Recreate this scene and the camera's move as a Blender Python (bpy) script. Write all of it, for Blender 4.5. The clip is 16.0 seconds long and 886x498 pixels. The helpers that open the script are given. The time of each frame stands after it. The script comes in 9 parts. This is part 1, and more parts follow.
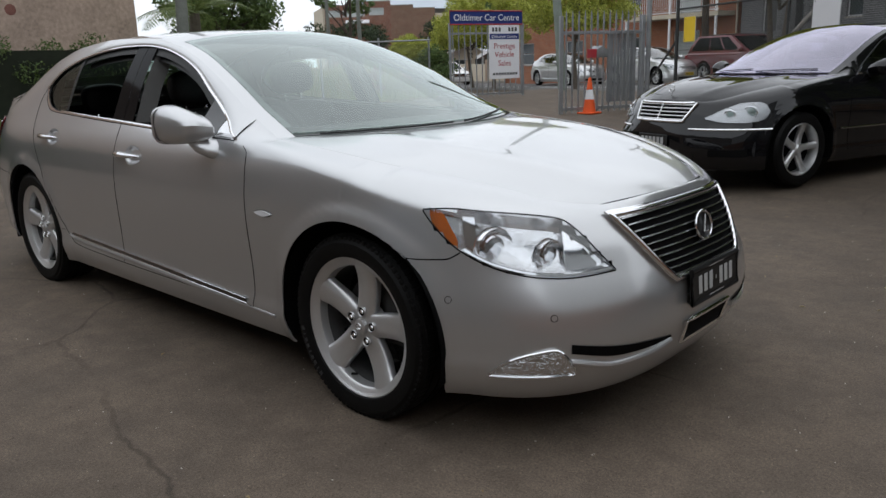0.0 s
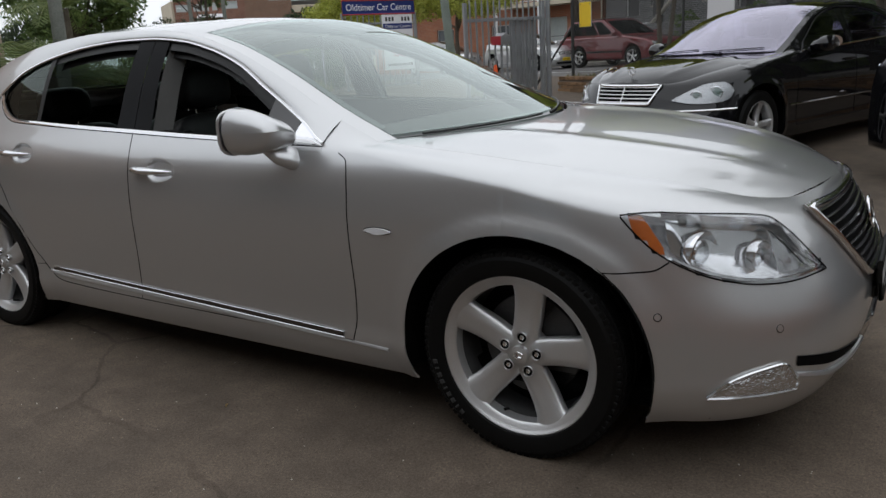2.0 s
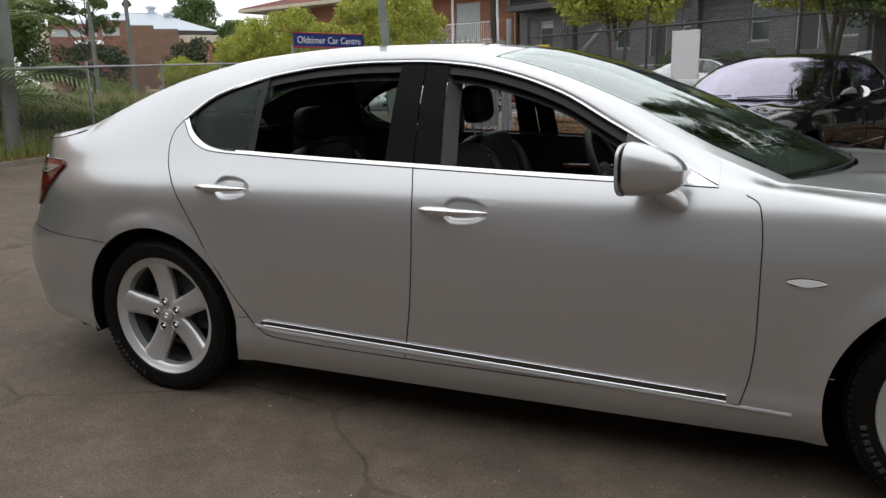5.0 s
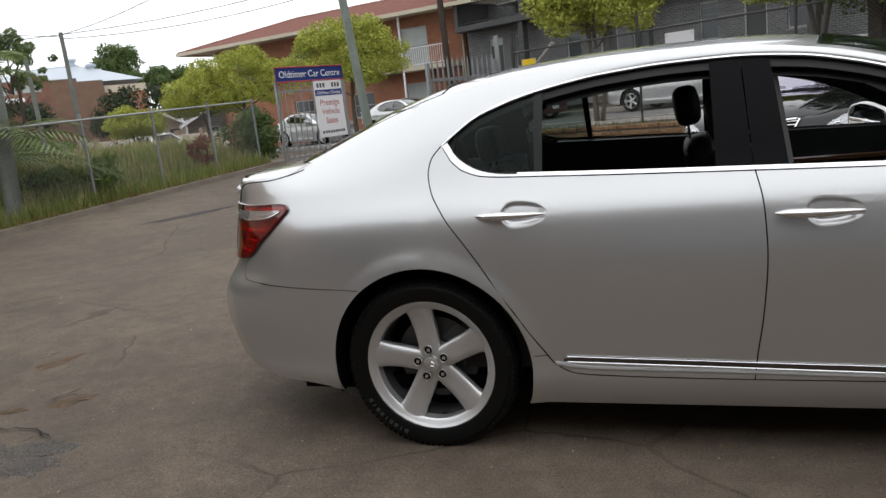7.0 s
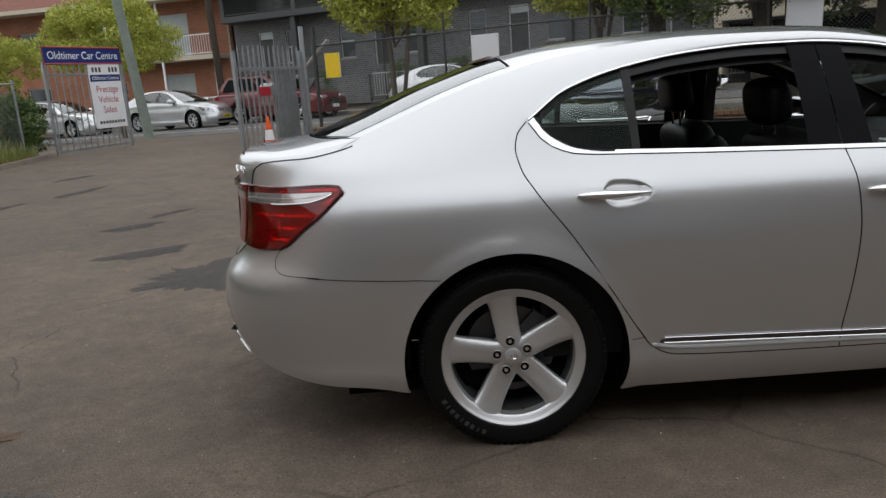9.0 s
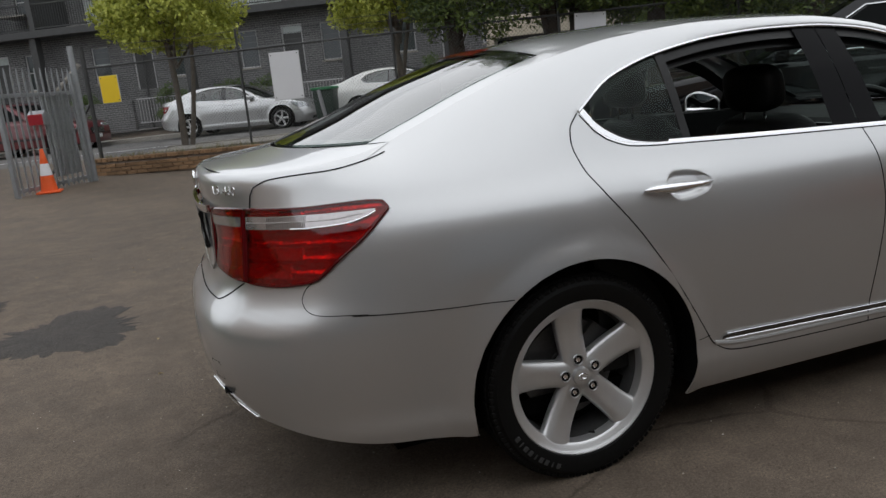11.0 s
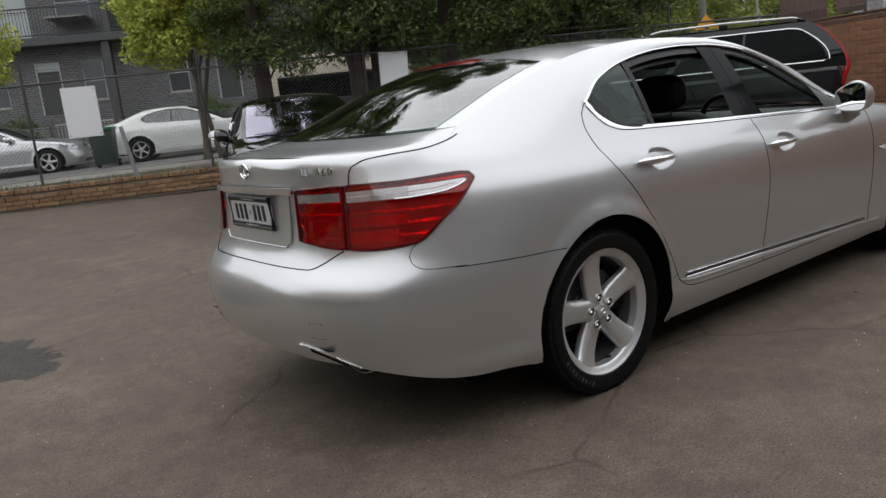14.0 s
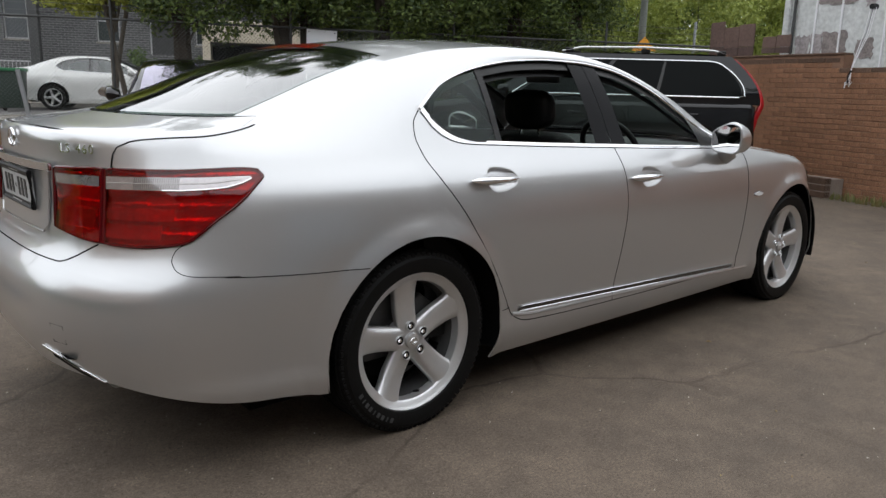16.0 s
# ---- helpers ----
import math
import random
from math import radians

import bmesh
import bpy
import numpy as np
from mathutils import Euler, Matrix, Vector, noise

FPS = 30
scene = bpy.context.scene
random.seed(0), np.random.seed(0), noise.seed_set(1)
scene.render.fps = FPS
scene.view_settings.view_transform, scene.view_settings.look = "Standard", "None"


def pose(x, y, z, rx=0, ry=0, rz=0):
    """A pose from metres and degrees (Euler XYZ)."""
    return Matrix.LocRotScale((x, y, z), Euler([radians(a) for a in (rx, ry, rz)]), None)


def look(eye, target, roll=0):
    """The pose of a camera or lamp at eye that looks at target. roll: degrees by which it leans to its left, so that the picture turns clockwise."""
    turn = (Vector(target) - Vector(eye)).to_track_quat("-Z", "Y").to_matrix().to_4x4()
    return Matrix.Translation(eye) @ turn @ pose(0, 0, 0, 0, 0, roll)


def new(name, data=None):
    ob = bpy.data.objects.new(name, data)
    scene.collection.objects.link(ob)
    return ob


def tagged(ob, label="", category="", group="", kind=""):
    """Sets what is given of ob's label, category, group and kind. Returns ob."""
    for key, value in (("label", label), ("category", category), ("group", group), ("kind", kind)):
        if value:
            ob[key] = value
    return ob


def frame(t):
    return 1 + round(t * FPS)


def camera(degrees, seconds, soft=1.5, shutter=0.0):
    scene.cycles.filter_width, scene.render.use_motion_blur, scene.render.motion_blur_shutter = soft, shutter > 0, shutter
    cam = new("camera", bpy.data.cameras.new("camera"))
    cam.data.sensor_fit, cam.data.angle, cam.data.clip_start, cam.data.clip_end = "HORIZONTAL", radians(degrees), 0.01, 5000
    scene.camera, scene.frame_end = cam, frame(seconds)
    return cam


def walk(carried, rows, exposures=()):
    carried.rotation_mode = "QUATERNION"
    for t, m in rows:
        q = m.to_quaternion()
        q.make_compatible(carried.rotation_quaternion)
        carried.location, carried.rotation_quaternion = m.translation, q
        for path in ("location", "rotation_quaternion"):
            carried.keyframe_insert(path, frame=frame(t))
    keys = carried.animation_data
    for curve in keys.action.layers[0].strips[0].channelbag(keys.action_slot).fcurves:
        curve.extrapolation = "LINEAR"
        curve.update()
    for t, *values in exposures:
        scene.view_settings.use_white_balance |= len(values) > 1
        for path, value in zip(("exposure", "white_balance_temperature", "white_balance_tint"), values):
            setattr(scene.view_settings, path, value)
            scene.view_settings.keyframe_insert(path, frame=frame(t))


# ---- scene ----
cam = camera(60.8, 16.0)
PATH = [
    (0, (4.987, -2.563, 1.26), (3.663, -1.143, 0.78), -1.8),
    (0.5, (4.703, -2.511, 1.281), (3.452, -1.019, 0.825), -2.6),
    (1, (4.463, -2.589, 1.285), (3.224, -1.09, 0.816), -1.7),
    (1.5, (4.238, -2.758, 1.306), (3.118, -1.181, 0.797), -3.9),
    (2, (3.994, -2.839, 1.282), (2.948, -1.215, 0.766), -3.5),
    (2.5, (3.684, -2.893, 1.287), (2.701, -1.216, 0.818), -3.8),
    (3, (3.432, -3.008, 1.302), (2.43, -1.329, 0.88), -3.8),
    (3.2, (3.349, -3.074, 1.29), (2.334, -1.391, 0.92), -3.4),
    (5.3, (2.203, -3.339, 1.319), (1.477, -1.525, 0.89), -2.2),
    (5.5, (2.083, -3.365, 1.321), (1.362, -1.545, 0.911), -3.7),
    (6, (1.73, -3.38, 1.296), (0.997, -1.562, 0.899), -5.4),
    (6.5, (1.39, -3.396, 1.306), (0.673, -1.562, 0.96), -5.2),
    (7, (0.999, -3.527, 1.346), (0.371, -1.668, 0.963), -6.4),
    (7.5, (0.677, -3.549, 1.325), (0.059, -1.684, 0.952), -5.0),
    (8, (0.311, -3.493, 1.324), (-0.134, -1.579, 0.953), -4.7),
    (8.5, (0.027, -3.487, 1.323), (-0.24, -1.542, 0.938), -2.0),
    (9, (-0.255, -3.469, 1.345), (-0.235, -1.518, 0.905), -4.0),
    (9.2, (-0.336, -3.422, 1.327), (-0.247, -1.468, 0.907), -3.9),
    (11.3, (-1.22, -2.877, 1.319), (-0.51, -1.061, 0.874), -4.5),
    (11.5, (-1.278, -2.848, 1.283), (-0.5, -1.063, 0.826), -3.0),
    (12, (-1.453, -2.75, 1.277), (-0.454, -1.093, 0.769), -0.3),
    (12.5, (-1.601, -2.674, 1.285), (-0.466, -1.098, 0.804), -4.5),
    (13, (-1.766, -2.758, 1.273), (-0.567, -1.214, 0.847), -1.5),
    (13.5, (-1.994, -2.875, 1.275), (-0.891, -1.274, 0.806), -3.3),
    (14, (-2.302, -2.878, 1.259), (-1.119, -1.313, 0.871), -6.1),
    (14.5, (-2.455, -2.907, 1.258), (-1.28, -1.329, 0.899), -2.8),
    (15, (-2.316, -2.946, 1.257), (-1.09, -1.414, 0.871), -2.0),
    (15.5, (-2.025, -2.988, 1.267), (-0.761, -1.512, 0.791), 3.3),
    (16, (-1.711, -2.924, 1.259), (-0.402, -1.47, 0.841), 1.5),
]
walk(cam, [(t, look(eye, target, roll)) for t, eye, target, roll in PATH],
     exposures=((0, -0.30, 6280, 10), (1, -0.45, 6320, 10), (1.5, -0.44, 6340, 10), (3, -0.28, 6380, 10), (5.5, 0.06, 6560, 10), (7.5, 0.09, 6540, 10), (8.5, -0.03, 6470, 10), (9, -0.10, 6450, 10),
                (11.5, -0.28, 6450, 10), (12, -0.24, 6460, 10), (13, -0.16, 6460, 10), (14.5, 0.13, 6450, 10), (16, 0.25, 6400, 10)))

# ---------------------------------------------------------------- sky and light
world = bpy.data.worlds.new("overcast_sky")
scene.world = world
world.use_nodes = True
wn, wl = world.node_tree.nodes, world.node_tree.links
sky = wn.new("ShaderNodeTexSky")
sky.sky_type, sky.sun_disc = "NISHITA", False
sky.sun_elevation, sky.sun_rotation = radians(78), radians(31)
sky.air_density, sky.dust_density = 1.0, 4.0
hsv = wn.new("ShaderNodeHueSaturation")
hsv.inputs["Saturation"].default_value = 0.12
hsv.inputs["Value"].default_value = 1.0
wl.new(sky.outputs["Color"], hsv.inputs["Color"])
veil = wn.new("ShaderNodeMix")
veil.data_type = "RGBA"
veil.inputs["Factor"].default_value = 0.93
veil.inputs["B"].default_value = (9.6, 9.9, 10.3, 1.0)
wl.new(hsv.outputs["Color"], veil.inputs["A"])
wl.new(veil.outputs["Result"], wn["Background"].inputs["Color"])
wn["Background"].inputs["Strength"].default_value = 0.142

sun_data = bpy.data.lights.new("sun", "SUN")
sun_data.energy, sun_data.angle, sun_data.color = 0.55, radians(110), (1.0, 0.98, 0.95)
sun = new("sun", sun_data)
sun.matrix_world = look((3, 5, 28), (0, 0, 0))


# ---------------------------------------------------------------- materials
def rgb(c):
    return (*c, 1.0)


def mat(name, col, rough=0.5, metal=0.0, var=0.12, scale=6.0, fine=90.0, bump=0.0, coat=0.0, trans=0.0, emit=0.0, ior=1.45, vary=0.0, spec=0.5):
    """A procedural material: two scales of variation in colour and roughness, and a fine relief."""
    m = bpy.data.materials.new(name)
    m.use_nodes = True
    n, l = m.node_tree.nodes, m.node_tree.links
    b = n["Principled BSDF"]
    b.inputs["Base Color"].default_value = rgb(col)
    b.inputs["Roughness"].default_value, b.inputs["Metallic"].default_value = rough, metal
    b.inputs["Coat Weight"].default_value, b.inputs["Coat Roughness"].default_value = coat, 0.03
    b.inputs["Transmission Weight"].default_value, b.inputs["IOR"].default_value = trans, ior
    b.inputs["Specular IOR Level"].default_value = spec
    if emit:
        b.inputs["Emission Color"].default_value, b.inputs["Emission Strength"].default_value = rgb(col), emit
    if var or bump or vary:
        tc = n.new("ShaderNodeTexCoord")
        big, small = n.new("ShaderNodeTexNoise"), n.new("ShaderNodeTexNoise")
        big.inputs["Scale"].default_value, small.inputs["Scale"].default_value = scale, fine
        big.inputs["Detail"].default_value, small.inputs["Detail"].default_value = 5, 3
        for t in (big, small):
            l.new(tc.outputs["Object"], t.inputs["Vector"])
        add = n.new("ShaderNodeMath")
        add.operation = "ADD"
        l.new(big.outputs["Fac"], add.inputs[0])
        l.new(small.outputs["Fac"], add.inputs[1])
        mr = n.new("ShaderNodeMapRange")
        mr.inputs["From Min"].default_value, mr.inputs["From Max"].default_value = 0.6, 1.4
        mr.inputs["To Min"].default_value, mr.inputs["To Max"].default_value = 1 - var, 1 + var
        l.new(add.outputs[0], mr.inputs["Value"])
        mul = n.new("ShaderNodeVectorMath")
        mul.operation = "SCALE"
        mul.inputs[0].default_value = col
        l.new(mr.outputs[0], mul.inputs["Scale"])
        last = mul.outputs[0]
        if vary:
            oi = n.new("ShaderNodeObjectInfo")
            m2 = n.new("ShaderNodeMapRange")
            m2.inputs["To Min"].default_value, m2.inputs["To Max"].default_value = 1 - vary, 1 + vary
            l.new(oi.outputs["Random"], m2.inputs["Value"])
            v2 = n.new("ShaderNodeVectorMath")
            v2.operation = "SCALE"
            l.new(last, v2.inputs[0])
            l.new(m2.outputs[0], v2.inputs["Scale"])
            last = v2.outputs[0]
        l.new(last, b.inputs["Base Color"])
        if bump:
            bp = n.new("ShaderNodeBump")
            bp.inputs["Strength"].default_value, bp.inputs["Distance"].default_value = bump, 0.01
            l.new(add.outputs[0], bp.inputs["Height"])
            l.new(bp.outputs["Normal"], b.inputs["Normal"])
    return m


def leaf_mat(name, col, col2):
    """Leaves: two greens mixed by leaf and by place, a little light through them."""
    m = bpy.data.materials.new(name)
    m.use_nodes = True
    n, l = m.node_tree.nodes, m.node_tree.links
    b = n["Principled BSDF"]
    g = n.new("ShaderNodeNewGeometry")
    mix = n.new("ShaderNodeMix")
    mix.data_type = "RGBA"
    mix.inputs["A"].default_value, mix.inputs["B"].default_value = rgb(col), rgb(col2)
    l.new(g.outputs["Random Per Island"], mix.inputs["Factor"])
    l.new(mix.outputs["Result"], b.inputs["Base Color"])
    b.inputs["Roughness"].default_value = 0.6
    b.inputs["Transmission Weight"].default_value = 0.0
    b.inputs["Subsurface Weight"].default_value = 0.0
    tr = n.new("ShaderNodeBsdfTranslucent")
    l.new(mix.outputs["Result"], tr.inputs["Color"])
    ms = n.new("ShaderNodeMixShader")
    ms.inputs[0].default_value = 0.3
    l.new(b.outputs[0], ms.inputs[1])
    l.new(tr.outputs[0], ms.inputs[2])
    l.new(ms.outputs[0], n["Material Output"].inputs["Surface"])
    return m


def brick_mat(name, c1, c2, mortar, bump=0.4):
    """Brickwork for far walls, 230 x 76 mm bricks with 10 mm joints; mapped by the mesh's uv in metres."""
    m = bpy.data.materials.new(name)
    m.use_nodes = True
    n, l = m.node_tree.nodes, m.node_tree.links
    b = n["Principled BSDF"]
    uv = n.new("ShaderNodeUVMap")
    br = n.new("ShaderNodeTexBrick")
    br.inputs["Scale"].default_value = 1.0
    br.inputs["Brick Width"].default_value, br.inputs["Row Height"].default_value = 0.24, 0.086
    br.inputs["Mortar Size"].default_value = 0.01
    br.inputs["Color1"].default_value, br.inputs["Color2"].default_value = rgb(c1), rgb(c2)
    br.inputs["Mortar"].default_value = rgb(mortar)
    l.new(uv.outputs[0], br.inputs["Vector"])
    nz = n.new("ShaderNodeTexNoise")
    nz.inputs["Scale"].default_value, nz.inputs["Detail"].default_value = 1.2, 6
    l.new(uv.outputs[0], nz.inputs["Vector"])
    mr = n.new("ShaderNodeMapRange")
    mr.inputs["To Min"].default_value, mr.inputs["To Max"].default_value = 0.7, 1.3
    l.new(nz.outputs["Fac"], mr.inputs["Value"])
    sc = n.new("ShaderNodeVectorMath")
    sc.operation = "SCALE"
    l.new(br.outputs["Color"], sc.inputs[0])
    l.new(mr.outputs[0], sc.inputs["Scale"])
    l.new(sc.outputs[0], b.inputs["Base Color"])
    b.inputs["Roughness"].default_value = 0.85
    bp = n.new("ShaderNodeBump")
    bp.inputs["Strength"].default_value, bp.inputs["Distance"].default_value = bump, 0.01
    bp.invert = True
    l.new(br.outputs["Fac"], bp.inputs["Height"])
    l.new(bp.outputs["Normal"], b.inputs["Normal"])
    return m


def asphalt_mat(name, col, cracks=True, stones=0.25):
    """Worn asphalt: aggregate, broad stains, pale dust and thin wandering cracks."""
    m = bpy.data.materials.new(name)
    m.use_nodes = True
    n, l = m.node_tree.nodes, m.node_tree.links
    b = n["Principled BSDF"]
    tc = n.new("ShaderNodeTexCoord")

    def nz(scale, detail, rough=0.6):
        t = n.new("ShaderNodeTexNoise")
        t.inputs["Scale"].default_value, t.inputs["Detail"].default_value, t.inputs["Roughness"].default_value = scale, detail, rough
        l.new(tc.outputs["Object"], t.inputs["Vector"])
        return t

    def ramp(src, lo, hi, a, c):
        r = n.new("ShaderNodeMapRange")
        for k, v in zip(("From Min", "From Max", "To Min", "To Max"), (lo, hi, a, c)):
            r.inputs[k].default_value = v
        l.new(src, r.inputs["Value"])
        return r.outputs[0]

    def times(a, c):
        x = n.new("ShaderNodeMath")
        x.operation = "MULTIPLY"
        l.new(a, x.inputs[0])
        l.new(c, x.inputs[1])
        return x.outputs[0]

    stain, mid, grit, speck = nz(0.35, 4), nz(2.6, 8, 0.7), nz(100, 4, 0.8), nz(230, 2)
    f = times(ramp(stain.outputs["Fac"], 0.3, 0.7, 0.78, 1.2), ramp(mid.outputs["Fac"], 0.3, 0.7, 0.70, 1.28))
    f = times(f, ramp(grit.outputs["Fac"], 0.32, 0.68, 1 - stones * 1.2, 1 + stones * 1.2))
    f = times(f, ramp(speck.outputs["Fac"], 0.3, 0.7, 0.72, 1.28))
    f = times(f, ramp(nz(42, 3, 0.75).outputs["Fac"], 0.635, 0.70, 1.0, 0.42))
    f = times(f, ramp(nz(64, 2, 0.6).outputs["Fac"], 0.70, 0.75, 1.0, 2.1))
    f = times(f, ramp(nz(9, 5, 0.7).outputs["Fac"], 0.3, 0.7, 0.84, 1.16))
    if cracks:
        warp = nz(1.3, 5)
        mixv = n.new("ShaderNodeMix")
        mixv.data_type = "VECTOR"
        mixv.inputs["Factor"].default_value = 0.22
        l.new(tc.outputs["Object"], mixv.inputs["A"])
        l.new(warp.outputs["Color"], mixv.inputs["B"])
        vo = n.new("ShaderNodeTexVoronoi")
        vo.feature = "DISTANCE_TO_EDGE"
        vo.inputs["Scale"].default_value = 0.62
        l.new(mixv.outputs["Result"], vo.inputs["Vector"])
        line = ramp(vo.outputs["Distance"], 0.0, 0.006, 0.0, 1.0)
        where = ramp(nz(0.5, 3).outputs["Fac"], 0.5, 0.58, 1.0, 0.25)
        mx = n.new("ShaderNodeMath")
        mx.operation = "MAXIMUM"
        l.new(line, mx.inputs[0])
        l.new(where, mx.inputs[1])
        f = times(f, ramp(mx.outputs[0], 0.0, 1.0, 0.45, 1.0))
    sc = n.new("ShaderNodeVectorMath")
    sc.operation = "SCALE"
    sc.inputs[0].default_value = col
    l.new(f, sc.inputs["Scale"])
    l.new(sc.outputs[0], b.inputs["Base Color"])
    l.new(ramp(mid.outputs["Fac"], 0.3, 0.7, 0.75, 0.92), b.inputs["Roughness"])
    b.inputs["Specular IOR Level"].default_value = 0.35
    bp = n.new("ShaderNodeBump")
    bp.inputs["Strength"].default_value, bp.inputs["Distance"].default_value = 0.4, 0.005
    l.new(f, bp.inputs["Height"])
    l.new(bp.outputs["Normal"], b.inputs["Normal"])
    return m


def paint_mat(name, col, metal, rough, flake=0.05, spec=0.5, coat_ior=1.5):
    """Car paint: metallic flakes under a clear coat."""
    m = bpy.data.materials.new(name)
    m.use_nodes = True
    n, l = m.node_tree.nodes, m.node_tree.links
    b = n["Principled BSDF"]
    tc = n.new("ShaderNodeTexCoord")
    v = n.new("ShaderNodeTexVoronoi")
    v.inputs["Scale"].default_value = 900
    d = n.new("ShaderNodeTexNoise")
    d.inputs["Scale"].default_value, d.inputs["Detail"].default_value = 2.2, 6
    l.new(tc.outputs["Object"], v.inputs["Vector"])
    l.new(tc.outputs["Object"], d.inputs["Vector"])
    mr = n.new("ShaderNodeMapRange")
    mr.inputs["To Min"].default_value, mr.inputs["To Max"].default_value = 1 - flake, 1 + flake
    l.new(v.outputs["Distance"], mr.inputs["Value"])
    sc = n.new("ShaderNodeVectorMath")
    sc.operation = "SCALE"
    sc.inputs[0].default_value = col
    l.new(mr.outputs[0], sc.inputs["Scale"])
    l.new(sc.outputs[0], b.inputs["Base Color"])
    r = n.new("ShaderNodeMapRange")
    r.inputs["To Min"].default_value, r.inputs["To Max"].default_value = rough * 0.93, rough * 1.07
    l.new(d.outputs["Fac"], r.inputs["Value"])
    l.new(r.outputs[0], b.inputs["Roughness"])
    b.inputs["Metallic"].default_value = metal
    b.inputs["Specular IOR Level"].default_value = spec
    b.inputs["Coat Weight"].default_value, b.inputs["Coat Roughness"].default_value = 1.0, 0.02
    b.inputs["Coat IOR"].default_value = coat_ior
    return m


def glass_mat(name, tint, rough=0.0, base=0.08, sheen=(0.9, 0.9, 0.9)):
    """Thin glass: mostly clear, reflecting more at a slant."""
    m = bpy.data.materials.new(name)
    m.use_nodes = True
    n, l = m.node_tree.nodes, m.node_tree.links
    for x in list(n):
        if x.type == "BSDF_PRINCIPLED":
            n.remove(x)
    t, g, fr, mx = n.new("ShaderNodeBsdfTransparent"), n.new("ShaderNodeBsdfGlossy"), n.new("ShaderNodeLayerWeight"), n.new("ShaderNodeMixShader")
    t.inputs["Color"].default_value = rgb(tint)
    g.inputs["Roughness"].default_value = 0.01 + rough
    g.inputs["Color"].default_value = rgb(sheen)
    pw, sc = n.new("ShaderNodeMath"), n.new("ShaderNodeMath")
    pw.operation, sc.operation = "POWER", "MULTIPLY_ADD"
    pw.inputs[1].default_value = 3.0
    sc.inputs[1].default_value, sc.inputs[2].default_value = 1.0 - base, base
    l.new(fr.outputs["Facing"], pw.inputs[0])
    l.new(pw.outputs[0], sc.inputs[0])
    l.new(sc.outputs[0], mx.inputs[0])
    l.new(t.outputs[0], mx.inputs[1])
    l.new(g.outputs[0], mx.inputs[2])
    l.new(mx.outputs[0], n["Material Output"].inputs["Surface"])
    return m


SILVER = paint_mat("silver_paint", (0.565, 0.57, 0.575), 0.78, 0.30, 0.05, 0.5, 1.6)
BLACKP = paint_mat("black_paint", (0.006, 0.006, 0.007), 0.0, 0.6, 0.1, 0.0)
WHITEP = paint_mat("white_paint_car", (0.72, 0.72, 0.70), 0.0, 0.35)
MAROON = paint_mat("maroon_paint", (0.13, 0.018, 0.022), 0.35, 0.35)
REDP = paint_mat("red_paint_car", (0.30, 0.02, 0.02), 0.2, 0.35)
ALLOY = mat("alloy", (0.66, 0.66, 0.66), 0.36, 0.75, var=0.06, scale=14, fine=300)
ALLOYD = mat("brushed_disc", (0.30, 0.29, 0.28), 0.4, 0.9, var=0.15)
CHROME = mat("chrome", (0.82, 0.82, 0.83), 0.06, 1.0, var=0.03)
BLACK = mat("black_plastic", (0.008, 0.008, 0.008), 0.42, var=0.2, spec=0.35)
PILLAR = mat("gloss_black_pillar", (0.007, 0.007, 0.008), 0.08, var=0.12, spec=0.05)
ALLOYG = mat("bright_grille_bar", (0.45, 0.45, 0.46), 0.16, 0.95, var=0.05)
# chrome darkened to carry the ground's reflection in its colour
SILLDARK = mat("sill_dark_reflection", (0.20, 0.20, 0.205), 0.10, 1.0, var=0.05)
ESTWIN = mat("privacy_glass", (0.006, 0.007, 0.007), 0.05, var=0.1, spec=0.06)
GLOSSB = mat("gloss_black_trim", (0.01, 0.01, 0.011), 0.12, var=0.1, coat=0.6)
RUBBER = mat("tyre_rubber", (0.0045, 0.0044, 0.0043), 0.6, var=0.25, scale=9, bump=0.1, spec=0.2)
# near-black; besides liners it colours sheets that stand for shade
LINER_SHADE = mat("arch_liner", (0.003, 0.003, 0.003), 0.9, var=0.3, spec=0.1)
GAP = mat("panel_gap", (0.004, 0.004, 0.004), 0.8, var=0.0, spec=0.1)
LEATHER = mat("black_leather", (0.009, 0.009, 0.0095), 0.5, var=0.2, scale=20, bump=0.2, spec=0.3)
TRIMG = mat("grey_cabin_trim", (0.075, 0.073, 0.070), 0.7, var=0.08)
WOODD = mat("dark_wood_trim", (0.06, 0.025, 0.012), 0.2, var=0.3, coat=0.8)
GLASSW = glass_mat("windscreen_glass", (0.72, 0.84, 0.79), 0.0, 0.13, (0.86, 0.93, 0.91))
GLASSD = glass_mat("tinted_glass", (0.38, 0.48, 0.44), 0.0, 0.12)
GLASSQ = glass_mat("quarter_glass", (0.42, 0.50, 0.46), 0.0, 0.02, (0.5, 0.55, 0.53))
GLASSV = glass_mat("lilac_glass", (0.50, 0.48, 0.62), 0.0, 0.20, (0.84, 0.81, 0.95))
LENS = glass_mat("clear_lens", (0.93, 0.94, 0.95))
AMBER = mat("amber_lens", (0.55, 0.13, 0.01), 0.15, var=0.15, scale=60, coat=1.0)
REDL = mat("red_lens", (0.18, 0.003, 0.004), 0.10, var=0.45, scale=7, fine=60, coat=0.35, spec=0.2)
REDB2 = mat("bright_red_lens", (0.30, 0.006, 0.008), 0.10, var=0.30, scale=10, fine=50, coat=0.6, spec=0.2)
REDD = mat("deep_red_lens", (0.10, 0.002, 0.004), 0.10, var=0.16, scale=14, fine=60, coat=0.6, spec=0.2)
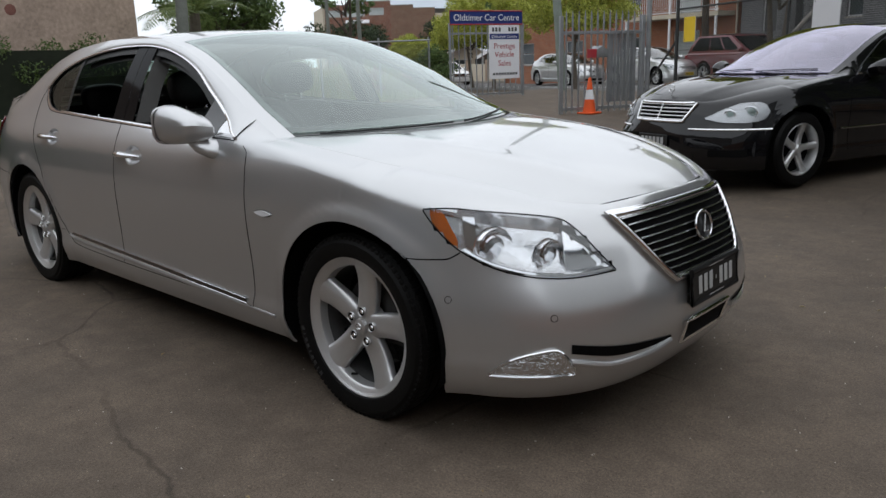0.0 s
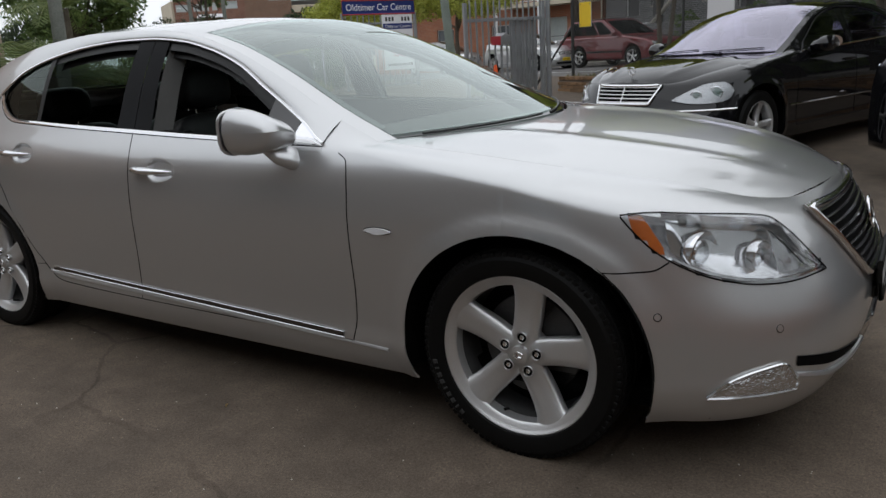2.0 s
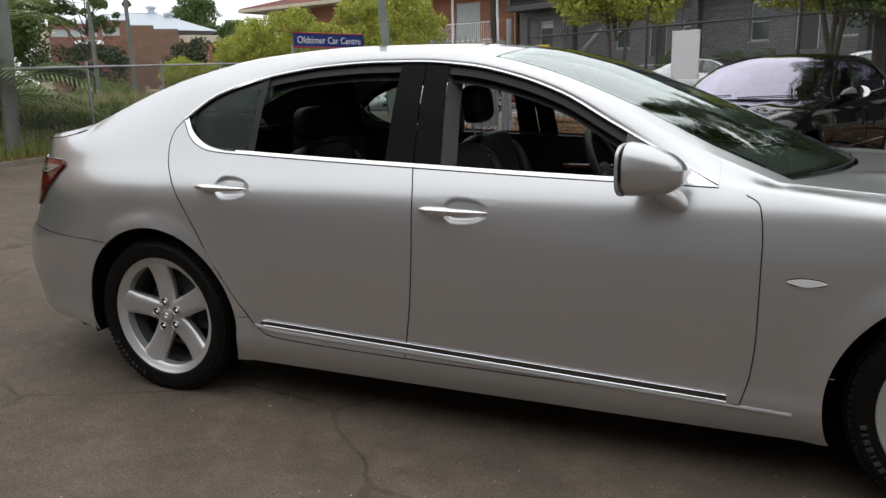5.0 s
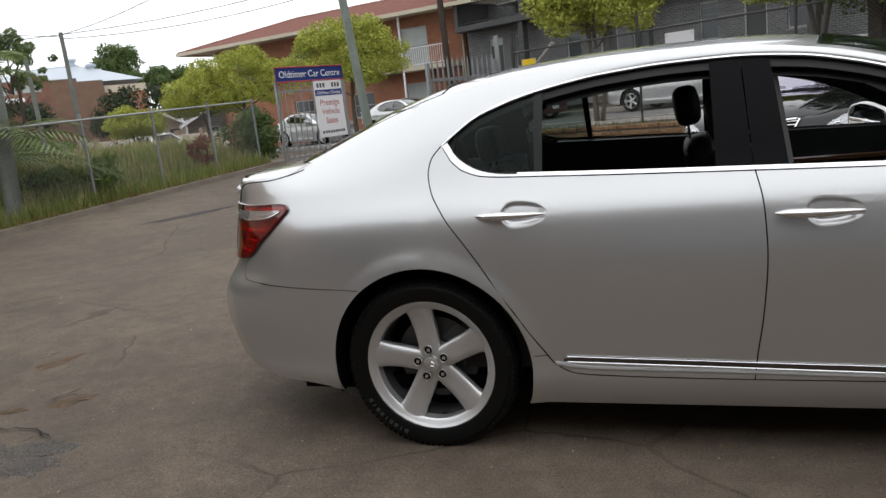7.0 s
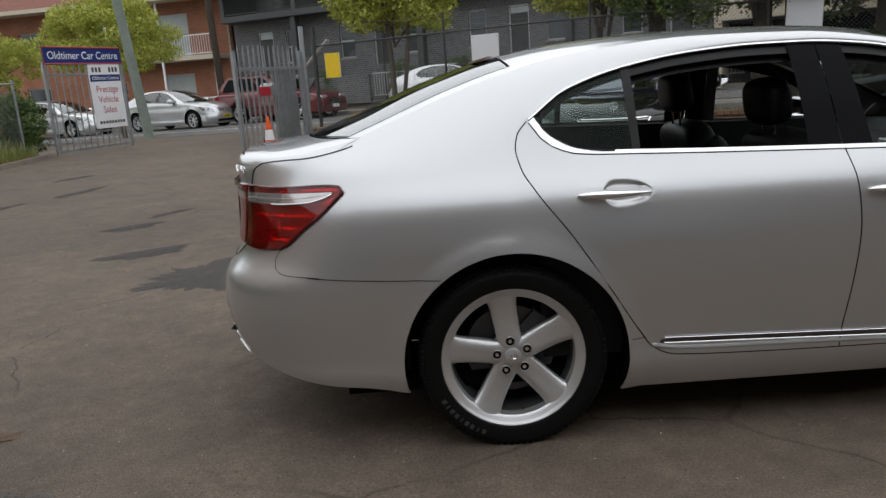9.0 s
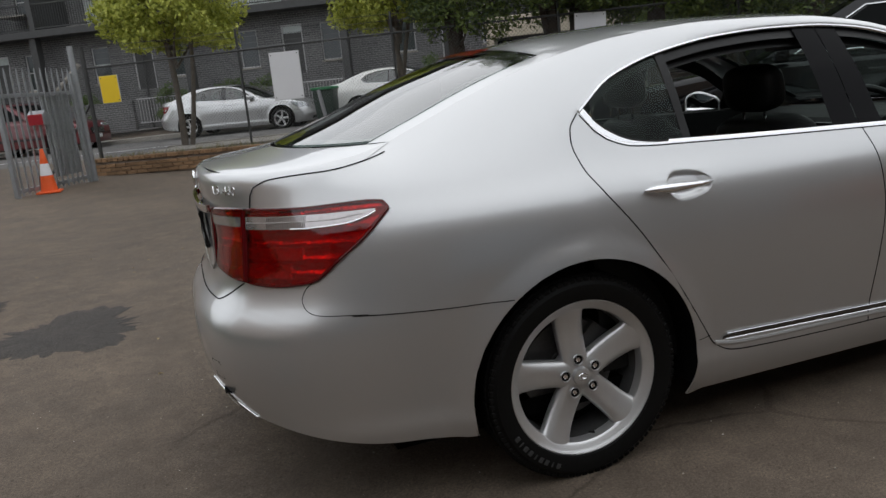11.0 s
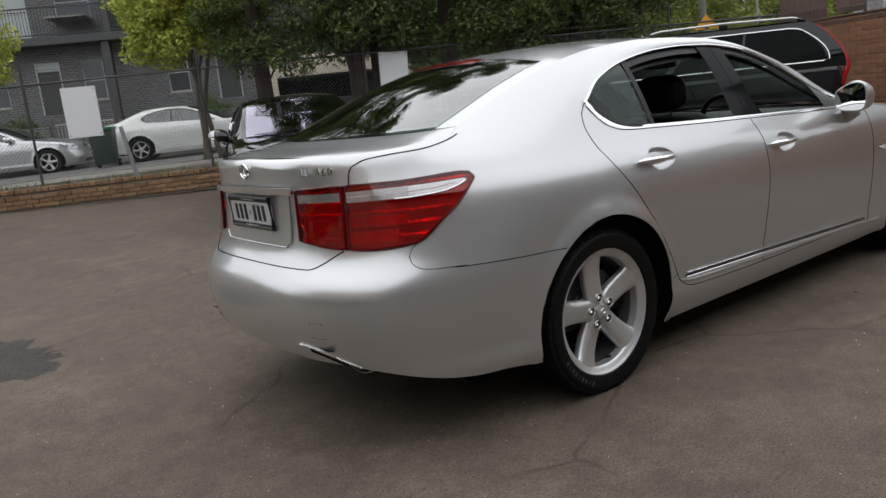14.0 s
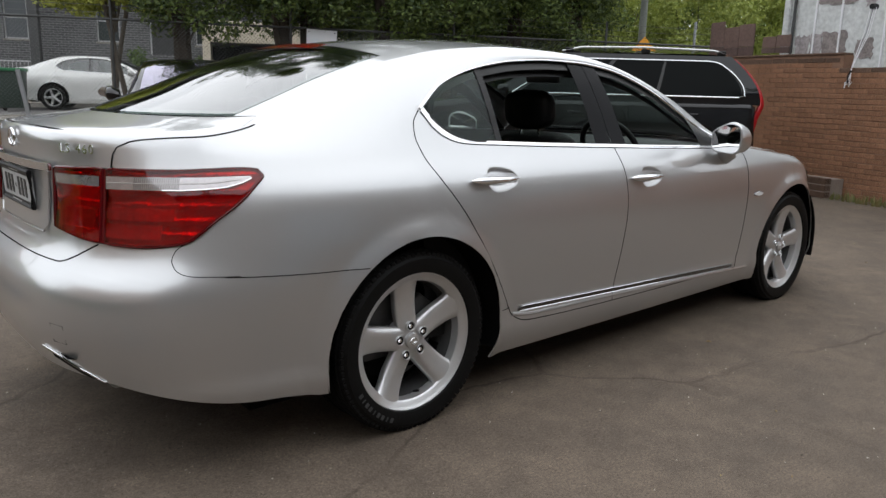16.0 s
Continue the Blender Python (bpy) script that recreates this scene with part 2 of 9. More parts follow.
REDREF = mat("red_lamp_reflector", (0.80, 0.30, 0.28), 0.22, 0.85, var=0.35, scale=9, fine=70, bump=0.15)
REDGLASS = glass_mat("red_lens_glass", (0.74, 0.024, 0.028), 0.0, 0.05)
CLEARL = mat("ribbed_clear_lens", (0.50, 0.47, 0.47), 0.14, 0.7, var=0.22, scale=60, fine=200, coat=1.0)
REFL = mat("lamp_reflector", (0.80, 0.81, 0.82), 0.12, 0.8, var=0.10, scale=25, bump=0.08)
SPARKLE = mat("pressed_reflector", (0.86, 0.87, 0.88), 0.06, 1.0, var=0.05, scale=45, fine=110, bump=1.0)
REFLG = mat("grey_lamp_reflector", (0.42, 0.43, 0.44), 0.15, 0.7, var=0.35, scale=30, bump=0.3)
# alloy colour darkened for the shade behind the spokes
BARREL_SHADE = mat("shaded_barrel", (0.10, 0.10, 0.10), 0.5, 0.5, var=0.2)
DARKGREY = mat("dark_grey", (0.05, 0.05, 0.05), 0.5, var=0.2)
PLATEW = mat("plate_black", (0.015, 0.015, 0.015), 0.4, var=0.1)
PLATEL = mat("plate_white", (0.45, 0.46, 0.46), 0.4, var=0.12)
MARKS = mat("worn_tyre_print", (0.045, 0.045, 0.045), 0.7, var=0.3, scale=30)
GALV = mat("galvanised_steel", (0.30, 0.31, 0.32), 0.5, 0.55, var=0.2, scale=5, fine=60)
FENCED = mat("dull_fence_tube", (0.055, 0.056, 0.055), 0.6, 0.3, var=0.25, scale=5, fine=60)
GALVD = mat("weathered_wire", (0.09, 0.093, 0.09), 0.6, 0.2, var=0.25)
CONC = mat("concrete", (0.30, 0.28, 0.25), 0.9, var=0.22, scale=3, fine=60, bump=0.3)
WHITE = mat("white_board", (0.66, 0.66, 0.67), 0.6, var=0.05, scale=2)
NAVY = mat("navy_sign", (0.012, 0.03, 0.16), 0.4, var=0.06)
REDSIGN = mat("red_sign", (0.35, 0.02, 0.03), 0.4, var=0.08)
YELLOW = mat("yellow_box_paint", (0.75, 0.52, 0.01), 0.5, var=0.06)
ORANGE = mat("cone_orange", (0.75, 0.10, 0.015), 0.6, var=0.1)
SIGNW = mat("sign_white", (0.78, 0.78, 0.80), 0.45, var=0.04)
WOODP = mat("weathered_pole_timber", (0.16, 0.17, 0.15), 0.9, var=0.3, scale=4, fine=40, bump=0.5)
BARK = mat("bark", (0.05, 0.038, 0.028), 0.95, var=0.4, scale=8, fine=50, bump=0.8)
BARKL = mat("pale_bark", (0.12, 0.10, 0.08), 0.95, var=0.3, scale=8, fine=50, bump=0.6)
TIMBERB = mat("brown_boards", (0.130, 0.084, 0.070), 0.85, var=0.34, scale=4, fine=30, bump=0.3)
TIMBERD = mat("darker_brown_boards", (0.085, 0.055, 0.048), 0.85, var=0.4, scale=4, fine=30, bump=0.3)
ROOFT = mat("terracotta_tile", (0.20, 0.085, 0.065), 0.8, var=0.3, scale=4, fine=30, bump=0.4)
ROOFM = mat("pale_metal_roof", (0.42, 0.47, 0.52), 0.5, 0.2, var=0.08)
CREAM = mat("cream_render", (0.52, 0.46, 0.36), 0.9, var=0.12, scale=1.5)
RENDERP = mat("stained_pink_render", (0.38, 0.29, 0.23), 0.95, var=0.35, scale=0.9, fine=12, bump=0.4)
BRICKR = mat("red_brick", (0.245, 0.122, 0.068), 0.92, var=0.42, scale=2.6, fine=60, bump=0.6, vary=0.14)
MORTARR = mat("brown_mortar", (0.20, 0.115, 0.075), 0.95, var=0.35, scale=5, bump=0.4)
CAPB = mat("sooty_capping_brick", (0.115, 0.070, 0.048), 0.95, var=0.45, scale=4, fine=60, bump=0.6, vary=0.2)
BRICKY = mat("yellow_brown_brick", (0.215, 0.13, 0.07), 0.9, var=0.3, scale=9, fine=120, bump=0.5, vary=0.3)
MORTAR = mat("mortar", (0.24, 0.20, 0.17), 0.95, var=0.2, scale=10, bump=0.4)
SOIL = mat("dry_mulch", (0.17, 0.10, 0.055), 0.95, var=0.5, scale=7, fine=70, bump=1.0)
GREYB = brick_mat("charcoal_brickwork", (0.078, 0.077, 0.080), (0.125, 0.122, 0.125), (0.25, 0.25, 0.245))
ORANGEB = brick_mat("orange_brickwork", (0.36, 0.13, 0.06), (0.28, 0.09, 0.045), (0.30, 0.22, 0.16))
REDB = brick_mat("old_red_brickwork", (0.22, 0.085, 0.05), (0.16, 0.06, 0.04), (0.24, 0.19, 0.15))
OLDB = brick_mat("weathered_brown_brickwork", (0.20, 0.105, 0.065), (0.15, 0.08, 0.052), (0.22, 0.17, 0.13))
PALEB = brick_mat("dull_brickwork", (0.20, 0.165, 0.14), (0.15, 0.125, 0.105), (0.22, 0.20, 0.18))
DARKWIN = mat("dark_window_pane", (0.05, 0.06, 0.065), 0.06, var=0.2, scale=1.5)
PALEWIN = mat("curtained_pane", (0.40, 0.44, 0.43), 0.12, var=0.15, scale=2.0)
FRAMEW = mat("pale_window_frame", (0.45, 0.45, 0.45), 0.5, var=0.05)
ASPHALT = asphalt_mat("yard_asphalt", (0.115, 0.0895, 0.0675), stones=0.32)
PATCHL = asphalt_mat("worn_patch_asphalt", (0.082, 0.072, 0.063), cracks=False, stones=0.8)
PATCH = asphalt_mat("patch_asphalt", (0.050, 0.044, 0.039), cracks=False, stones=0.6)
ROAD = asphalt_mat("road_asphalt", (0.13, 0.125, 0.12), cracks=False)
LEAFD = leaf_mat("conifer_leaf", (0.020, 0.042, 0.010), (0.125, 0.165, 0.030))
LEAFY = leaf_mat("golden_leaf", (0.215, 0.25, 0.03), (0.50, 0.52, 0.10))
LEAFG = leaf_mat("green_leaf", (0.045, 0.085, 0.018), (0.115, 0.165, 0.04))
LEAFL = leaf_mat("light_green_leaf", (0.09, 0.14, 0.025), (0.17, 0.23, 0.05))
# brighter leaf copy; the sunlit look is put into the colour
LEAFS = leaf_mat("sunlit_yellow_green_leaf", (0.145, 0.185, 0.03), (0.32, 0.36, 0.075))
LEAFH = leaf_mat("hedge_leaf", (0.014, 0.026, 0.010), (0.040, 0.060, 0.018))
GRASS = leaf_mat("grass_blade", (0.13, 0.185, 0.035), (0.30, 0.31, 0.10))
PALM = leaf_mat("palm_leaf", (0.10, 0.15, 0.04), (0.22, 0.26, 0.09))
REDLEAF = leaf_mat("red_leaf", (0.14, 0.035, 0.03), (0.22, 0.08, 0.05))


# ---------------------------------------------------------------- mesh helpers
def mesh_of(name, verts, faces, material, smooth=35.0):
    me = bpy.data.meshes.new(name)
    me.from_pydata([tuple(v) for v in verts], [], faces)
    for m in (material if isinstance(material, (list, tuple)) else [material]):
        me.materials.append(m)
    if smooth:
        me.polygons.foreach_set("use_smooth", [True] * len(me.polygons))
        me.set_sharp_from_angle(angle=radians(smooth))
    me.update()
    return me


ZONE = [Matrix()]


def zone(k=1.0, c=(0, 0, 0)):
    """From here on top-level things are scaled by k about c, near the camera, to fit its view."""
    ZONE[0] = Matrix.Translation(c) @ Matrix.Scale(k, 4) @ Matrix.Translation(-Vector(c))


def put(name, vf, material, parent=None, label="", smooth=35.0):
    """One mesh object from (verts, faces), under a thing if one is given."""
    ob = new(name, mesh_of(name, vf[0], vf[1], material, smooth))
    ob.parent = parent
    if parent is None:
        ob.matrix_basis = ZONE[0]
    if label:
        ob["label"] = label
    return ob


def thing(name, label, category, m=None, group="", kind=""):
    ob = new(name)
    ob.empty_display_size = 0.2
    ob.matrix_basis = ZONE[0] @ (Matrix() if m is None else m)
    return tagged(ob, label, category, group, kind)


def join(*vfs):
    v, f = [], []
    for a, b in vfs:
        n = len(v)
        v += list(a)
        f += [tuple(i + n for i in q) for q in b]
    return v, f


def moved(vf, m):
    return [m @ Vector(v) for v in vf[0]], vf[1]


def mirrored(vf):
    return [(v[0], -v[1], v[2]) for v in vf[0]], [tuple(reversed(q)) for q in vf[1]]


def from_bm(bm):
    bm.verts.index_update()
    out = [tuple(v.co) for v in bm.verts], [tuple(v.index for v in f.verts) for f in bm.faces]
    bm.free()
    return out


def box(x0, x1, y0, y1, z0, z1, bevel=0.0, seg=1):
    bm = bmesh.new()
    bmesh.ops.create_cube(bm, size=1)
    for v in bm.verts:
        v.co = Vector(((x0 + x1) / 2 + v.co.x * (x1 - x0), (y0 + y1) / 2 + v.co.y * (y1 - y0), (z0 + z1) / 2 + v.co.z * (z1 - z0)))
    if bevel:
        bmesh.ops.bevel(bm, geom=list(bm.edges), offset=bevel, segments=seg, affect="EDGES", profile=0.5)
    return from_bm(bm)


def prism(poly, axis, lo, hi, bevel=0.0, seg=2):
    """A polygon of (u, v) drawn out along an axis: 'y' takes (x, z), 'x' takes (y, z), 'z' takes (x, y)."""
    def at(u, v, w):
        return {"y": (u, w, v), "x": (w, u, v), "z": (u, v, w)}[axis]
    bm = bmesh.new()
    a = [bm.verts.new(at(u, v, lo)) for u, v in poly]
    b = [bm.verts.new(at(u, v, hi)) for u, v in poly]
    n = len(poly)
    caps = [bm.faces.new(a), bm.faces.new(list(reversed(b)))]
    for i in range(n):
        bm.faces.new((a[i], b[i], b[(i + 1) % n], a[(i + 1) % n]))
    bmesh.ops.recalc_face_normals(bm, faces=list(bm.faces))
    if bevel:
        rim = [e for f in caps for e in f.edges]
        bmesh.ops.bevel(bm, geom=rim, offset=bevel, segments=seg, affect="EDGES", profile=0.5)
    bmesh.ops.triangulate(bm, faces=[f for f in bm.faces if len(f.verts) > 4])
    return from_bm(bm)


def tube(pts, r, n=6, closed=False, flat=1.0):
    """A round bar along points; flat squashes it along its second axis."""
    pts = [Vector(p) for p in pts]
    k = len(pts)
    v, f = [], []
    up = None
    for i, p in enumerate(pts):
        a = pts[(i - 1) % k] if (i or closed) else p
        b = pts[(i + 1) % k] if (i < k - 1 or closed) else p
        d = (b - a).normalized() if (b - a).length > 1e-9 else Vector((0, 0, 1))
        if up is None:
            up = d.orthogonal().normalized() if abs(d.z) > 0.95 else (Vector((0, 0, 1)) - d * d.z).normalized()
        else:
            up = (up - d * up.dot(d)).normalized()
        side = d.cross(up)
        rr = r[i] if isinstance(r, (list, tuple)) else r
        for j in range(n):
            t = 2 * math.pi * j / n
            v.append(p + side * (rr * math.cos(t)) + up * (rr * flat * math.sin(t)))
    for i in range(k if closed else k - 1):
        for j in range(n):
            a, b = i * n + j, i * n + (j + 1) % n
            c, d2 = ((i + 1) % k) * n + (j + 1) % n, ((i + 1) % k) * n + j
            f.append((a, b, c, d2))
    if not closed:
        f += [tuple(reversed(range(n))), tuple((k - 1) * n + j for j in range(n))]
    return v, f


def lathe(profile, n=48, axis="y"):
    """Profile of (r, h) turned round an axis through the origin."""
    v, f = [], []
    for r, h in profile:
        for j in range(n):
            t = 2 * math.pi * j / n
            c, s = r * math.cos(t), r * math.sin(t)
            v.append({"y": (c, h, s), "z": (c, s, h), "x": (h, c, s)}[axis])
    for i in range(len(profile) - 1):
        for j in range(n):
            f.append((i * n + j, i * n + (j + 1) % n, (i + 1) * n + (j + 1) % n, (i + 1) * n + j))
    return v, f


def sheet(fn, nu, nv):
    """A grid of fn(u, v), u and v from 0 to 1."""
    v = [fn(i / nu, j / nv) for i in range(nu + 1) for j in range(nv + 1)]
    f = [(i * (nv + 1) + j, (i + 1) * (nv + 1) + j, (i + 1) * (nv + 1) + j + 1, i * (nv + 1) + j + 1) for i in range(nu) for j in range(nv)]
    return v, f


def smooth_curve(table):
    """A monotone cubic through rows of (x, value or tuple); returns a function of x."""
    xs = np.array([r[0] for r in table], float)
    ys = np.array([np.atleast_1d(r[1]) if not np.isscalar(r[1]) else [r[1]] for r in table], float)
    h = np.diff(xs)[:, None]
    d = np.diff(ys, axis=0) / h
    m = np.zeros_like(ys)
    m[0], m[-1] = d[0], d[-1]
    for i in range(1, len(xs) - 1):
        w1, w2 = 2 * h[i] + h[i - 1], h[i] + 2 * h[i - 1]
        ok = d[i - 1] * d[i] > 0
        m[i] = np.where(ok, (w1 + w2) / (w1 / np.where(ok, d[i - 1], 1) + w2 / np.where(ok, d[i], 1)), 0)
    one = np.isscalar(table[0][1])

    def at(x):
        x = min(max(x, xs[0]), xs[-1])
        i = min(max(int(np.searchsorted(xs, x)) - 1, 0), len(xs) - 2)
        hh = xs[i + 1] - xs[i]
        t = (x - xs[i]) / hh
        y = (2 * t**3 - 3 * t**2 + 1) * ys[i] + (t**3 - 2 * t**2 + t) * hh * m[i] + (-2 * t**3 + 3 * t**2) * ys[i + 1] + (t**3 - t**2) * hh * m[i + 1]
        return float(y[0]) if one else y
    return at


def step(a, b, x):
    t = min(max((x - a) / (b - a), 0.0), 1.0)
    return t * t * (3 - 2 * t)


def words(text, size, material, m, parent=None, name="lettering", depth=0.003, spacing=1.0, label="", align="CENTER"):
    """Raised letters in the built-in font, turned into a mesh, lying in the local xy plane of m."""
    cu = bpy.data.curves.new(name, "FONT")
    cu.body, cu.size, cu.extrude, cu.align_x, cu.align_y, cu.space_character = text, size, depth, align, "CENTER", spacing
    tmp = bpy.data.objects.new(name, cu)
    scene.collection.objects.link(tmp)
    bpy.context.view_layer.update()
    me = bpy.data.meshes.new_from_object(tmp.evaluated_get(bpy.context.evaluated_depsgraph_get()))
    bpy.data.objects.remove(tmp)
    me.materials.clear()
    me.materials.append(material)
    ob = new(name, me)
    ob.parent = parent
    ob.matrix_basis = m
    if label:
        ob["label"] = label
    return ob


# ---------------------------------------------------------------- the large saloon's body surface (x ahead, rear axle at 0, y to its left)
WB, HUBZ = 2.97, 0.337
SECTION = smooth_curve([(0.15, 0.845), (0.20, 0.882), (0.26, 0.903), (0.31, 0.910), (0.345, 0.905), (0.40, 0.908), (0.5, 0.916), (0.6, 0.924),
                        (0.68, 0.928), (0.75, 0.927), (0.82, 0.919), (0.88, 0.907), (0.93, 0.888), (0.97, 0.866), (1.0, 0.848), (1.05, 0.822),
                        (1.1, 0.798), (1.18, 0.76), (1.28, 0.702), (1.36, 0.648), (1.44, 0.585)])
NOSE = smooth_curve([(0.15, 0.82), (0.20, 0.87), (0.29, 0.912), (0.40, 0.938), (0.48, 0.936), (0.54, 0.920), (0.60, 0.897), (0.67, 0.866), (0.75, 0.818), (0.85, 0.76)])
NOSE_N = smooth_curve([(0.15, 3.0), (0.30, 3.0), (0.42, 2.85), (0.52, 2.6), (0.60, 2.4), (0.70, 2.25), (0.85, 2.1)])
TAIL = smooth_curve([(0.18, 1.0), (0.3, 1.085), (0.41, 1.132), (0.52, 1.156), (0.58, 1.158), (0.625, 1.151), (0.66, 1.133), (0.70, 1.102), (0.745, 1.078), (0.82, 1.065), (0.9, 1.058), (1.0, 1.065), (1.08, 1.072)])
TAIL_N = smooth_curve([(0.2, 3.6), (0.5, 3.5), (0.62, 3.35), (0.72, 3.15), (0.82, 3.0), (1.1, 2.9)])
BELT = smooth_curve([(0.107, 1.18), (0.14, 1.13), (0.19, 1.09), (0.27, 1.064), (0.5, 1.05), (1.19, 1.02), (1.8, 0.997), (2.25, 0.985)])
DLO_TOP = smooth_curve([(0.107, 1.181), (0.25, 1.277), (0.51, 1.35), (0.74, 1.38), (0.96, 1.39), (1.14, 1.388), (1.36, 1.368), (1.54, 1.327), (1.72, 1.262), (1.89, 1.170), (2.05, 1.085), (2.25, 0.986)])
# rail and centre line of the upper body, side by side
RAIL = [(2.42, 0.765, 0.985), (2.2, 0.735, 1.075), (1.9, 0.69, 1.225), (1.62, 0.645, 1.335), (1.42, 0.625, 1.388), (1.15, 0.605, 1.425),
        (0.75, 0.60, 1.435), (0.35, 0.61, 1.408), (0.08, 0.622, 1.358), (-0.15, 0.637, 1.29), (-0.35, 0.652, 1.215), (-0.505, 0.665, 1.154)]
SPINE = [(2.70, 0.985), (2.42, 1.115), (2.08, 1.265), (1.75, 1.388), (1.50, 1.445), (1.15, 1.473), (0.75, 1.478), (0.35, 1.460), (0.05, 1.418), (-0.25, 1.335), (-0.55, 1.222), (-0.78, 1.142)]
rail_t = smooth_curve([(i, p) for i, p in enumerate(RAIL)])
spine_t = smooth_curve([(i, p) for i, p in enumerate(SPINE)])
rail_x = smooth_curve([(p[0], p) for p in reversed(RAIL)])
FRONT_EDGE = smooth_curve([(0, (3.765, 0.0, 0.80)), (12, (3.75, 0.19, 0.797)), (26, (3.675, 0.39, 0.782)), (38, (3.59, 0.50, 0.80)), (52, (3.42, 0.60, 0.848)), (70, (3.2, 0.69, 0.893)), (90, (2.97, 0.755, 0.93))])
REAR_EDGE = smooth_curve([(0, (-1.045, 0.0, 1.105)), (15, (-1.022, 0.313, 1.10)), (30, (-0.945, 0.488, 1.10)), (45, (-0.812, 0.615, 1.105)), (60, (-0.632, 0.682, 1.125)), (71, (-0.505, 0.665, 1.154)), (90, (0.0, 0.627, 1.335))])
FRONT_TOP = smooth_curve([(0, 0.745), (26, 0.735), (50, 0.755), (70, 0.80), (90, 0.865)])
REAR_TOP = smooth_curve([(0, 1.06), (45, 1.05), (71, 1.02), (90, 1.02)])


ARCHES = ((0.010, 0.406, 0.404), (2.997, 0.416, 0.402))


def flange(x, z):
    """The pressed lip round the wheel openings, standing proud of the side."""
    out = 0.0
    for ax, rx, rz in ARCHES:
        r = math.hypot((x - ax) / rx, (z - 0.335) / rz) * 0.405
        out += 0.013 * (1 - step(0.425, 0.475, r)) + 0.004 * math.exp(-(((r - 0.40) / 0.022) ** 2))
    return out


def side_y(x, z):
    y = SECTION(z) * (1 - 0.008 * ((x - 1.5) / 1.5) ** 2)
    if z > 1.0 and 0.0 < x < 2.42:
        r = rail_x(x)
        if r[2] > 1.02:
            y += (r[1] - SECTION(r[2])) * step(1.0, r[2], z)
    if z > 1.02 and x < 0.75:
        # behind the doors the side turns smoothly into the roof rail
        w = 1 - step(0.107, 0.75, x)
        y += (pillar_y(x, z) - y) * w
    return y + flange(x, z)


def pillar_y(x, z):
    r = rail_x(max(x, 0.0))
    f = 1 - 0.008 * ((x - 1.5) / 1.5) ** 2
    ay, az, by, bz = SECTION(1.02) * f, 1.02, r[1], r[2]
    ty, tz = (SECTION(1.02) - SECTION(0.99)) * f, 0.03
    k = math.hypot(ty, tz)
    d = 0.35 * math.hypot(by - ay, bz - az)
    c0, c1 = (ay + ty / k * d, az + tz / k * d), (by + 0.771 * d, bz - 0.637 * d)

    def at(t, i):
        return (ay, az)[i] * (1 - t) ** 3 + c0[i] * 3 * t * (1 - t) ** 2 + c1[i] * 3 * t * t * (1 - t) + (by, bz)[i] * t**3
    lo, hi = 0.0, 1.0
    for _ in range(24):
        m = (lo + hi) / 2
        if at(m, 1) < z:
            lo = m
        else:
            hi = m
    return at(lo, 0)


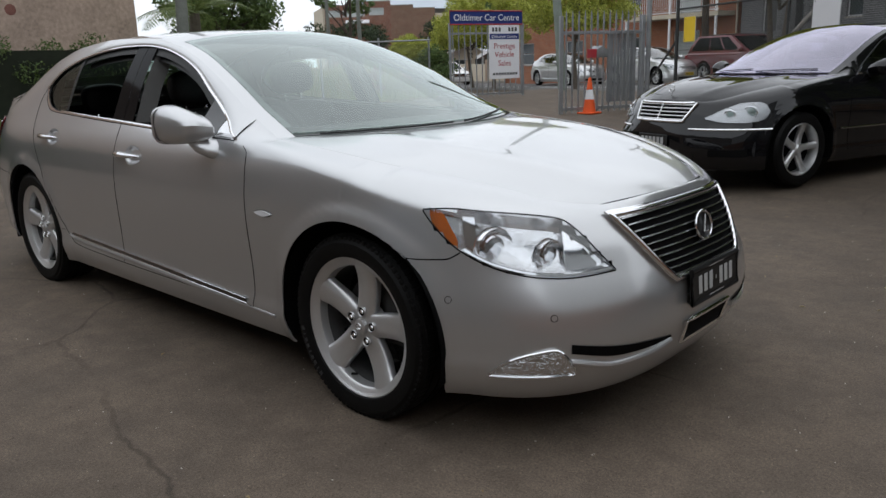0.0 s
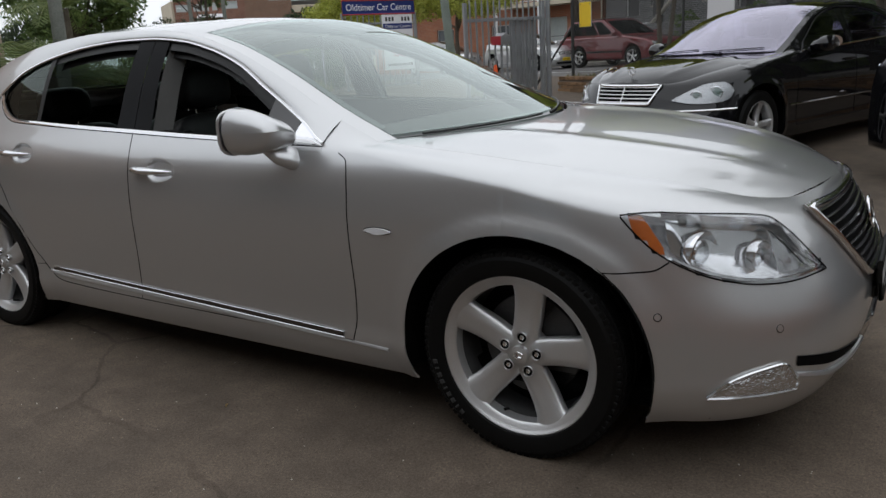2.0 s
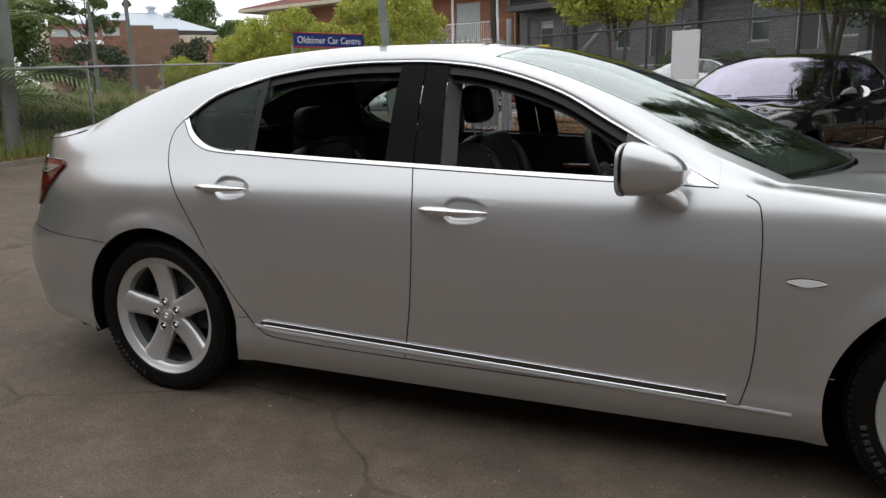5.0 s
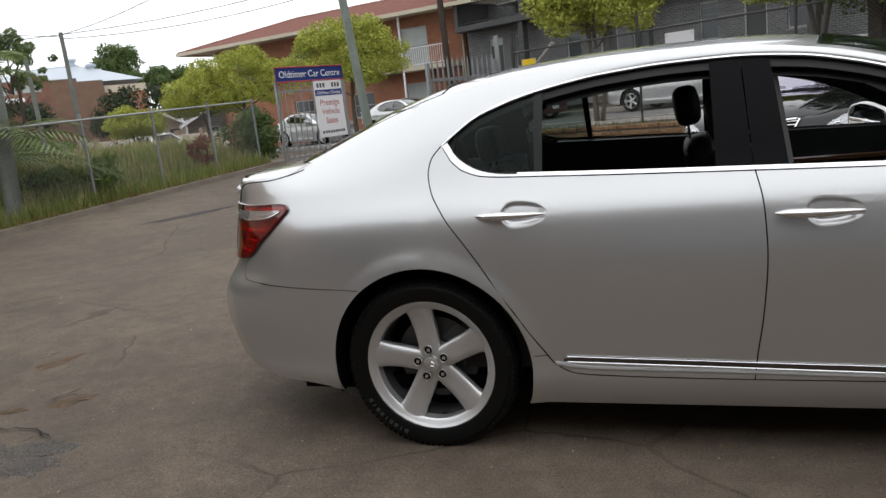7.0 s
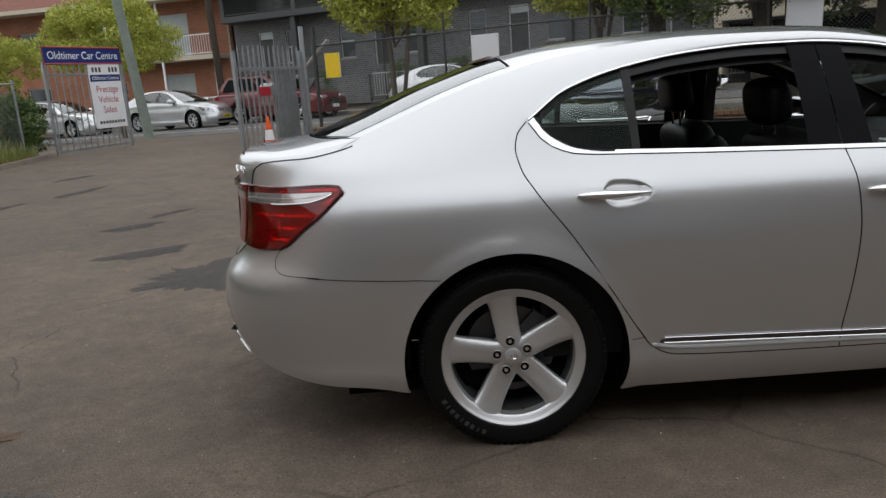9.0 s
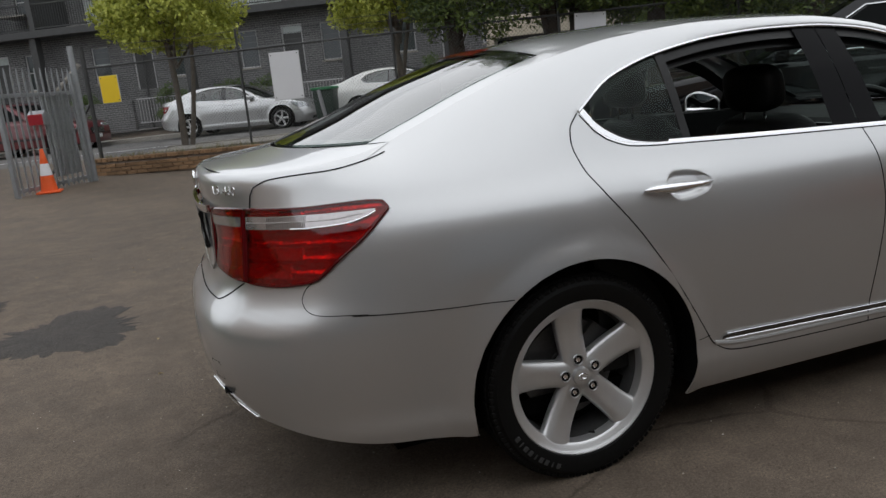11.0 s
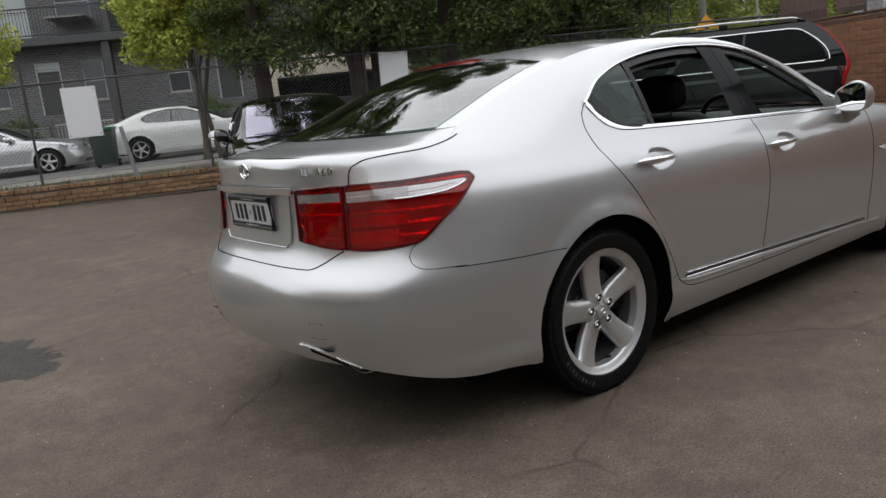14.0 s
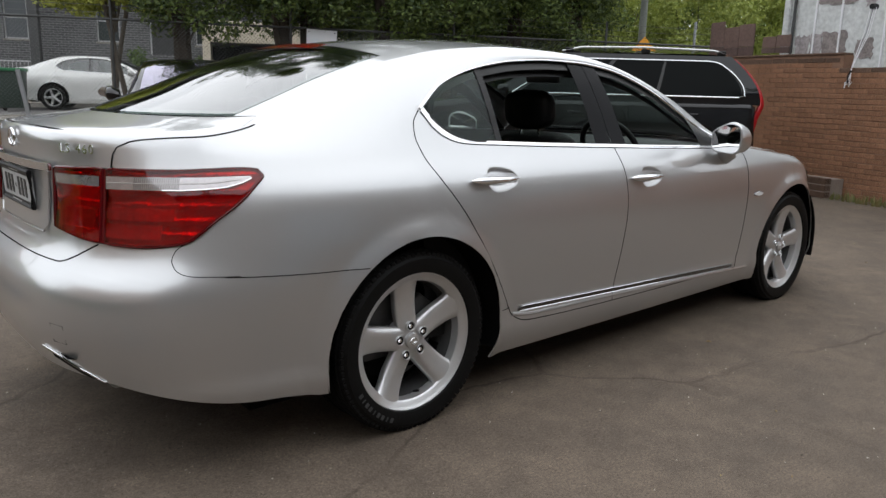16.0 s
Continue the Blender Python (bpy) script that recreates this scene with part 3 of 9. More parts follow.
def body_half():
    """Columns round the left half from the tail's middle to the nose's middle: (points, joined to the last column)."""
    cols = []

    def arc(tau):
        p = 1.9
        return 90 * tau**p / (tau**p + (1 - tau) ** p)

    def column(low, top, at, edge, lead, bend=0.35, rows=34, more=10, join_last=True, follow=False):
        pts = [Vector(at(low + (top - low) * i / rows)) for i in range(rows + 1)]
        a, b = pts[-1], Vector(edge)
        t0 = (pts[-1] - pts[-2]).normalized()
        d = (b - a).length
        c0, c1 = a + t0 * d * bend, b - Vector(lead).normalized() * d * bend
        for i in range(1, more + 1):
            t = i / more
            if follow:
                pts.append(Vector(at(a.z + (b.z - a.z) * t)) if i < more else b)
                continue
            pts.append(a * (1 - t) ** 3 + c0 * 3 * t * (1 - t) ** 2 + c1 * 3 * t * t * (1 - t) + b * t**3)
        cols.append((pts, join_last))

    for i in range(72):
        ph = arc(i / 72)
        f = radians(ph)

        def at(z, f=f):
            n = TAIL_N(z)
            x = -TAIL(z) * max(math.cos(f), 0) ** (2 / n)
            y = SECTION(z) * 0.992 * math.sin(f) ** (2 / n)
            return (x, y + flange(x, z) * step(50, 66, ph), z)
        low = 0.36 - 0.10 * step(20, 70, ph) - 0.04 * step(70, 88, ph)
        e = Vector(REAR_EDGE(ph)) if ph < 71 else Vector(rail_x(at(1.0)[0]))
        lead = (Vector((-0.6, 0, 1.13)) - e) if ph < 55 else Vector((0.0, -0.75, 0.62))
        column(low, REAR_TOP(ph), at, e, lead)
    xs = [0.107 * i / 4 for i in range(5)]
    for x in xs:
        column(0.22 - 0.03 * step(0, 0.107, x), 1.02 + (BELT(0.107) - 1.04) * step(0, 0.107, x), lambda z, x=x: (x, side_y(x, z), z), rail_x(x), (0, -0.75, 0.62), follow=True)
    n = 84
    for i in range(n + 1):
        x = 0.107 + (2.25 - 0.107) * i / n
        zb = BELT(x)
        column(0.19, zb - 0.02, lambda z, x=x: (x, side_y(x, z), z), (x, side_y(x, zb), zb), (0, -0.3, 0.95), join_last=i > 0)
    for i in range(7):
        x = 2.25 + 0.17 * i / 6
        column(0.19, 0.955, lambda z, x=x: (x, side_y(x, z), z), rail_x(x), (0, -0.8, 0.6), join_last=i > 0)
    for i in range(1, 25):
        x = 2.42 + (2.97 - 2.42) * i / 24
        k = i / 24
        e = Vector(HOOD_EDGE(0.4 * k))
        column(0.19, 0.955 + (FRONT_TOP(90) - 0.955) * k, lambda z, x=x: (x, side_y(x, z), z), e, (0, -0.9, 0.35))
    for i in range(71, -1, -1):
        ph = arc(i / 72)
        f = radians(ph)

        def at(z, f=f):
            nn = NOSE_N(z)
            x = WB + NOSE(z) * max(math.cos(f), 0) ** (2 / nn)
            y = SECTION(z) * 0.992 * math.sin(f) ** (2 / nn)
            return (x, y + flange(x, z) * step(44, 60, ph), z)
        e = Vector(HOOD_EDGE(np.interp(ph, (26, 38, 52, 70, 90), (1, 0.9, 0.75, 0.57, 0.4)))) if ph > 26 else Vector(FRONT_EDGE(ph))
        column(0.185, FRONT_TOP(ph), at, e, Vector((2.7, 0, 0.99)) - e if ph < 80 else Vector((-0.2, -0.9, 0.35)))
    return cols


def cut_arches(verts, faces, holes):
    """Leaves out the faces within the holes and draws the open edge onto the hole's round; a hole is (inside?, onto)."""
    keep, gone = [], set()
    for f in faces:
        c = sum((Vector(verts[i]) for i in f), Vector()) / len(f)
        hit = next((k for k, (inside, _) in enumerate(holes) if inside(c)), None)
        if hit is None:
            keep.append(f)
        else:
            gone |= {(i, hit) for i in f}
    used = {i for f in keep for i in f}
    for i, k in gone:
        if i in used and holes[k][1]:
            verts[i] = holes[k][1](Vector(verts[i]))
    return verts, keep


def round_hole(cx, cz, rx, rz):
    def inside(c):
        return ((c.x - cx) / rx) ** 2 + ((c.z - cz) / rz) ** 2 < 1 and abs(c.y) > 0.6

    def onto(v):
        d = math.hypot((v.x - cx) / rx, (v.z - cz) / rz) or 1
        return Vector((cx + (v.x - cx) / d, v.y, cz + (v.z - cz) / d))
    return inside, onto


R2 = math.sqrt(0.5)
# lamps by their outlines in (h, z): h runs round the corner, (x - y) / root 2 at the nose and (x + y) / root 2 at the tail
HEAD_TOP = smooth_curve([(1.735, 0.800), (1.80, 0.803), (1.95, 0.790), (2.12, 0.770), (2.18, 0.757), (2.23, 0.722), (2.30, 0.648), (2.352, 0.594)])
HEAD_LOW = smooth_curve([(1.735, 0.798), (1.765, 0.755), (1.81, 0.705), (1.863, 0.665), (1.973, 0.616), (2.10, 0.590), (2.2, 0.584), (2.352, 0.591)])
TAIL_TOP = smooth_curve([(-0.485, 0.985), (-0.28, 0.992), (-0.08, 0.990), (0.10, 0.996), (0.15, 0.992), (0.168, 0.975)])
TAIL_LOW = smooth_curve([(-0.485, 0.800), (-0.337, 0.777), (-0.18, 0.769), (-0.035, 0.782), (0.059, 0.853), (0.124, 0.910), (0.168, 0.972)])


def in_band(h, z, lo, hi, low, top, inset=0.004):
    return lo + inset < h < hi - inset and low(h) + inset < z < top(h) - inset


def head_hole(c):
    return c.x > 3.2 and abs(c.y) > 0.2 and in_band((c.x - abs(c.y)) * R2, c.z, 1.735, 2.352, HEAD_LOW, HEAD_TOP)


def build_shell(lamps=True):
    """The painted skin below the belt, both sides, with open wheel arches (and lamp openings)."""
    cols = body_half()
    nr = len(cols[0][0])
    verts, faces = [], []
    for i, (pts, joined) in enumerate(cols):
        verts += pts
        if i and joined:
            for j in range(nr - 1):
                a, b = (i - 1) * nr + j, i * nr + j
                faces.append((a, a + 1, b + 1, b))
    holes = [round_hole(cx, 0.335, rx, rz) for cx, rx, rz in ARCHES]
    if lamps:
        holes.append((head_hole, None))
    verts, faces = cut_arches(verts, faces, holes)
    v2, f2 = join((verts, faces), mirrored((verts, faces)))
    bm = bmesh.new()
    bv = [bm.verts.new(v) for v in v2]
    for f in f2:
        try:
            bm.faces.new([bv[i] for i in f])
        except ValueError:
            pass
    bmesh.ops.remove_doubles(bm, verts=list(bm.verts), dist=0.0006)
    bmesh.ops.delete(bm, geom=[v for v in bm.verts if not v.link_faces], context="VERTS")
    bmesh.ops.recalc_face_normals(bm, faces=list(bm.faces))
    return from_bm(bm)


def upper_point(t, q):
    r, s = rail_t(t), spine_t(t)
    a = abs(q)
    return (s[0] + (r[0] - s[0]) * a**2, r[1] * q, s[1] + (r[2] - s[1]) * a**2.4)


def upper(t0, t1, q0, q1, nu, nv, lift=0.0):
    v, f = sheet(lambda u, w: upper_point(t0 + (t1 - t0) * u, q0 + (q1 - q0) * w), nu, nv)
    if lift:
        v = [(a[0], a[1], a[2] + lift) for a in v]
    return v, f


HOOD_EDGE = smooth_curve([(0, (2.42, 0.765, 0.985)), (0.4, (2.97, 0.755, 0.93)), (0.57, (3.2, 0.69, 0.893)), (0.75, (3.42, 0.60, 0.848)), (0.9, (3.59, 0.50, 0.80)), (1, (3.675, 0.39, 0.782))])
HOOD_MID = smooth_curve([(0, (2.70, 0.985)), (0.3, (3.02, 0.972)), (0.57, (3.32, 0.935)), (0.8, (3.56, 0.885)), (0.93, (3.70, 0.835)), (1, (3.765, 0.80))])
DECK_EDGE = smooth_curve([(0, (-0.505, 0.668, 1.153)), (0.3, (-0.66, 0.700, 1.108)), (0.65, (-0.835, 0.666, 1.076)), (1, (-0.957, 0.528, 1.074))])
DECK_MID = smooth_curve([(0, (-0.78, 1.142)), (0.35, (-0.88, 1.125)), (0.7, (-0.98, 1.113)), (1, (-1.045, 1.105))])


def lid_point(edge, mid, u, q, power=2.2, xpow=2.0):
    e, m = edge(u), mid(u)
    a = abs(q)
    return (m[0] + (e[0] - m[0]) * a**xpow, e[1] * q, e[2] + (m[1] - e[2]) * (1 - a**power))


def hood_sheet():
    def fn(u, w):
        q = -1 + 2 * w
        x, y, z = lid_point(HOOD_EDGE, HOOD_MID, u, q, 2.4)
        # two soft ridges that run from the windscreen to the grille's corners
        ridge = 0.010 * math.exp(-(((abs(q) - 0.62) / 0.10) ** 2)) * step(0, 0.15, u) * (1 - step(0.75, 1, u))
        return (x, y, z + ridge)
    return sheet(fn, 40, 60)


def side_strip(flip):
    """The roof rail between the window line and the roof, along one side."""
    n = 70

    def fn(u, w):
        x = 0.107 + (2.25 - 0.107) * u
        zt, r = DLO_TOP(x), rail_x(x)
        z = zt + (r[2] - zt) * w
        a, b = side_y(x, zt), r[1]
        y = a + (b - a) * w + 0.010 * math.sin(math.pi * w)
        if w > 0:
            y += ((b if w == 1 else side_y(x, z)) - y) * (1 - step(0.107, 0.75, x))
        return (x, y * flip, z)
    return sheet(fn, n, 6)


def bvh_of(vf):
    from mathutils.bvhtree import BVHTree
    return BVHTree.FromPolygons([Vector(v) for v in vf[0]], vf[1])


class Skin:
    """Lays points onto the car's skin by looking at it from outside along a direction."""

    def __init__(self, vf):
        self.tree = bvh_of(vf)

    def hit(self, p, way, lift):
        way = Vector(way).normalized()
        loc, nor, _, _ = self.tree.ray_cast(Vector(p) - way * 3, way)
        if loc is None:
            loc, nor, _, _ = self.tree.find_nearest(Vector(p))
        if nor.dot(way) > 0:
            nor = -nor
        return loc + nor * lift, nor

    def side(self, x, z, s=-1, lift=0.0):
        return self.hit((x, s * 0.9, z), (0, -s, 0), lift)[0]

    def front(self, y, z, lift=0.0):
        return self.hit((3.8, y, z), (-1, 0, 0), lift)[0]

    def rear(self, y, z, lift=0.0):
        return self.hit((-1.1, y, z), (1, 0, 0), lift)[0]

    def nose(self, h, z, s=-1, lift=0.0):
        c = 2.95
        return self.hit(((h + c) * R2, s * (c - h) * R2, z), (-1, -s, 0), lift)[0]

    def tail(self, h, z, s=-1, lift=0.0):
        c = 1.02
        return self.hit(((h - c) * R2, s * (h + c) * R2, z), (1, -s, 0), lift)[0]


def band(where, lo, hi, low, top, nu, nv, **kw):
    """A patch between two curves laid on the skin; where is one of Skin's methods."""
    def fn(u, w):
        h = lo + (hi - lo) * u
        return where(h, low(h) + (top(h) - low(h)) * w, **kw)
    return sheet(fn, nu, nv)


def line_on(where, pts, n, **kw):
    """A smooth polyline laid on the skin through 2D points."""
    c = smooth_curve([(i, p) for i, p in enumerate(pts)])
    return [where(*c((len(pts) - 1) * i / n), **kw) for i in range(n + 1)]


def solid(vf, depth):
    """Gives a sheet a thickness along its normals (inwards), closing its rim."""
    bm = bmesh.new()
    bv = [bm.verts.new(v) for v in vf[0]]
    for f in vf[1]:
        try:
            bm.faces.new([bv[i] for i in f])
        except ValueError:
            pass
    bmesh.ops.remove_doubles(bm, verts=list(bm.verts), dist=0.0003)
    bm.normal_update()
    bmesh.ops.solidify(bm, geom=list(bm.faces), thickness=depth)
    bmesh.ops.recalc_face_normals(bm, faces=list(bm.faces))
    return from_bm(bm)


# ---------------------------------------------------------------- wheels
def tyre_mesh(r=0.345, w=0.12, rim=0.250):
    """Tyre with bulged walls and tread grooves; its axis along y, outer face towards -y."""
    prof = [(rim - 0.006, -w * 0.80), (rim + 0.004, -w * 0.97), (rim + 0.030, -w * 1.04), (rim + 0.055, -w * 1.03), (r - 0.020, -w * 0.96), (r - 0.007, -w * 0.88), (r, -w * 0.74)]
    for c in (-0.45, 0.0, 0.45):
        prof += [(r, w * (c - 0.07)), (r - 0.009, w * (c - 0.06)), (r - 0.009, w * (c + 0.06)), (r, w * (c + 0.07))]
    prof += [(r, w * 0.74), (r - 0.007, w * 0.88), (r - 0.020, w * 0.96), (rim + 0.03, w * 1.04), (rim - 0.006, w * 0.8)]
    return lathe(prof, 72)


def tread_mesh(r=0.345, w=0.12, n=64):
    """Cross cuts on the shoulder of the tyre, as proud blocks."""
    parts = []
    for s in (-1, 1):
        for k in range(n):
            t = 2 * math.pi * k / n
            b = box(-0.011, 0.011, s * w * 0.62 - 0.018, s * w * 0.62 + 0.018, r - 0.012, r + 0.0025, 0.002)
            parts.append(moved(b, Matrix.Rotation(t, 4, "Y") @ Matrix.Translation((0, 0, 0))))
            c = box(-0.009, 0.009, s * w * 0.885 - 0.008, s * w * 0.885 + 0.008, r - 0.030, r - 0.006, 0.002)
            parts.append(moved(c, Matrix.Rotation(t, 4, "Y")))
    return join(*parts)


def spoke_mesh(rim=0.262, r0=0.040, wide=(0.044, 0.046, 0.048, 0.051, 0.059, 0.084), face=-0.076, lip=-0.096):
    """One broad spoke along +z: a full, rounded face with a low ridge to one side, splayed where it meets the rim."""
    prof = smooth_curve([(0, wide[0]), (0.3, wide[1]), (0.55, wide[2]), (0.75, wide[3]), (0.9, wide[4]), (1, wide[5])])

    def fn(u, w):
        r = r0 + (rim - 0.014 - r0) * u
        half = prof(u)
        a = 2 * math.pi * w
        cx, cy = math.cos(a), math.sin(a)
        q = math.copysign(abs(cx) ** 0.75, cx)
        x = half * q
        depth = face + (lip - face) * u**2.0 + 0.010 * math.sin(math.pi * u)
        if cy > 0:
            y = depth + 0.022 * (1 - abs(cy) ** 0.7) - 0.004 * math.exp(-(((q - 0.45) / 0.3) ** 2)) * math.sin(math.pi * min(1, u * 1.1))
        else:
            y = depth + 0.022 + 0.030 * abs(cy) ** 0.6
        return (x, y, r)
    return sheet(fn, 20, 36)


def wheel(parent, cx, cy, s, spin, valve_at, rim=0.262, r=0.345, kind=5, spokes=None, lettered=False, steer=0.0, nspoke=5):
    """A wheel with its outer face towards y = s; spin turns the spokes (degrees from straight up, seen from outside)."""
    hub = new("wheel")
    hub.parent = parent
    hub.matrix_basis = Matrix.Translation((cx, cy, HUBZ)) @ Matrix.Rotation(steer, 4, "Z") @ (Matrix.Rotation(math.pi, 4, "Z") if s > 0 else Matrix())
    tyre = put("tyre", tyre_mesh(r, 0.115, rim), RUBBER, hub, "black rubber tyre")
    put("tread", tread_mesh(r, 0.115, 88), RUBBER, hub)["kind"] = "stuff"
    barrel = [(rim - 0.004, -0.088), (rim + 0.006, -0.098), (rim + 0.006, -0.104), (rim - 0.002, -0.106), (rim - 0.008, -0.102), (rim - 0.014, -0.096), (rim - 0.026, -0.092), (rim - 0.033, -0.084), (rim - 0.036, -0.050)]
    put("rim", lathe(barrel, 72), ALLOY, hub, "silver alloy rim")
    # barrel, back disc and brake disc carry the spokes' shade in their colour
    put("rim_barrel", lathe([(rim - 0.036, -0.050), (rim - 0.040, -0.02), (rim - 0.040, 0.09), (rim + 0.002, 0.10)], 56), BARREL_SHADE, hub)
    put("rim_shade_disc", lathe([(0.0, 0.052), (0.235, 0.052), (0.235, 0.058), (0.0, 0.058)], 40), LINER_SHADE, hub)
    put("brake_disc", lathe([(0.0, 0.004), (0.07, 0.004), (0.075, 0.010), (0.168, 0.010), (0.170, 0.034), (0.0, 0.034)], 56), BARREL_SHADE, hub, "steel brake disc darkened for the shade behind the spokes")
    cal = prism([(0.075, -0.055), (0.165, -0.07), (0.185, 0.0), (0.165, 0.07), (0.075, 0.055)], "y", -0.012, 0.05, 0.008)
    put("brake_caliper", moved(cal, Matrix.Rotation(radians(-35), 4, "Y")), DARKGREY, hub)
    sp = spokes or spoke_mesh(rim)
    for k in range(nspoke):
        o = put("spoke", moved(sp, Matrix.Rotation(radians(spin + k * 360 / nspoke), 4, "Y")), ALLOY, hub, smooth=50)
    put("hub_cap", lathe([(0.0, -0.090), (0.022, -0.090), (0.029, -0.087), (0.031, -0.078), (0.031, -0.04)], 32), ALLOY, hub)
    put("hub_boss", lathe([(0.030, -0.074), (0.060, -0.071), (0.076, -0.062), (0.080, -0.02)], 40), ALLOY, hub)
    if rim > 0.24:
        em = tube([(0.0155 * math.cos(a), -0.0915, 0.012 * math.sin(a)) for a in np.linspace(0, 2 * math.pi, 24)[:-1]], 0.0018, 5, True)
        em2 = tube([(-0.006, -0.0915, 0.007), (-0.002, -0.0915, -0.005), (0.010, -0.0915, -0.006)], 0.002, 5)
        put("hub_mark", join(em, em2), CHROME, hub)
    for k in range(5):
        a = radians(spin + k * 72)
        x, z = 0.0585 * math.sin(a), 0.0585 * math.cos(a)
        seat = lathe([(0.0195, -0.0815), (0.0180, -0.084), (0.0155, -0.080), (0.0145, -0.060)], 18)
        well = lathe([(0.0150, -0.0805), (0.0, -0.0800)], 18)
        # a black disc stands for the shade down each nut hole
        put("nut_hole_shade", moved(well, Matrix.Translation((x, 0, z))), LINER_SHADE, hub)
        nut = lathe([(0.0, -0.084), (0.0065, -0.084), (0.0095, -0.080), (0.0095, -0.06)], 6)
        put("nut_seat", moved(seat, Matrix.Translation((x, 0, z))), ALLOY, hub)
        put("wheel_nut", moved(nut, Matrix.Translation((x, 0, z))), CHROME, hub, smooth=20)
    a = radians(valve_at)
    put("valve", tube([(0.216 * math.sin(a), -0.060, 0.216 * math.cos(a)), (0.205 * math.sin(a), -0.088, 0.205 * math.cos(a))], 0.005, 8), BLACK, hub)
    if lettered:
        # raised maker's word and size marks on the side wall, as plain bars
        marks = []
        for k in range(9):
            a = radians(lettered + k * 4.6)
            b = box(-0.0075, 0.0075, -0.1245, -0.1225, 0.288, 0.306, 0.001)
            if k % 3 != 1:
                marks.append(moved(b, Matrix.Rotation(a, 4, "Y")))
            else:
                marks.append(moved(box(-0.003, 0.003, -0.1245, -0.1225, 0.288, 0.306, 0.001), Matrix.Rotation(a, 4, "Y")))
        put("sidewall_marks", join(*marks), MARKS, hub, "worn grey bars on the tyre wall")
    return hub


# ---------------------------------------------------------------- the silver saloon
def flat_curve(v):
    return lambda h: v


def cushion(cx, cy, cz, rx, ry, rz, tilt, power=0.55):
    """A padded form: a rounded box drawn as a superellipsoid."""
    def sg(v, p):
        return math.copysign(abs(v) ** p, v)

    def fn(u, w):
        a, b = 2 * math.pi * u, math.pi * (w - 0.5)
        return (rx * sg(math.cos(b), power) * sg(math.cos(a), power), ry * sg(math.cos(b), power) * sg(math.sin(a), power), rz * sg(math.sin(b), power))
    return moved(sheet(fn, 28, 16), Matrix.Translation((cx, cy, cz)) @ Matrix.Rotation(radians(tilt), 4, "Y"))


def seat(parent_name, label, x, y, w=0.52, rear=False, up=0.0):
    """A leather seat with base, bolstered backrest and headrest on two posts."""
    st = thing(parent_name, label, "car seat")
    put("seat_cushion", cushion(x + 0.22, y, 0.49, 0.27, w / 2, 0.10, 0, 0.4), LEATHER, st, smooth=60)
    tall = 0.235 if rear else 0.27
    put("backrest", cushion(x - 0.10, y, 0.52 + tall, 0.085, w / 2, tall, -16, 0.42), LEATHER, st, smooth=60)
    for sg in (-1, 1):
        put("side_bolster", cushion(x - 0.06, y + sg * w * 0.42, 0.50 + tall, 0.09, 0.055, tall * 0.85, -16, 0.7), LEATHER, st, smooth=60)
    top = 0.52 + 2 * tall + up
    hx = x - 0.19 if rear else x - 0.21
    for dy in (-0.06, 0.06):
        put("headrest_post", tube([(hx + 0.01, y + dy, top - 0.06), (hx, y + dy, top + 0.07)], 0.006, 8), CHROME, st)
    put("headrest", cushion(hx, y, top + 0.105, 0.062, 0.145, 0.095, -8, 0.62), LEATHER, st, smooth=60)
    return st


HANDLES = ((0.378, 0.916), (1.385, 0.871))


def dish_profile(dx, dz):
    """0..1 depth of a handle's hollow: round behind, drawn out to a point ahead."""
    ax = 0.050 if dx < 0.012 else 0.122
    u = (dx - 0.012) / ax
    half = 0.047 * (1 - abs(u) ** 2.2) ** 0.6 if abs(u) < 1 else 0.0
    if half < 0.002 or abs(dz) > half:
        return 0.0
    e = min(1 - abs(dz) / half, 1.2 * (1 - abs(u)))
    return step(0.0, 0.45, e)


def dished(vf):
    """The body's skin with a real hollow pressed in behind each door handle."""
    bm = bmesh.new()
    bv = [bm.verts.new(v) for v in vf[0]]
    for f in vf[1]:
        try:
            bm.faces.new([bv[i] for i in f])
        except ValueError:
            pass

    def near(c, m):
        return any(-0.055 - m < c.x - hx < 0.145 + m and abs(c.z - hz) < 0.055 + m for hx, hz in HANDLES) and abs(c.y) > 0.6
    for _ in range(5):
        es = {e for f in bm.faces if near(f.calc_center_median(), 0.004) for e in f.edges if e.calc_length() > 0.0042}
        if not es:
            break
        bmesh.ops.subdivide_edges(bm, edges=list(es), cuts=1, use_grid_fill=True)
    for v in bm.verts:
        for hx, hz in HANDLES:
            d = dish_profile(v.co.x - hx, v.co.z - hz)
            if d and abs(v.co.y) > 0.6:
                v.co.y -= math.copysign(0.020 * d, v.co.y)
    return from_bm(bm)


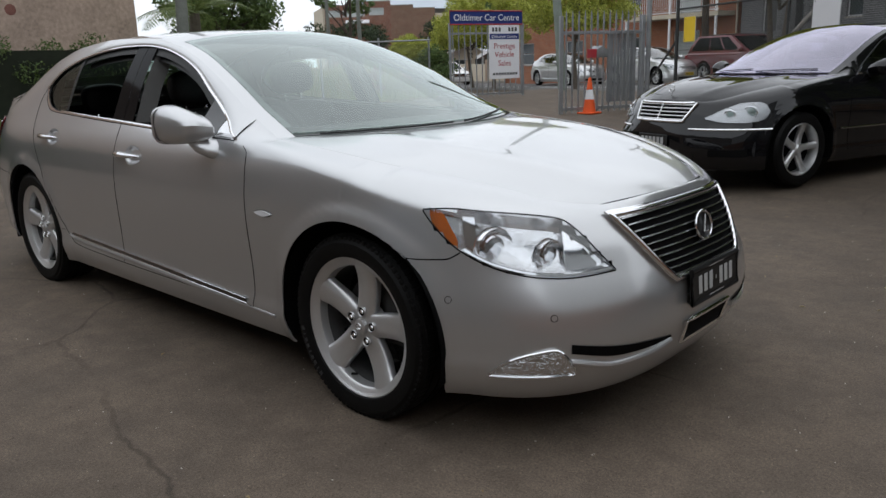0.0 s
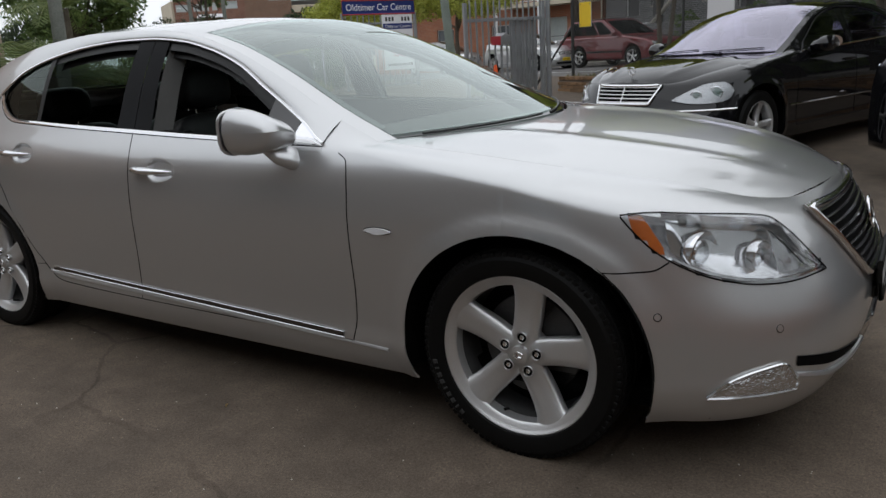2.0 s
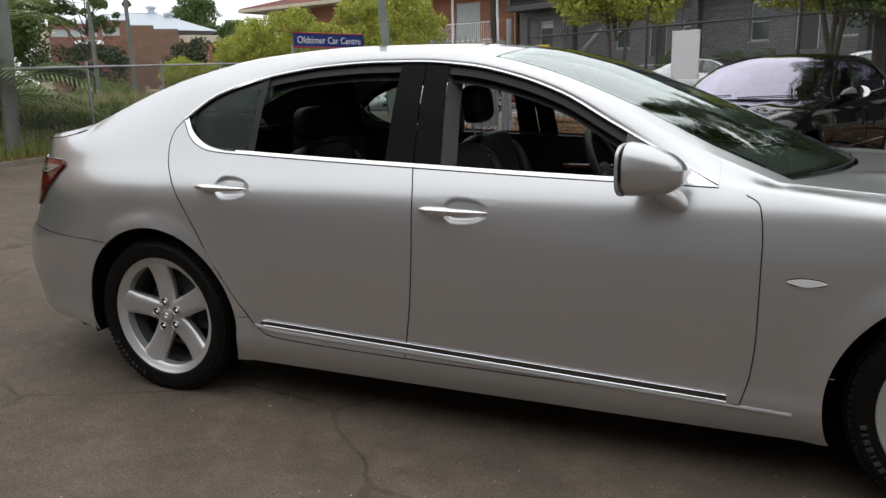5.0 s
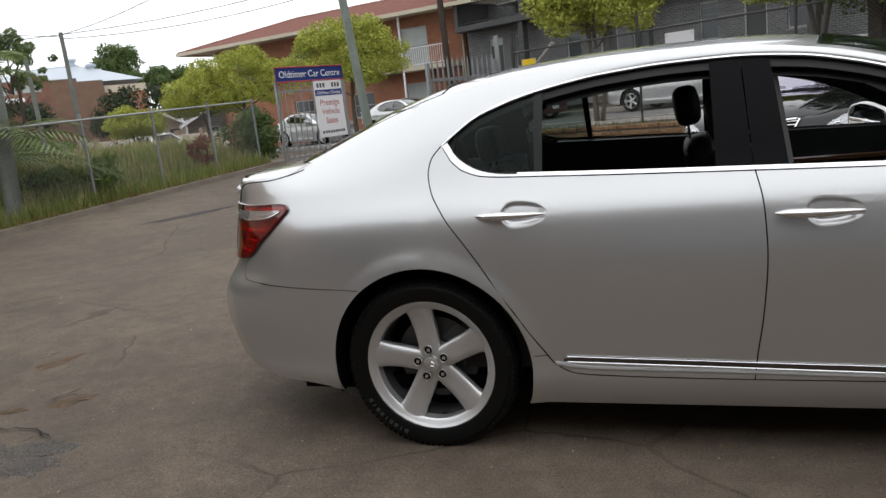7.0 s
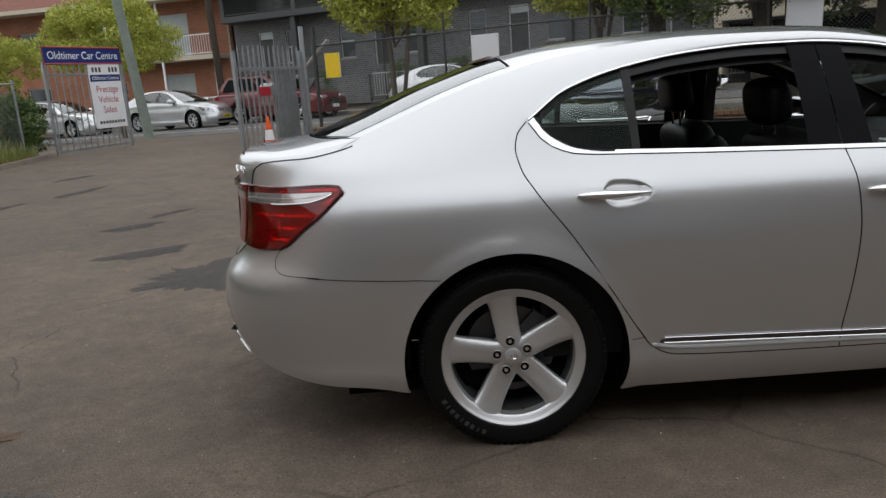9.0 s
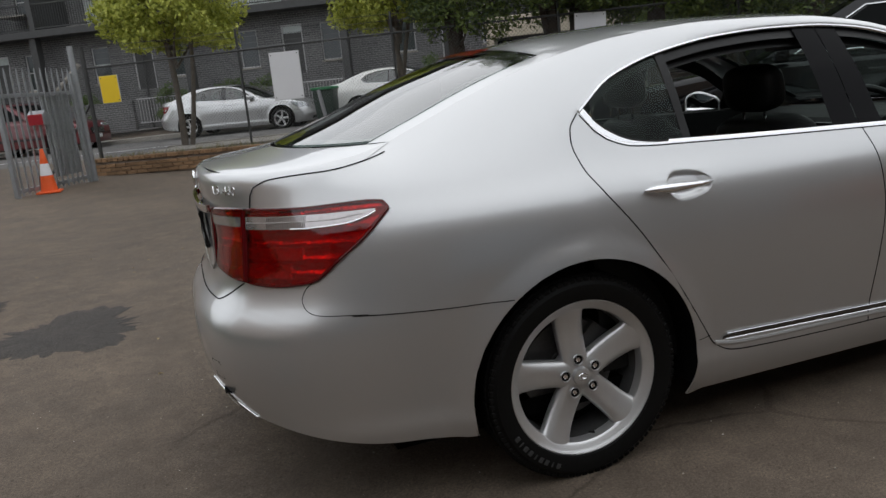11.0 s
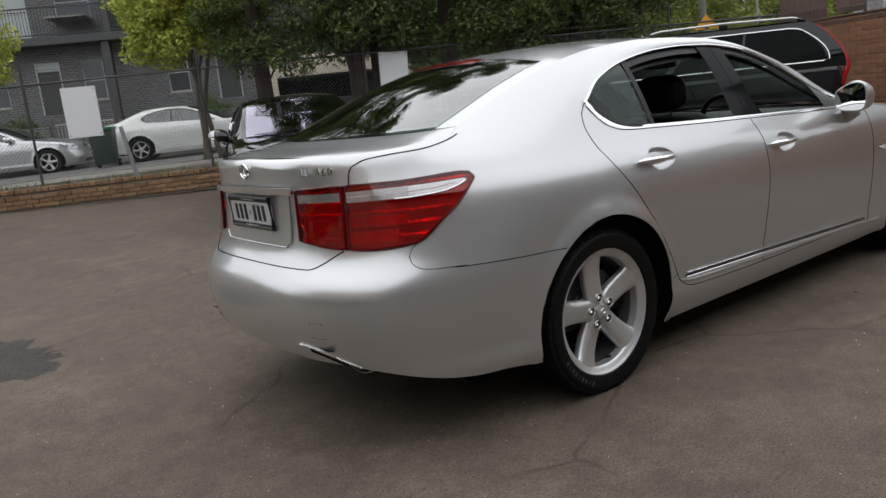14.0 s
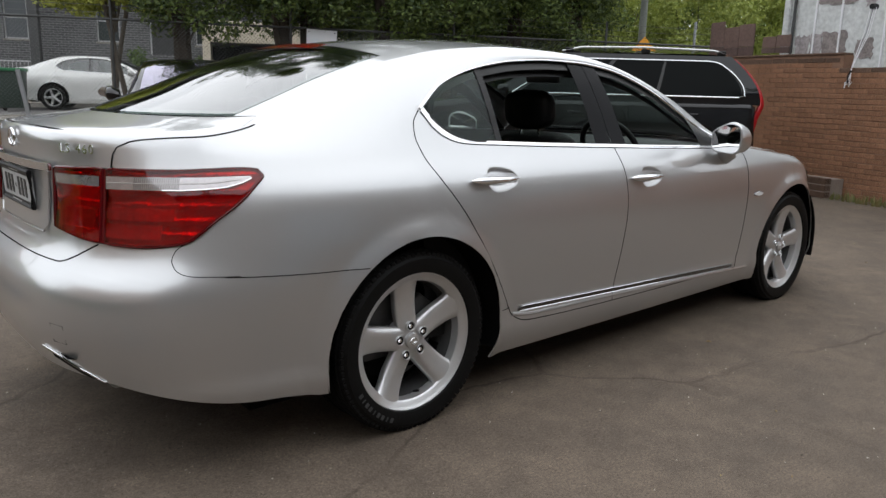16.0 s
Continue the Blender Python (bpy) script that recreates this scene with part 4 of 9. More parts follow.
def saloon():
    car = thing("silver_saloon", "silver four-door saloon with five-spoke alloys and open side windows", "car")
    shell = build_shell()
    body = put("body", dished(shell), SILVER, car, smooth=40)
    full = join(build_shell(False), hood_sheet())
    skin = Skin(full)
    hood = put("bonnet", hood_sheet(), SILVER, car, smooth=60)
    for s in (-1, 1):
        edge = [lid_point(HOOD_EDGE, HOOD_MID, u, s, 2.4) for u in np.linspace(0.0, 0.97, 40)]
        put("bonnet_bead", tube([(p[0], p[1] + s * 0.001, p[2] - 0.0065) for p in edge], 0.007, 8), SILVER, hood, smooth=60)
    # the boot lid's edge follows the ridge of the rear wing
    ridge = smooth_curve([(-0.25, 1.058), (-0.20, 1.078), (-0.10, 1.088), (0.0, 1.094), (0.07, 1.108), (0.11, 1.124), (0.135, 1.142)])

    def lid_edge(u, s):
        h = 0.135 - 0.385 * u
        return Vector(skin.tail(h, ridge(h), s=s, lift=0.001))
    edges = {s: [lid_edge(k / 16, s) - Vector(lid_point(DECK_EDGE, DECK_MID, k / 16, s, 5.0)) for k in range(17)] for s in (-1, 1)}

    def lid_fn(u, w):
        q = -1 + 2 * w
        d = edges[-1 if q < 0 else 1][int(round(u * 16))]
        return Vector(lid_point(DECK_EDGE, DECK_MID, u, q, 5.0)) + d * abs(q) ** 6 * step(0, 0.2, u)
    lid = put("boot_lid", sheet(lid_fn, 16, 90), SILVER, car, smooth=60)
    roof = put("roof", upper(4, 8, -1, 1, 40, 44), SILVER, car, smooth=60)
    # pillars beside the screens
    for s in (-1, 1):
        put("windscreen_pillar", upper(0, 4, s * 0.925, s, 30, 4), SILVER, car, smooth=60)
        put("rear_pillar", upper(8, 11, s * 0.90, s, 20, 5), SILVER, car, smooth=60)
        put("roof_rail", side_strip(s), SILVER, car, smooth=60)
    # screens, with a black border painted on the glass
    ws = put("windscreen", upper(0.12, 3.96, -0.925, 0.925, 30, 30, 0.002), GLASSW, car, "clear laminated windscreen")
    ws.visible_shadow = False
    bl = put("rear_window", upper(8.05, 10.93, -0.90, 0.90, 24, 30, 0.002), GLASSD, car, "tinted rear window with black border")
    bl.visible_shadow = False
    put("windscreen_border", join(upper(0.06, 0.20, -0.925, 0.925, 4, 30, -0.004), upper(3.80, 3.97, -0.925, 0.925, 2, 30, -0.004),
                                  upper(0.4, 3.85, -0.925, -0.885, 24, 2, -0.004), upper(0.4, 3.85, 0.885, 0.925, 24, 2, -0.004)), GLOSSB, ws)
    put("rear_window_border", join(upper(8.03, 8.28, -0.9, 0.9, 3, 30, -0.004), upper(10.72, 10.94, -0.9, 0.9, 3, 30, -0.004),
                                   upper(8.2, 10.8, -0.9, -0.855, 20, 2, -0.004), upper(8.2, 10.8, 0.855, 0.9, 20, 2, -0.004)), GLOSSB, bl)
    put("high_stop_lamp", join(upper(8.06, 8.32, -0.40, 0.40, 3, 16, 0.010)), REDL, car, "red high-level stop lamp")
    put("rear_shelf", sheet(lambda u, w: (-0.72 + 0.42 * u, -0.62 + 1.24 * w, 1.06 + 0.02 * u), 4, 6), LEATHER, car)
    put("cowl", sheet(lambda u, w: (2.36 + 0.33 * u - 0.27 * (abs(2 * w - 1)) ** 2, (-0.74 + 1.48 * w), 0.968), 4, 20), BLACK, car)
    # wipers
    for y0, y1, lo, rise in ((-0.62, 0.0, 0.03, 0.03), (0.08, 0.66, 0.05, 0.20)):
        pts = [(upper_point(lo + rise * k / 8, (y0 + (y1 - y0) * k / 8) / 0.765)) for k in range(9)]
        put("wiper", tube([(p[0], p[1], p[2] + 0.005) for p in pts], 0.0045, 6), BLACK, car)
    # window line trims: chrome round the openings
    for s in (-1, 1):
        xs = np.linspace(0.107, 2.25, 60)
        top = [(x, s * (side_y(x, DLO_TOP(x)) + 0.003), DLO_TOP(x)) for x in xs]
        low = [(x, s * (side_y(x, BELT(x)) + 0.003), BELT(x)) for x in xs]
        put("window_trim", tube(top, 0.006, 6), CHROME, car, "bright chrome window trim")
        put("waist_trim", sheet(lambda u, w, s=s: (0.107 + 2.143 * u, s * (side_y(0.107 + 2.143 * u, BELT(0.107 + 2.143 * u)) - 0.006 + 0.011 * w), BELT(0.107 + 2.143 * u) + 0.006 - 0.014 * w * w), 60, 4), CHROME, car, "bright chrome waist trim", smooth=60)
        put("waist_gap", tube([(p[0], p[1] + s * 0.001, p[2] - 0.010) for p in low], 0.003, 5), GAP, car)
        # the black frames within
        def frame_band(x0, x1, off0, off1, n=40, s=s, inn=0.012):
            def fn(u, w):
                x = x0 + (x1 - x0) * u
                z = DLO_TOP(x) - off0 - (off1 - off0) * w
                z = max(z, BELT(x) + 0.001)
                return (x, s * (side_y(x, z) - inn), z)
            return sheet(fn, n, 3)
        put("window_frame", frame_band(0.13, 2.24, 0.004, 0.040, 60), BLACK, car)
        put("door_seal", frame_band(0.50, 2.15, 0.036, 0.070, 60, inn=0.045), BLACK, car)

        def pillar(xa, xb, ya, yb, lean_a, lean_b, s=s):
            def fn(u, w):
                z = BELT(1.2) + (DLO_TOP(1.2) - BELT(1.2)) * w
                x = xa + lean_a * w + (xb + lean_b * w - xa - lean_a * w) * u
                zz = BELT(x) + (DLO_TOP(x) - BELT(x)) * w
                return (x, s * (side_y(x, zz) - (ya + (yb - ya) * u)), zz)
            return sheet(fn, 4, 14)
        put("door_pillar", pillar(1.085, 1.200, 0.004, 0.004, -0.005, -0.020), PILLAR, car, "gloss black door pillar")
        put("door_pillar", pillar(1.204, 1.310, 0.004, 0.004, -0.020, -0.035), PILLAR, car, "gloss black door pillar")
        put("pillar_trim", pillar(1.305, 1.335, 0.02, 0.10, -0.035, -0.035), TRIMG, car)
        put("quarter_bar", pillar(0.462, 0.492, 0.004, 0.004, -0.005, 0.0), BLACK, car)

        def quarter(u, w, s=s):
            x = 0.125 + 0.335 * u
            z = BELT(x) + (DLO_TOP(x) - BELT(x)) * w
            return (x, s * (side_y(x, z) - 0.008), z)
        q = put("quarter_window", sheet(quarter, 14, 8), GLASSQ, car, "fixed tinted quarter window")
        q.visible_shadow = False
        # broad chrome at the corner of the quarter window, and the mirror's black sail
        def inner_low(x):
            return BELT(x) + 0.004 + 0.040 * max(0.0, 1 - (x - 0.107) / 0.24) ** 1.5

        def corner(u, w, s=s):
            x = 0.110 + 0.24 * u
            z = BELT(x) + (min(inner_low(x), DLO_TOP(x)) - BELT(x)) * w
            return (x, s * (side_y(x, z) + 0.002), z)
        put("corner_trim", sheet(corner, 16, 3), CHROME, car, "broad chrome corner of the quarter window")
        loop = [(0.158, DLO_TOP(0.158) - 0.012)] + [(x, inner_low(x)) for x in np.linspace(0.150, 0.40, 16)]
        put("quarter_trim", tube([(x, s * (side_y(x, z) + 0.003), z) for x, z in loop], 0.003, 5), BLACK, car)

        def sail(u, w, s=s):
            x = 1.95 + 0.155 * u
            z = BELT(x) + (DLO_TOP(x) - BELT(x)) * w
            return (x, s * (side_y(x, z) + 0.001), z)
        put("mirror_sail", sheet(sail, 8, 4), GLOSSB, car)

        def tip(u, w, s=s):
            x = 2.11 + 0.138 * u
            z = BELT(x) + (DLO_TOP(x) - BELT(x)) * w
            return (x, s * (side_y(x, z) + 0.002), z)
        put("window_trim_tip", sheet(tip, 8, 4), CHROME, car)
        # panel gaps
        side = skin.side
        for pts, n in (([(2.33, 0.958), (2.37, 0.93), (2.385, 0.80), (2.385, 0.55), (2.375, 0.40), (2.35, 0.295)], 40),
                       ([(1.205, 1.015), (1.225, 0.90), (1.23, 0.75), (1.215, 0.55), (1.19, 0.38), (1.18, 0.30)], 30),
                       ([(0.100, 1.176), (0.062, 1.130), (0.052, 1.080), (0.066, 1.015), (0.115, 0.93), (0.222, 0.785), (0.350, 0.585), (0.450, 0.425), (0.505, 0.350), (0.58, 0.318), (0.75, 0.309), (1.18, 0.301), (1.8, 0.297), (2.35, 0.294)], 90)):
            put("panel_gap", tube(line_on(side, pts, n, s=s, lift=-0.0005), 0.0024, 5), GAP, car)
        put("panel_gap", tube(line_on(skin.side, [(-0.245, 0.660), (-0.39, 0.664), (-0.50, 0.669), (-0.62, 0.675), (-0.72, 0.680)], 26, s=s, lift=0.0003), 0.0016, 5), GAP, car)
        put("panel_gap", tube(line_on(skin.tail, [(0.13, 0.681), (0.06, 0.684), (0.01, 0.686), (-0.025, 0.692), (-0.052, 0.708), (-0.064, 0.734), (-0.055, 0.760), (-0.02, 0.788)], 26, s=s, lift=-0.0005), 0.0016, 5), GAP, car)
        put("panel_gap", tube(line_on(skin.nose, [(1.675, 0.643), (1.72, 0.642), (1.80, 0.645), (1.85, 0.668)], 18, s=s, lift=-0.0005), 0.0026, 5), GAP, car)
        # sill strip: chrome, its dark ground reflection put into the colour, over a painted bead
        strip_z = smooth_curve([(0.52, 0.374), (1.19, 0.352), (2.33, 0.312)])
        put("sill_strip", band(lambda h, z, s=s: skin.side(h, z, s=s, lift=0.008 - 0.30 * (strip_z(h) + 0.011 - z)), 0.53, 2.31, lambda h: strip_z(h) - 0.011, lambda h: strip_z(h) + 0.011 * min(1, (h - 0.53) * 20 + 0.1), 60, 3), SILLDARK, car, "chrome sill strip with its dark reflection put into the colour")
        for dz in (0.011, -0.011):
            put("sill_strip_edge", tube([skin.side(h, strip_z(h) + dz, s=s, lift=0.004 + 0.2 * dz) for h in np.linspace(0.545, 2.31, 50)], 0.0017, 5), CHROME, car)
        put("panel_gap", tube([skin.side(h, 0.388, s=s, lift=0.0) for h in np.linspace(0.425, 0.480, 6)], 0.0014, 5), GAP, car)
        put("sill_bead", tube(line_on(side, [(0.50, 0.356), (0.60, 0.340), (1.19, 0.326), (2.2, 0.292), (2.5, 0.280)], 50, s=s, lift=-0.004), 0.010, 8), SILVER, car)
        # arch lips and liners
        for cx, rx, rz in ARCHES:
            ang = [a for a in np.linspace(radians(-22), radians(202), 60)]
            pts = [side(cx + rx * 1.012 * math.cos(a), 0.335 + rz * 1.012 * math.sin(a), s=s, lift=-0.004) for a in ang]
            put("arch_lip", tube(pts, 0.0035, 6), SILVER, car)
            lin = sheet(lambda u, w, cx=cx, rx=rx, rz=rz, s=s: (cx + (rx + 0.004) * math.cos(radians(-15 + 210 * u)), s * (0.905 - 0.38 * w), 0.335 + (rz + 0.004) * math.sin(radians(-15 + 210 * u))), 40, 4)
            disc = sheet(lambda u, w, cx=cx, rx=rx, rz=rz, s=s: (cx + (rx + 0.004) * w * math.cos(radians(-15 + 210 * u)), s * 0.53, 0.335 + (rz + 0.004) * w * math.sin(radians(-15 + 210 * u))), 40, 3)
            put("arch_liner", join(lin, disc), LINER_SHADE, car)
        # side marker lamp on the wing
        put("side_repeater", solid(band(skin.side, 2.455, 2.565, lambda h: 0.712 - 0.012 * math.sin(math.pi * (h - 2.455) / 0.11), lambda h: 0.712 + 0.010 * math.sin(math.pi * (h - 2.455) / 0.11) + 0.001, 12, 4, s=s, lift=0.008), 0.008), SIGNW, car, "small clear side repeater lamp")
        ring = [(2.455 + 0.055 * (1 - math.cos(a)), 0.712 + 0.012 * math.sin(a)) for a in np.linspace(0, 2 * math.pi, 28)[:-1]]
        put("repeater_edge", tube([skin.side(h, z, s=s, lift=0.003) for h, z in ring], 0.0011, 5, True), GAP, car)
        # handles: a bright bar over a dished bowl
        for hx, hz in HANDLES:
            xs2 = np.linspace(-0.130, 0.130, 26)
            pts = []
            rr = []
            for d in xs2:
                p = skin.side(hx + d, hz + 0.0015 - 0.09 * d * 0.09, s=s, lift=0.0)
                out = 0.030 - 1.2 * d * d
                pts.append((p[0], p[1] + s * max(out, 0.006), p[2]))
                rr.append((0.0200 if d < -0.03 else 0.0200 - 0.070 * (d + 0.03)) * (1 - (abs(d) / 0.134) ** 5) + 0.0015)
            put("door_handle", tube(pts, rr, 12, flat=0.75), CHROME, car, "chrome door handle", smooth=60)
            put("lock_cap_gap", tube([(pts[7][0], pts[7][1] + s * 0.0165 * math.cos(a) * 0.75, pts[7][2] + 0.0165 * math.sin(a)) for a in np.linspace(-1.5, 1.5, 12)], 0.0012, 4), GAP, car)
        # mirror: housing, foot and glass
        mir = put("mirror_housing", sheet(lambda u, w, s=s: mirror_point(u, w, s), 24, 36), SILVER, car, "silver door mirror", smooth=70)
        foot = [(2.060, s * 0.935, 1.010), (2.080, s * 0.935, 0.980), (2.110, s * 0.925, 0.955), (2.125, s * 0.895, 0.938), (2.130, s * 0.862, 0.932)]
        put("mirror_foot", tube(foot, [0.036, 0.042, 0.046, 0.048, 0.050], 14, flat=0.62), SILVER, mir, smooth=60)
        mm = Matrix.Translation((1.9905, s * 0.970, 1.040)) @ Matrix.Rotation(radians(s * 14), 4, "Z")

        def round_rect(a, k=1.0):
            c, d = math.cos(a), math.sin(a)
            y, t = 0.096 * k * math.copysign(abs(c) ** 0.52, c), 0.0
            t = step(0.40, 1.0, (0.096 - s * y) / 0.18)
            return y, 0.077 * k * math.copysign(abs(d) ** 0.52, d) * (1 - 0.22 * t) - 0.012 * t
        put("mirror_glass", moved(sheet(lambda u, w: (-0.004 + 0.002 * w, *round_rect(2 * math.pi * u, 0.93 * w)), 48, 4), mm), mirror_mat, mir, "door mirror glass")
        put("mirror_rim", moved(tube([(0.004, *round_rect(a, 0.97)) for a in np.linspace(0, 2 * math.pi, 60)[:-1]], 0.006, 8, True), mm), SILVER, mir, smooth=60)
        if s > 0:
            mir.matrix_basis = Matrix.Translation((1.99, 0.93, 0)) @ Matrix.Rotation(radians(38), 4, "Z") @ Matrix.Translation((-2.10, -0.93, -0.02))
        # head lamp: bowl, reflectors, projectors, amber corner, clear cover
        bucket = band(skin.nose, 1.738, 2.350, HEAD_LOW, HEAD_TOP, 40, 10, s=s, lift=0.0)
        mid = [(p[0], p[1], p[2]) for p in bucket[0]]
        inner = []
        for i, p in enumerate(mid):
            u, w = (i // 11) / 40, (i % 11) / 10
            d = 0.055 * min(1, 5 * u) * min(1, 5 * (1 - u)) * min(1, 4 * w) * min(1, 4 * (1 - w))
            inner.append((p[0] - d * R2 - 0.004, p[1] - s * (d * R2 + 0.004), p[2]))
        lamp = put("head_lamp", (inner, bucket[1]), REFL, car, "clear-lens head lamp with amber corner", smooth=30)
        put("amber_corner", solid(band(skin.nose, 1.742, 1.842, lambda h: HEAD_LOW(h) + 0.004, lambda h: HEAD_TOP(h) - 0.004 - max(0, (h - 1.795)) * 1.9, 12, 6, s=s, lift=-0.008), 0.004), AMBER, lamp)
        for h, z, r in ((1.950, 0.693, 0.066), (2.140, 0.672, 0.048)):
            c = skin.nose(h, z, s=s, lift=-0.050)
            m = Matrix.Translation(c) @ Matrix.Rotation(math.atan2(s * 0.35, 1.0), 4, "Z")
            put("lamp_ring", moved(lathe([(r * 1.04, 0.0), (r * 1.02, 0.020), (r * 0.96, 0.024), (r * 0.88, 0.012), (r * 0.70, -0.006), (r * 0.58, -0.010)], 44, "x"), m), CHROME, lamp, smooth=60)
            put("projector_ring", moved(lathe([(r * 0.60, -0.010), (r * 0.60, 0.012), (r * 0.53, 0.016), (r * 0.50, 0.004)], 36, "x"), m), CHROME, lamp)
            put("projector_lens", moved(lathe([(r * 0.52, 0.006), (r * 0.42, 0.020), (r * 0.26, 0.028), (0.0, 0.031)], 32, "x"), m), LENS, lamp)
            put("projector_back", moved(lathe([(0, -0.004), (r * 0.22, -0.004), (r * 0.52, 0.005)], 24, "x"), m), ALLOYD, lamp)
        # bright fillers between the bowls
        put("lamp_filler", solid(band(skin.nose, 2.19, 2.30, lambda h: HEAD_LOW(h) + 0.020, lambda h: HEAD_TOP(h) - 0.022, 8, 4, s=s, lift=-0.026), 0.006), CHROME, lamp)
        put("lamp_filler", solid(band(skin.nose, 1.862, 1.90, lambda h: HEAD_LOW(h) + 0.030, lambda h: HEAD_TOP(h) - 0.012, 6, 6, s=s, lift=-0.022), 0.006), CHROME, lamp)
        bars = [box(0, 0.008, k * 0.012, k * 0.012 + 0.009, 0, 0.010, 0.002) for k in range(5)]
        c = skin.nose(2.11, 0.742, s=s, lift=-0.022)
        put("lamp_louvre", moved(join(*bars), Matrix.Translation((c[0], c[1] - s * 0.05, c[2])) @ Matrix.Rotation(s * 0.6, 4, "Z")), SIGNW, lamp)
        cover = put("lamp_cover", band(skin.nose, 1.738, 2.350, HEAD_LOW, HEAD_TOP, 40, 10, s=s, lift=0.003), LENS, lamp)
        cover.visible_shadow = False
        rimline = [skin.nose(h, HEAD_TOP(h), s=s, lift=0.001) for h in np.linspace(1.738, 2.35, 40)] + [skin.nose(h, HEAD_LOW(h), s=s, lift=0.001) for h in np.linspace(2.35, 1.738, 40)]
        put("lamp_edge", tube(rimline, 0.0026, 5, True), GAP, lamp)
        put("lamp_lower_bezel", tube([skin.nose(h, HEAD_LOW(h) + 0.010, s=s, lift=-0.004) for h in np.linspace(1.86, 2.34, 30)], 0.007, 6), CHROME, lamp)
        # fog lamp, and the outer intake's shade as a flat black band on the bumper
        ftop = smooth_curve([(1.93, 0.285), (1.965, 0.316), (2.01, 0.341), (2.07, 0.360), (2.135, 0.370), (2.15, 0.364), (2.20, 0.300)])
        fog = put("fog_lamp", solid(band(skin.nose, 1.93, 2.20, flat_curve(0.280), ftop, 24, 6, s=s, lift=0.004), 0.004), REFL, car, "clear fog lamp with bright edge")
        put("fog_lamp_edge", tube([skin.nose(h, 0.280, s=s, lift=0.005) for h in np.linspace(1.93, 2.20, 24)] + [skin.nose(h, ftop(h), s=s, lift=0.005) for h in np.linspace(2.20, 1.93, 24)], 0.005, 6, True), CHROME, fog)
        put("fog_reflector", band(skin.nose, 1.945, 2.185, flat_curve(0.288), lambda h: ftop(h) - 0.008, 30, 6, s=s, lift=0.0065), SPARKLE, fog)
        fc = put("fog_cover", band(skin.nose, 1.935, 2.195, flat_curve(0.283), ftop, 20, 5, s=s, lift=0.015), LENS, fog)
        fc.visible_shadow = False
        itop = smooth_curve([(0.25, 0.330), (0.36, 0.342), (0.50, 0.356), (0.66, 0.384)])
        ilow = smooth_curve([(0.25, 0.318), (0.36, 0.300), (0.50, 0.298), (0.66, 0.332)])
        put("intake_shade_band", band(skin.front, 0.25, 0.66, lambda h: ilow(h) + 0.42 * (itop(h) - ilow(h)), itop, 20, 4, lift=0.003) if s > 0 else mirrored(band(skin.front, 0.25, 0.66, lambda h: ilow(h) + 0.42 * (itop(h) - ilow(h)), itop, 20, 4, lift=0.003)), GAP, car)
        lipl = [skin.front(y, ilow(y) - 0.006, lift=0.004) for y in np.linspace(0.25, 0.66, 20)]
        put("intake_lip", tube([(p[0], s * p[1], p[2]) for p in lipl], 0.010, 8), SILVER, car)
        # parking sensors
        for h, z in ((1.806, 0.519), (2.134, 0.470)):
            p, nrm = skin.hit(((h + 2.95) * R2, s * (2.95 - h) * R2, z), (-1, -s, 0), 0.0)
            rot = nrm.to_track_quat("Z", "Y").to_matrix().to_4x4()
            put("parking_sensor", moved(lathe([(0.0, 0.0025), (0.009, 0.0025), (0.010, 0.001), (0.0125, 0.001), (0.0125, 0.0)], 20, "z"), Matrix.Translation(p) @ rot), SILVER, car)
            put("sensor_gap", moved(tube([(0.0108 * math.cos(a), 0.0108 * math.sin(a), 0.001) for a in np.linspace(0, 2 * math.pi, 20)[:-1]], 0.0012, 4, True), Matrix.Translation(p) @ rot), GAP, car)
        # tail lamp, split by the boot lid
        def steps(h, z, s=s):
            k = (z - 0.77) / 0.042
            k -= math.floor(k)
            return skin.tail(h, z, s=s, lift=0.002 + 0.007 * k * k + 0.0015 * math.sin(h * 55))

        def lamp_part(lo, hi, n):
            t = put("tail_lamp", band(steps, lo, hi, TAIL_LOW, TAIL_TOP, n * 2, 42), REDREF, car, "red tail lamp with clear reversing strip", smooth=25)
            rim = [skin.tail(h, TAIL_TOP(h), s=s, lift=0.007) for h in np.linspace(lo, hi, n)] + [skin.tail(h, TAIL_LOW(h), s=s, lift=0.007) for h in np.linspace(hi, lo, n)]
            put("lamp_wall", tube(rim, 0.0062, 6, True), REDD, t)
            c = put("lens", band(skin.tail, lo, hi, TAIL_LOW, TAIL_TOP, n, 12, s=s, lift=0.0125), REDGLASS, t, "clear red lens")
            c.visible_shadow = False
            return t
        tl, tl2 = lamp_part(-0.485, -0.290, 14), lamp_part(-0.278, 0.168, 28)
        for h0, h1, z0, z1 in ((-0.27, -0.10, 0.790, 0.832), (-0.27, -0.06, 0.845, 0.880), (-0.46, -0.31, 0.815, 0.870)):
            put("lamp_bowl", band(skin.tail, h0, h1, flat_curve(z0), flat_curve(z1), 10, 3, s=s, lift=0.0105), REDREF, tl if h0 < -0.3 else tl2)
        put("clear_strip", band(skin.tail, -0.470, -0.296, flat_curve(0.940), flat_curve(0.970), 10, 3, s=s, lift=0.0140), CLEARL, tl)
        strip_low = smooth_curve([(-0.272, 0.934), (-0.05, 0.934), (0.06, 0.940), (0.115, 0.953), (0.14, 0.966)])
        put("clear_strip", band(skin.tail, -0.272, 0.138, strip_low, lambda h: 0.971 + 0.002 * step(0, 0.14, h), 30, 3, s=s, lift=0.0140), CLEARL, tl2)
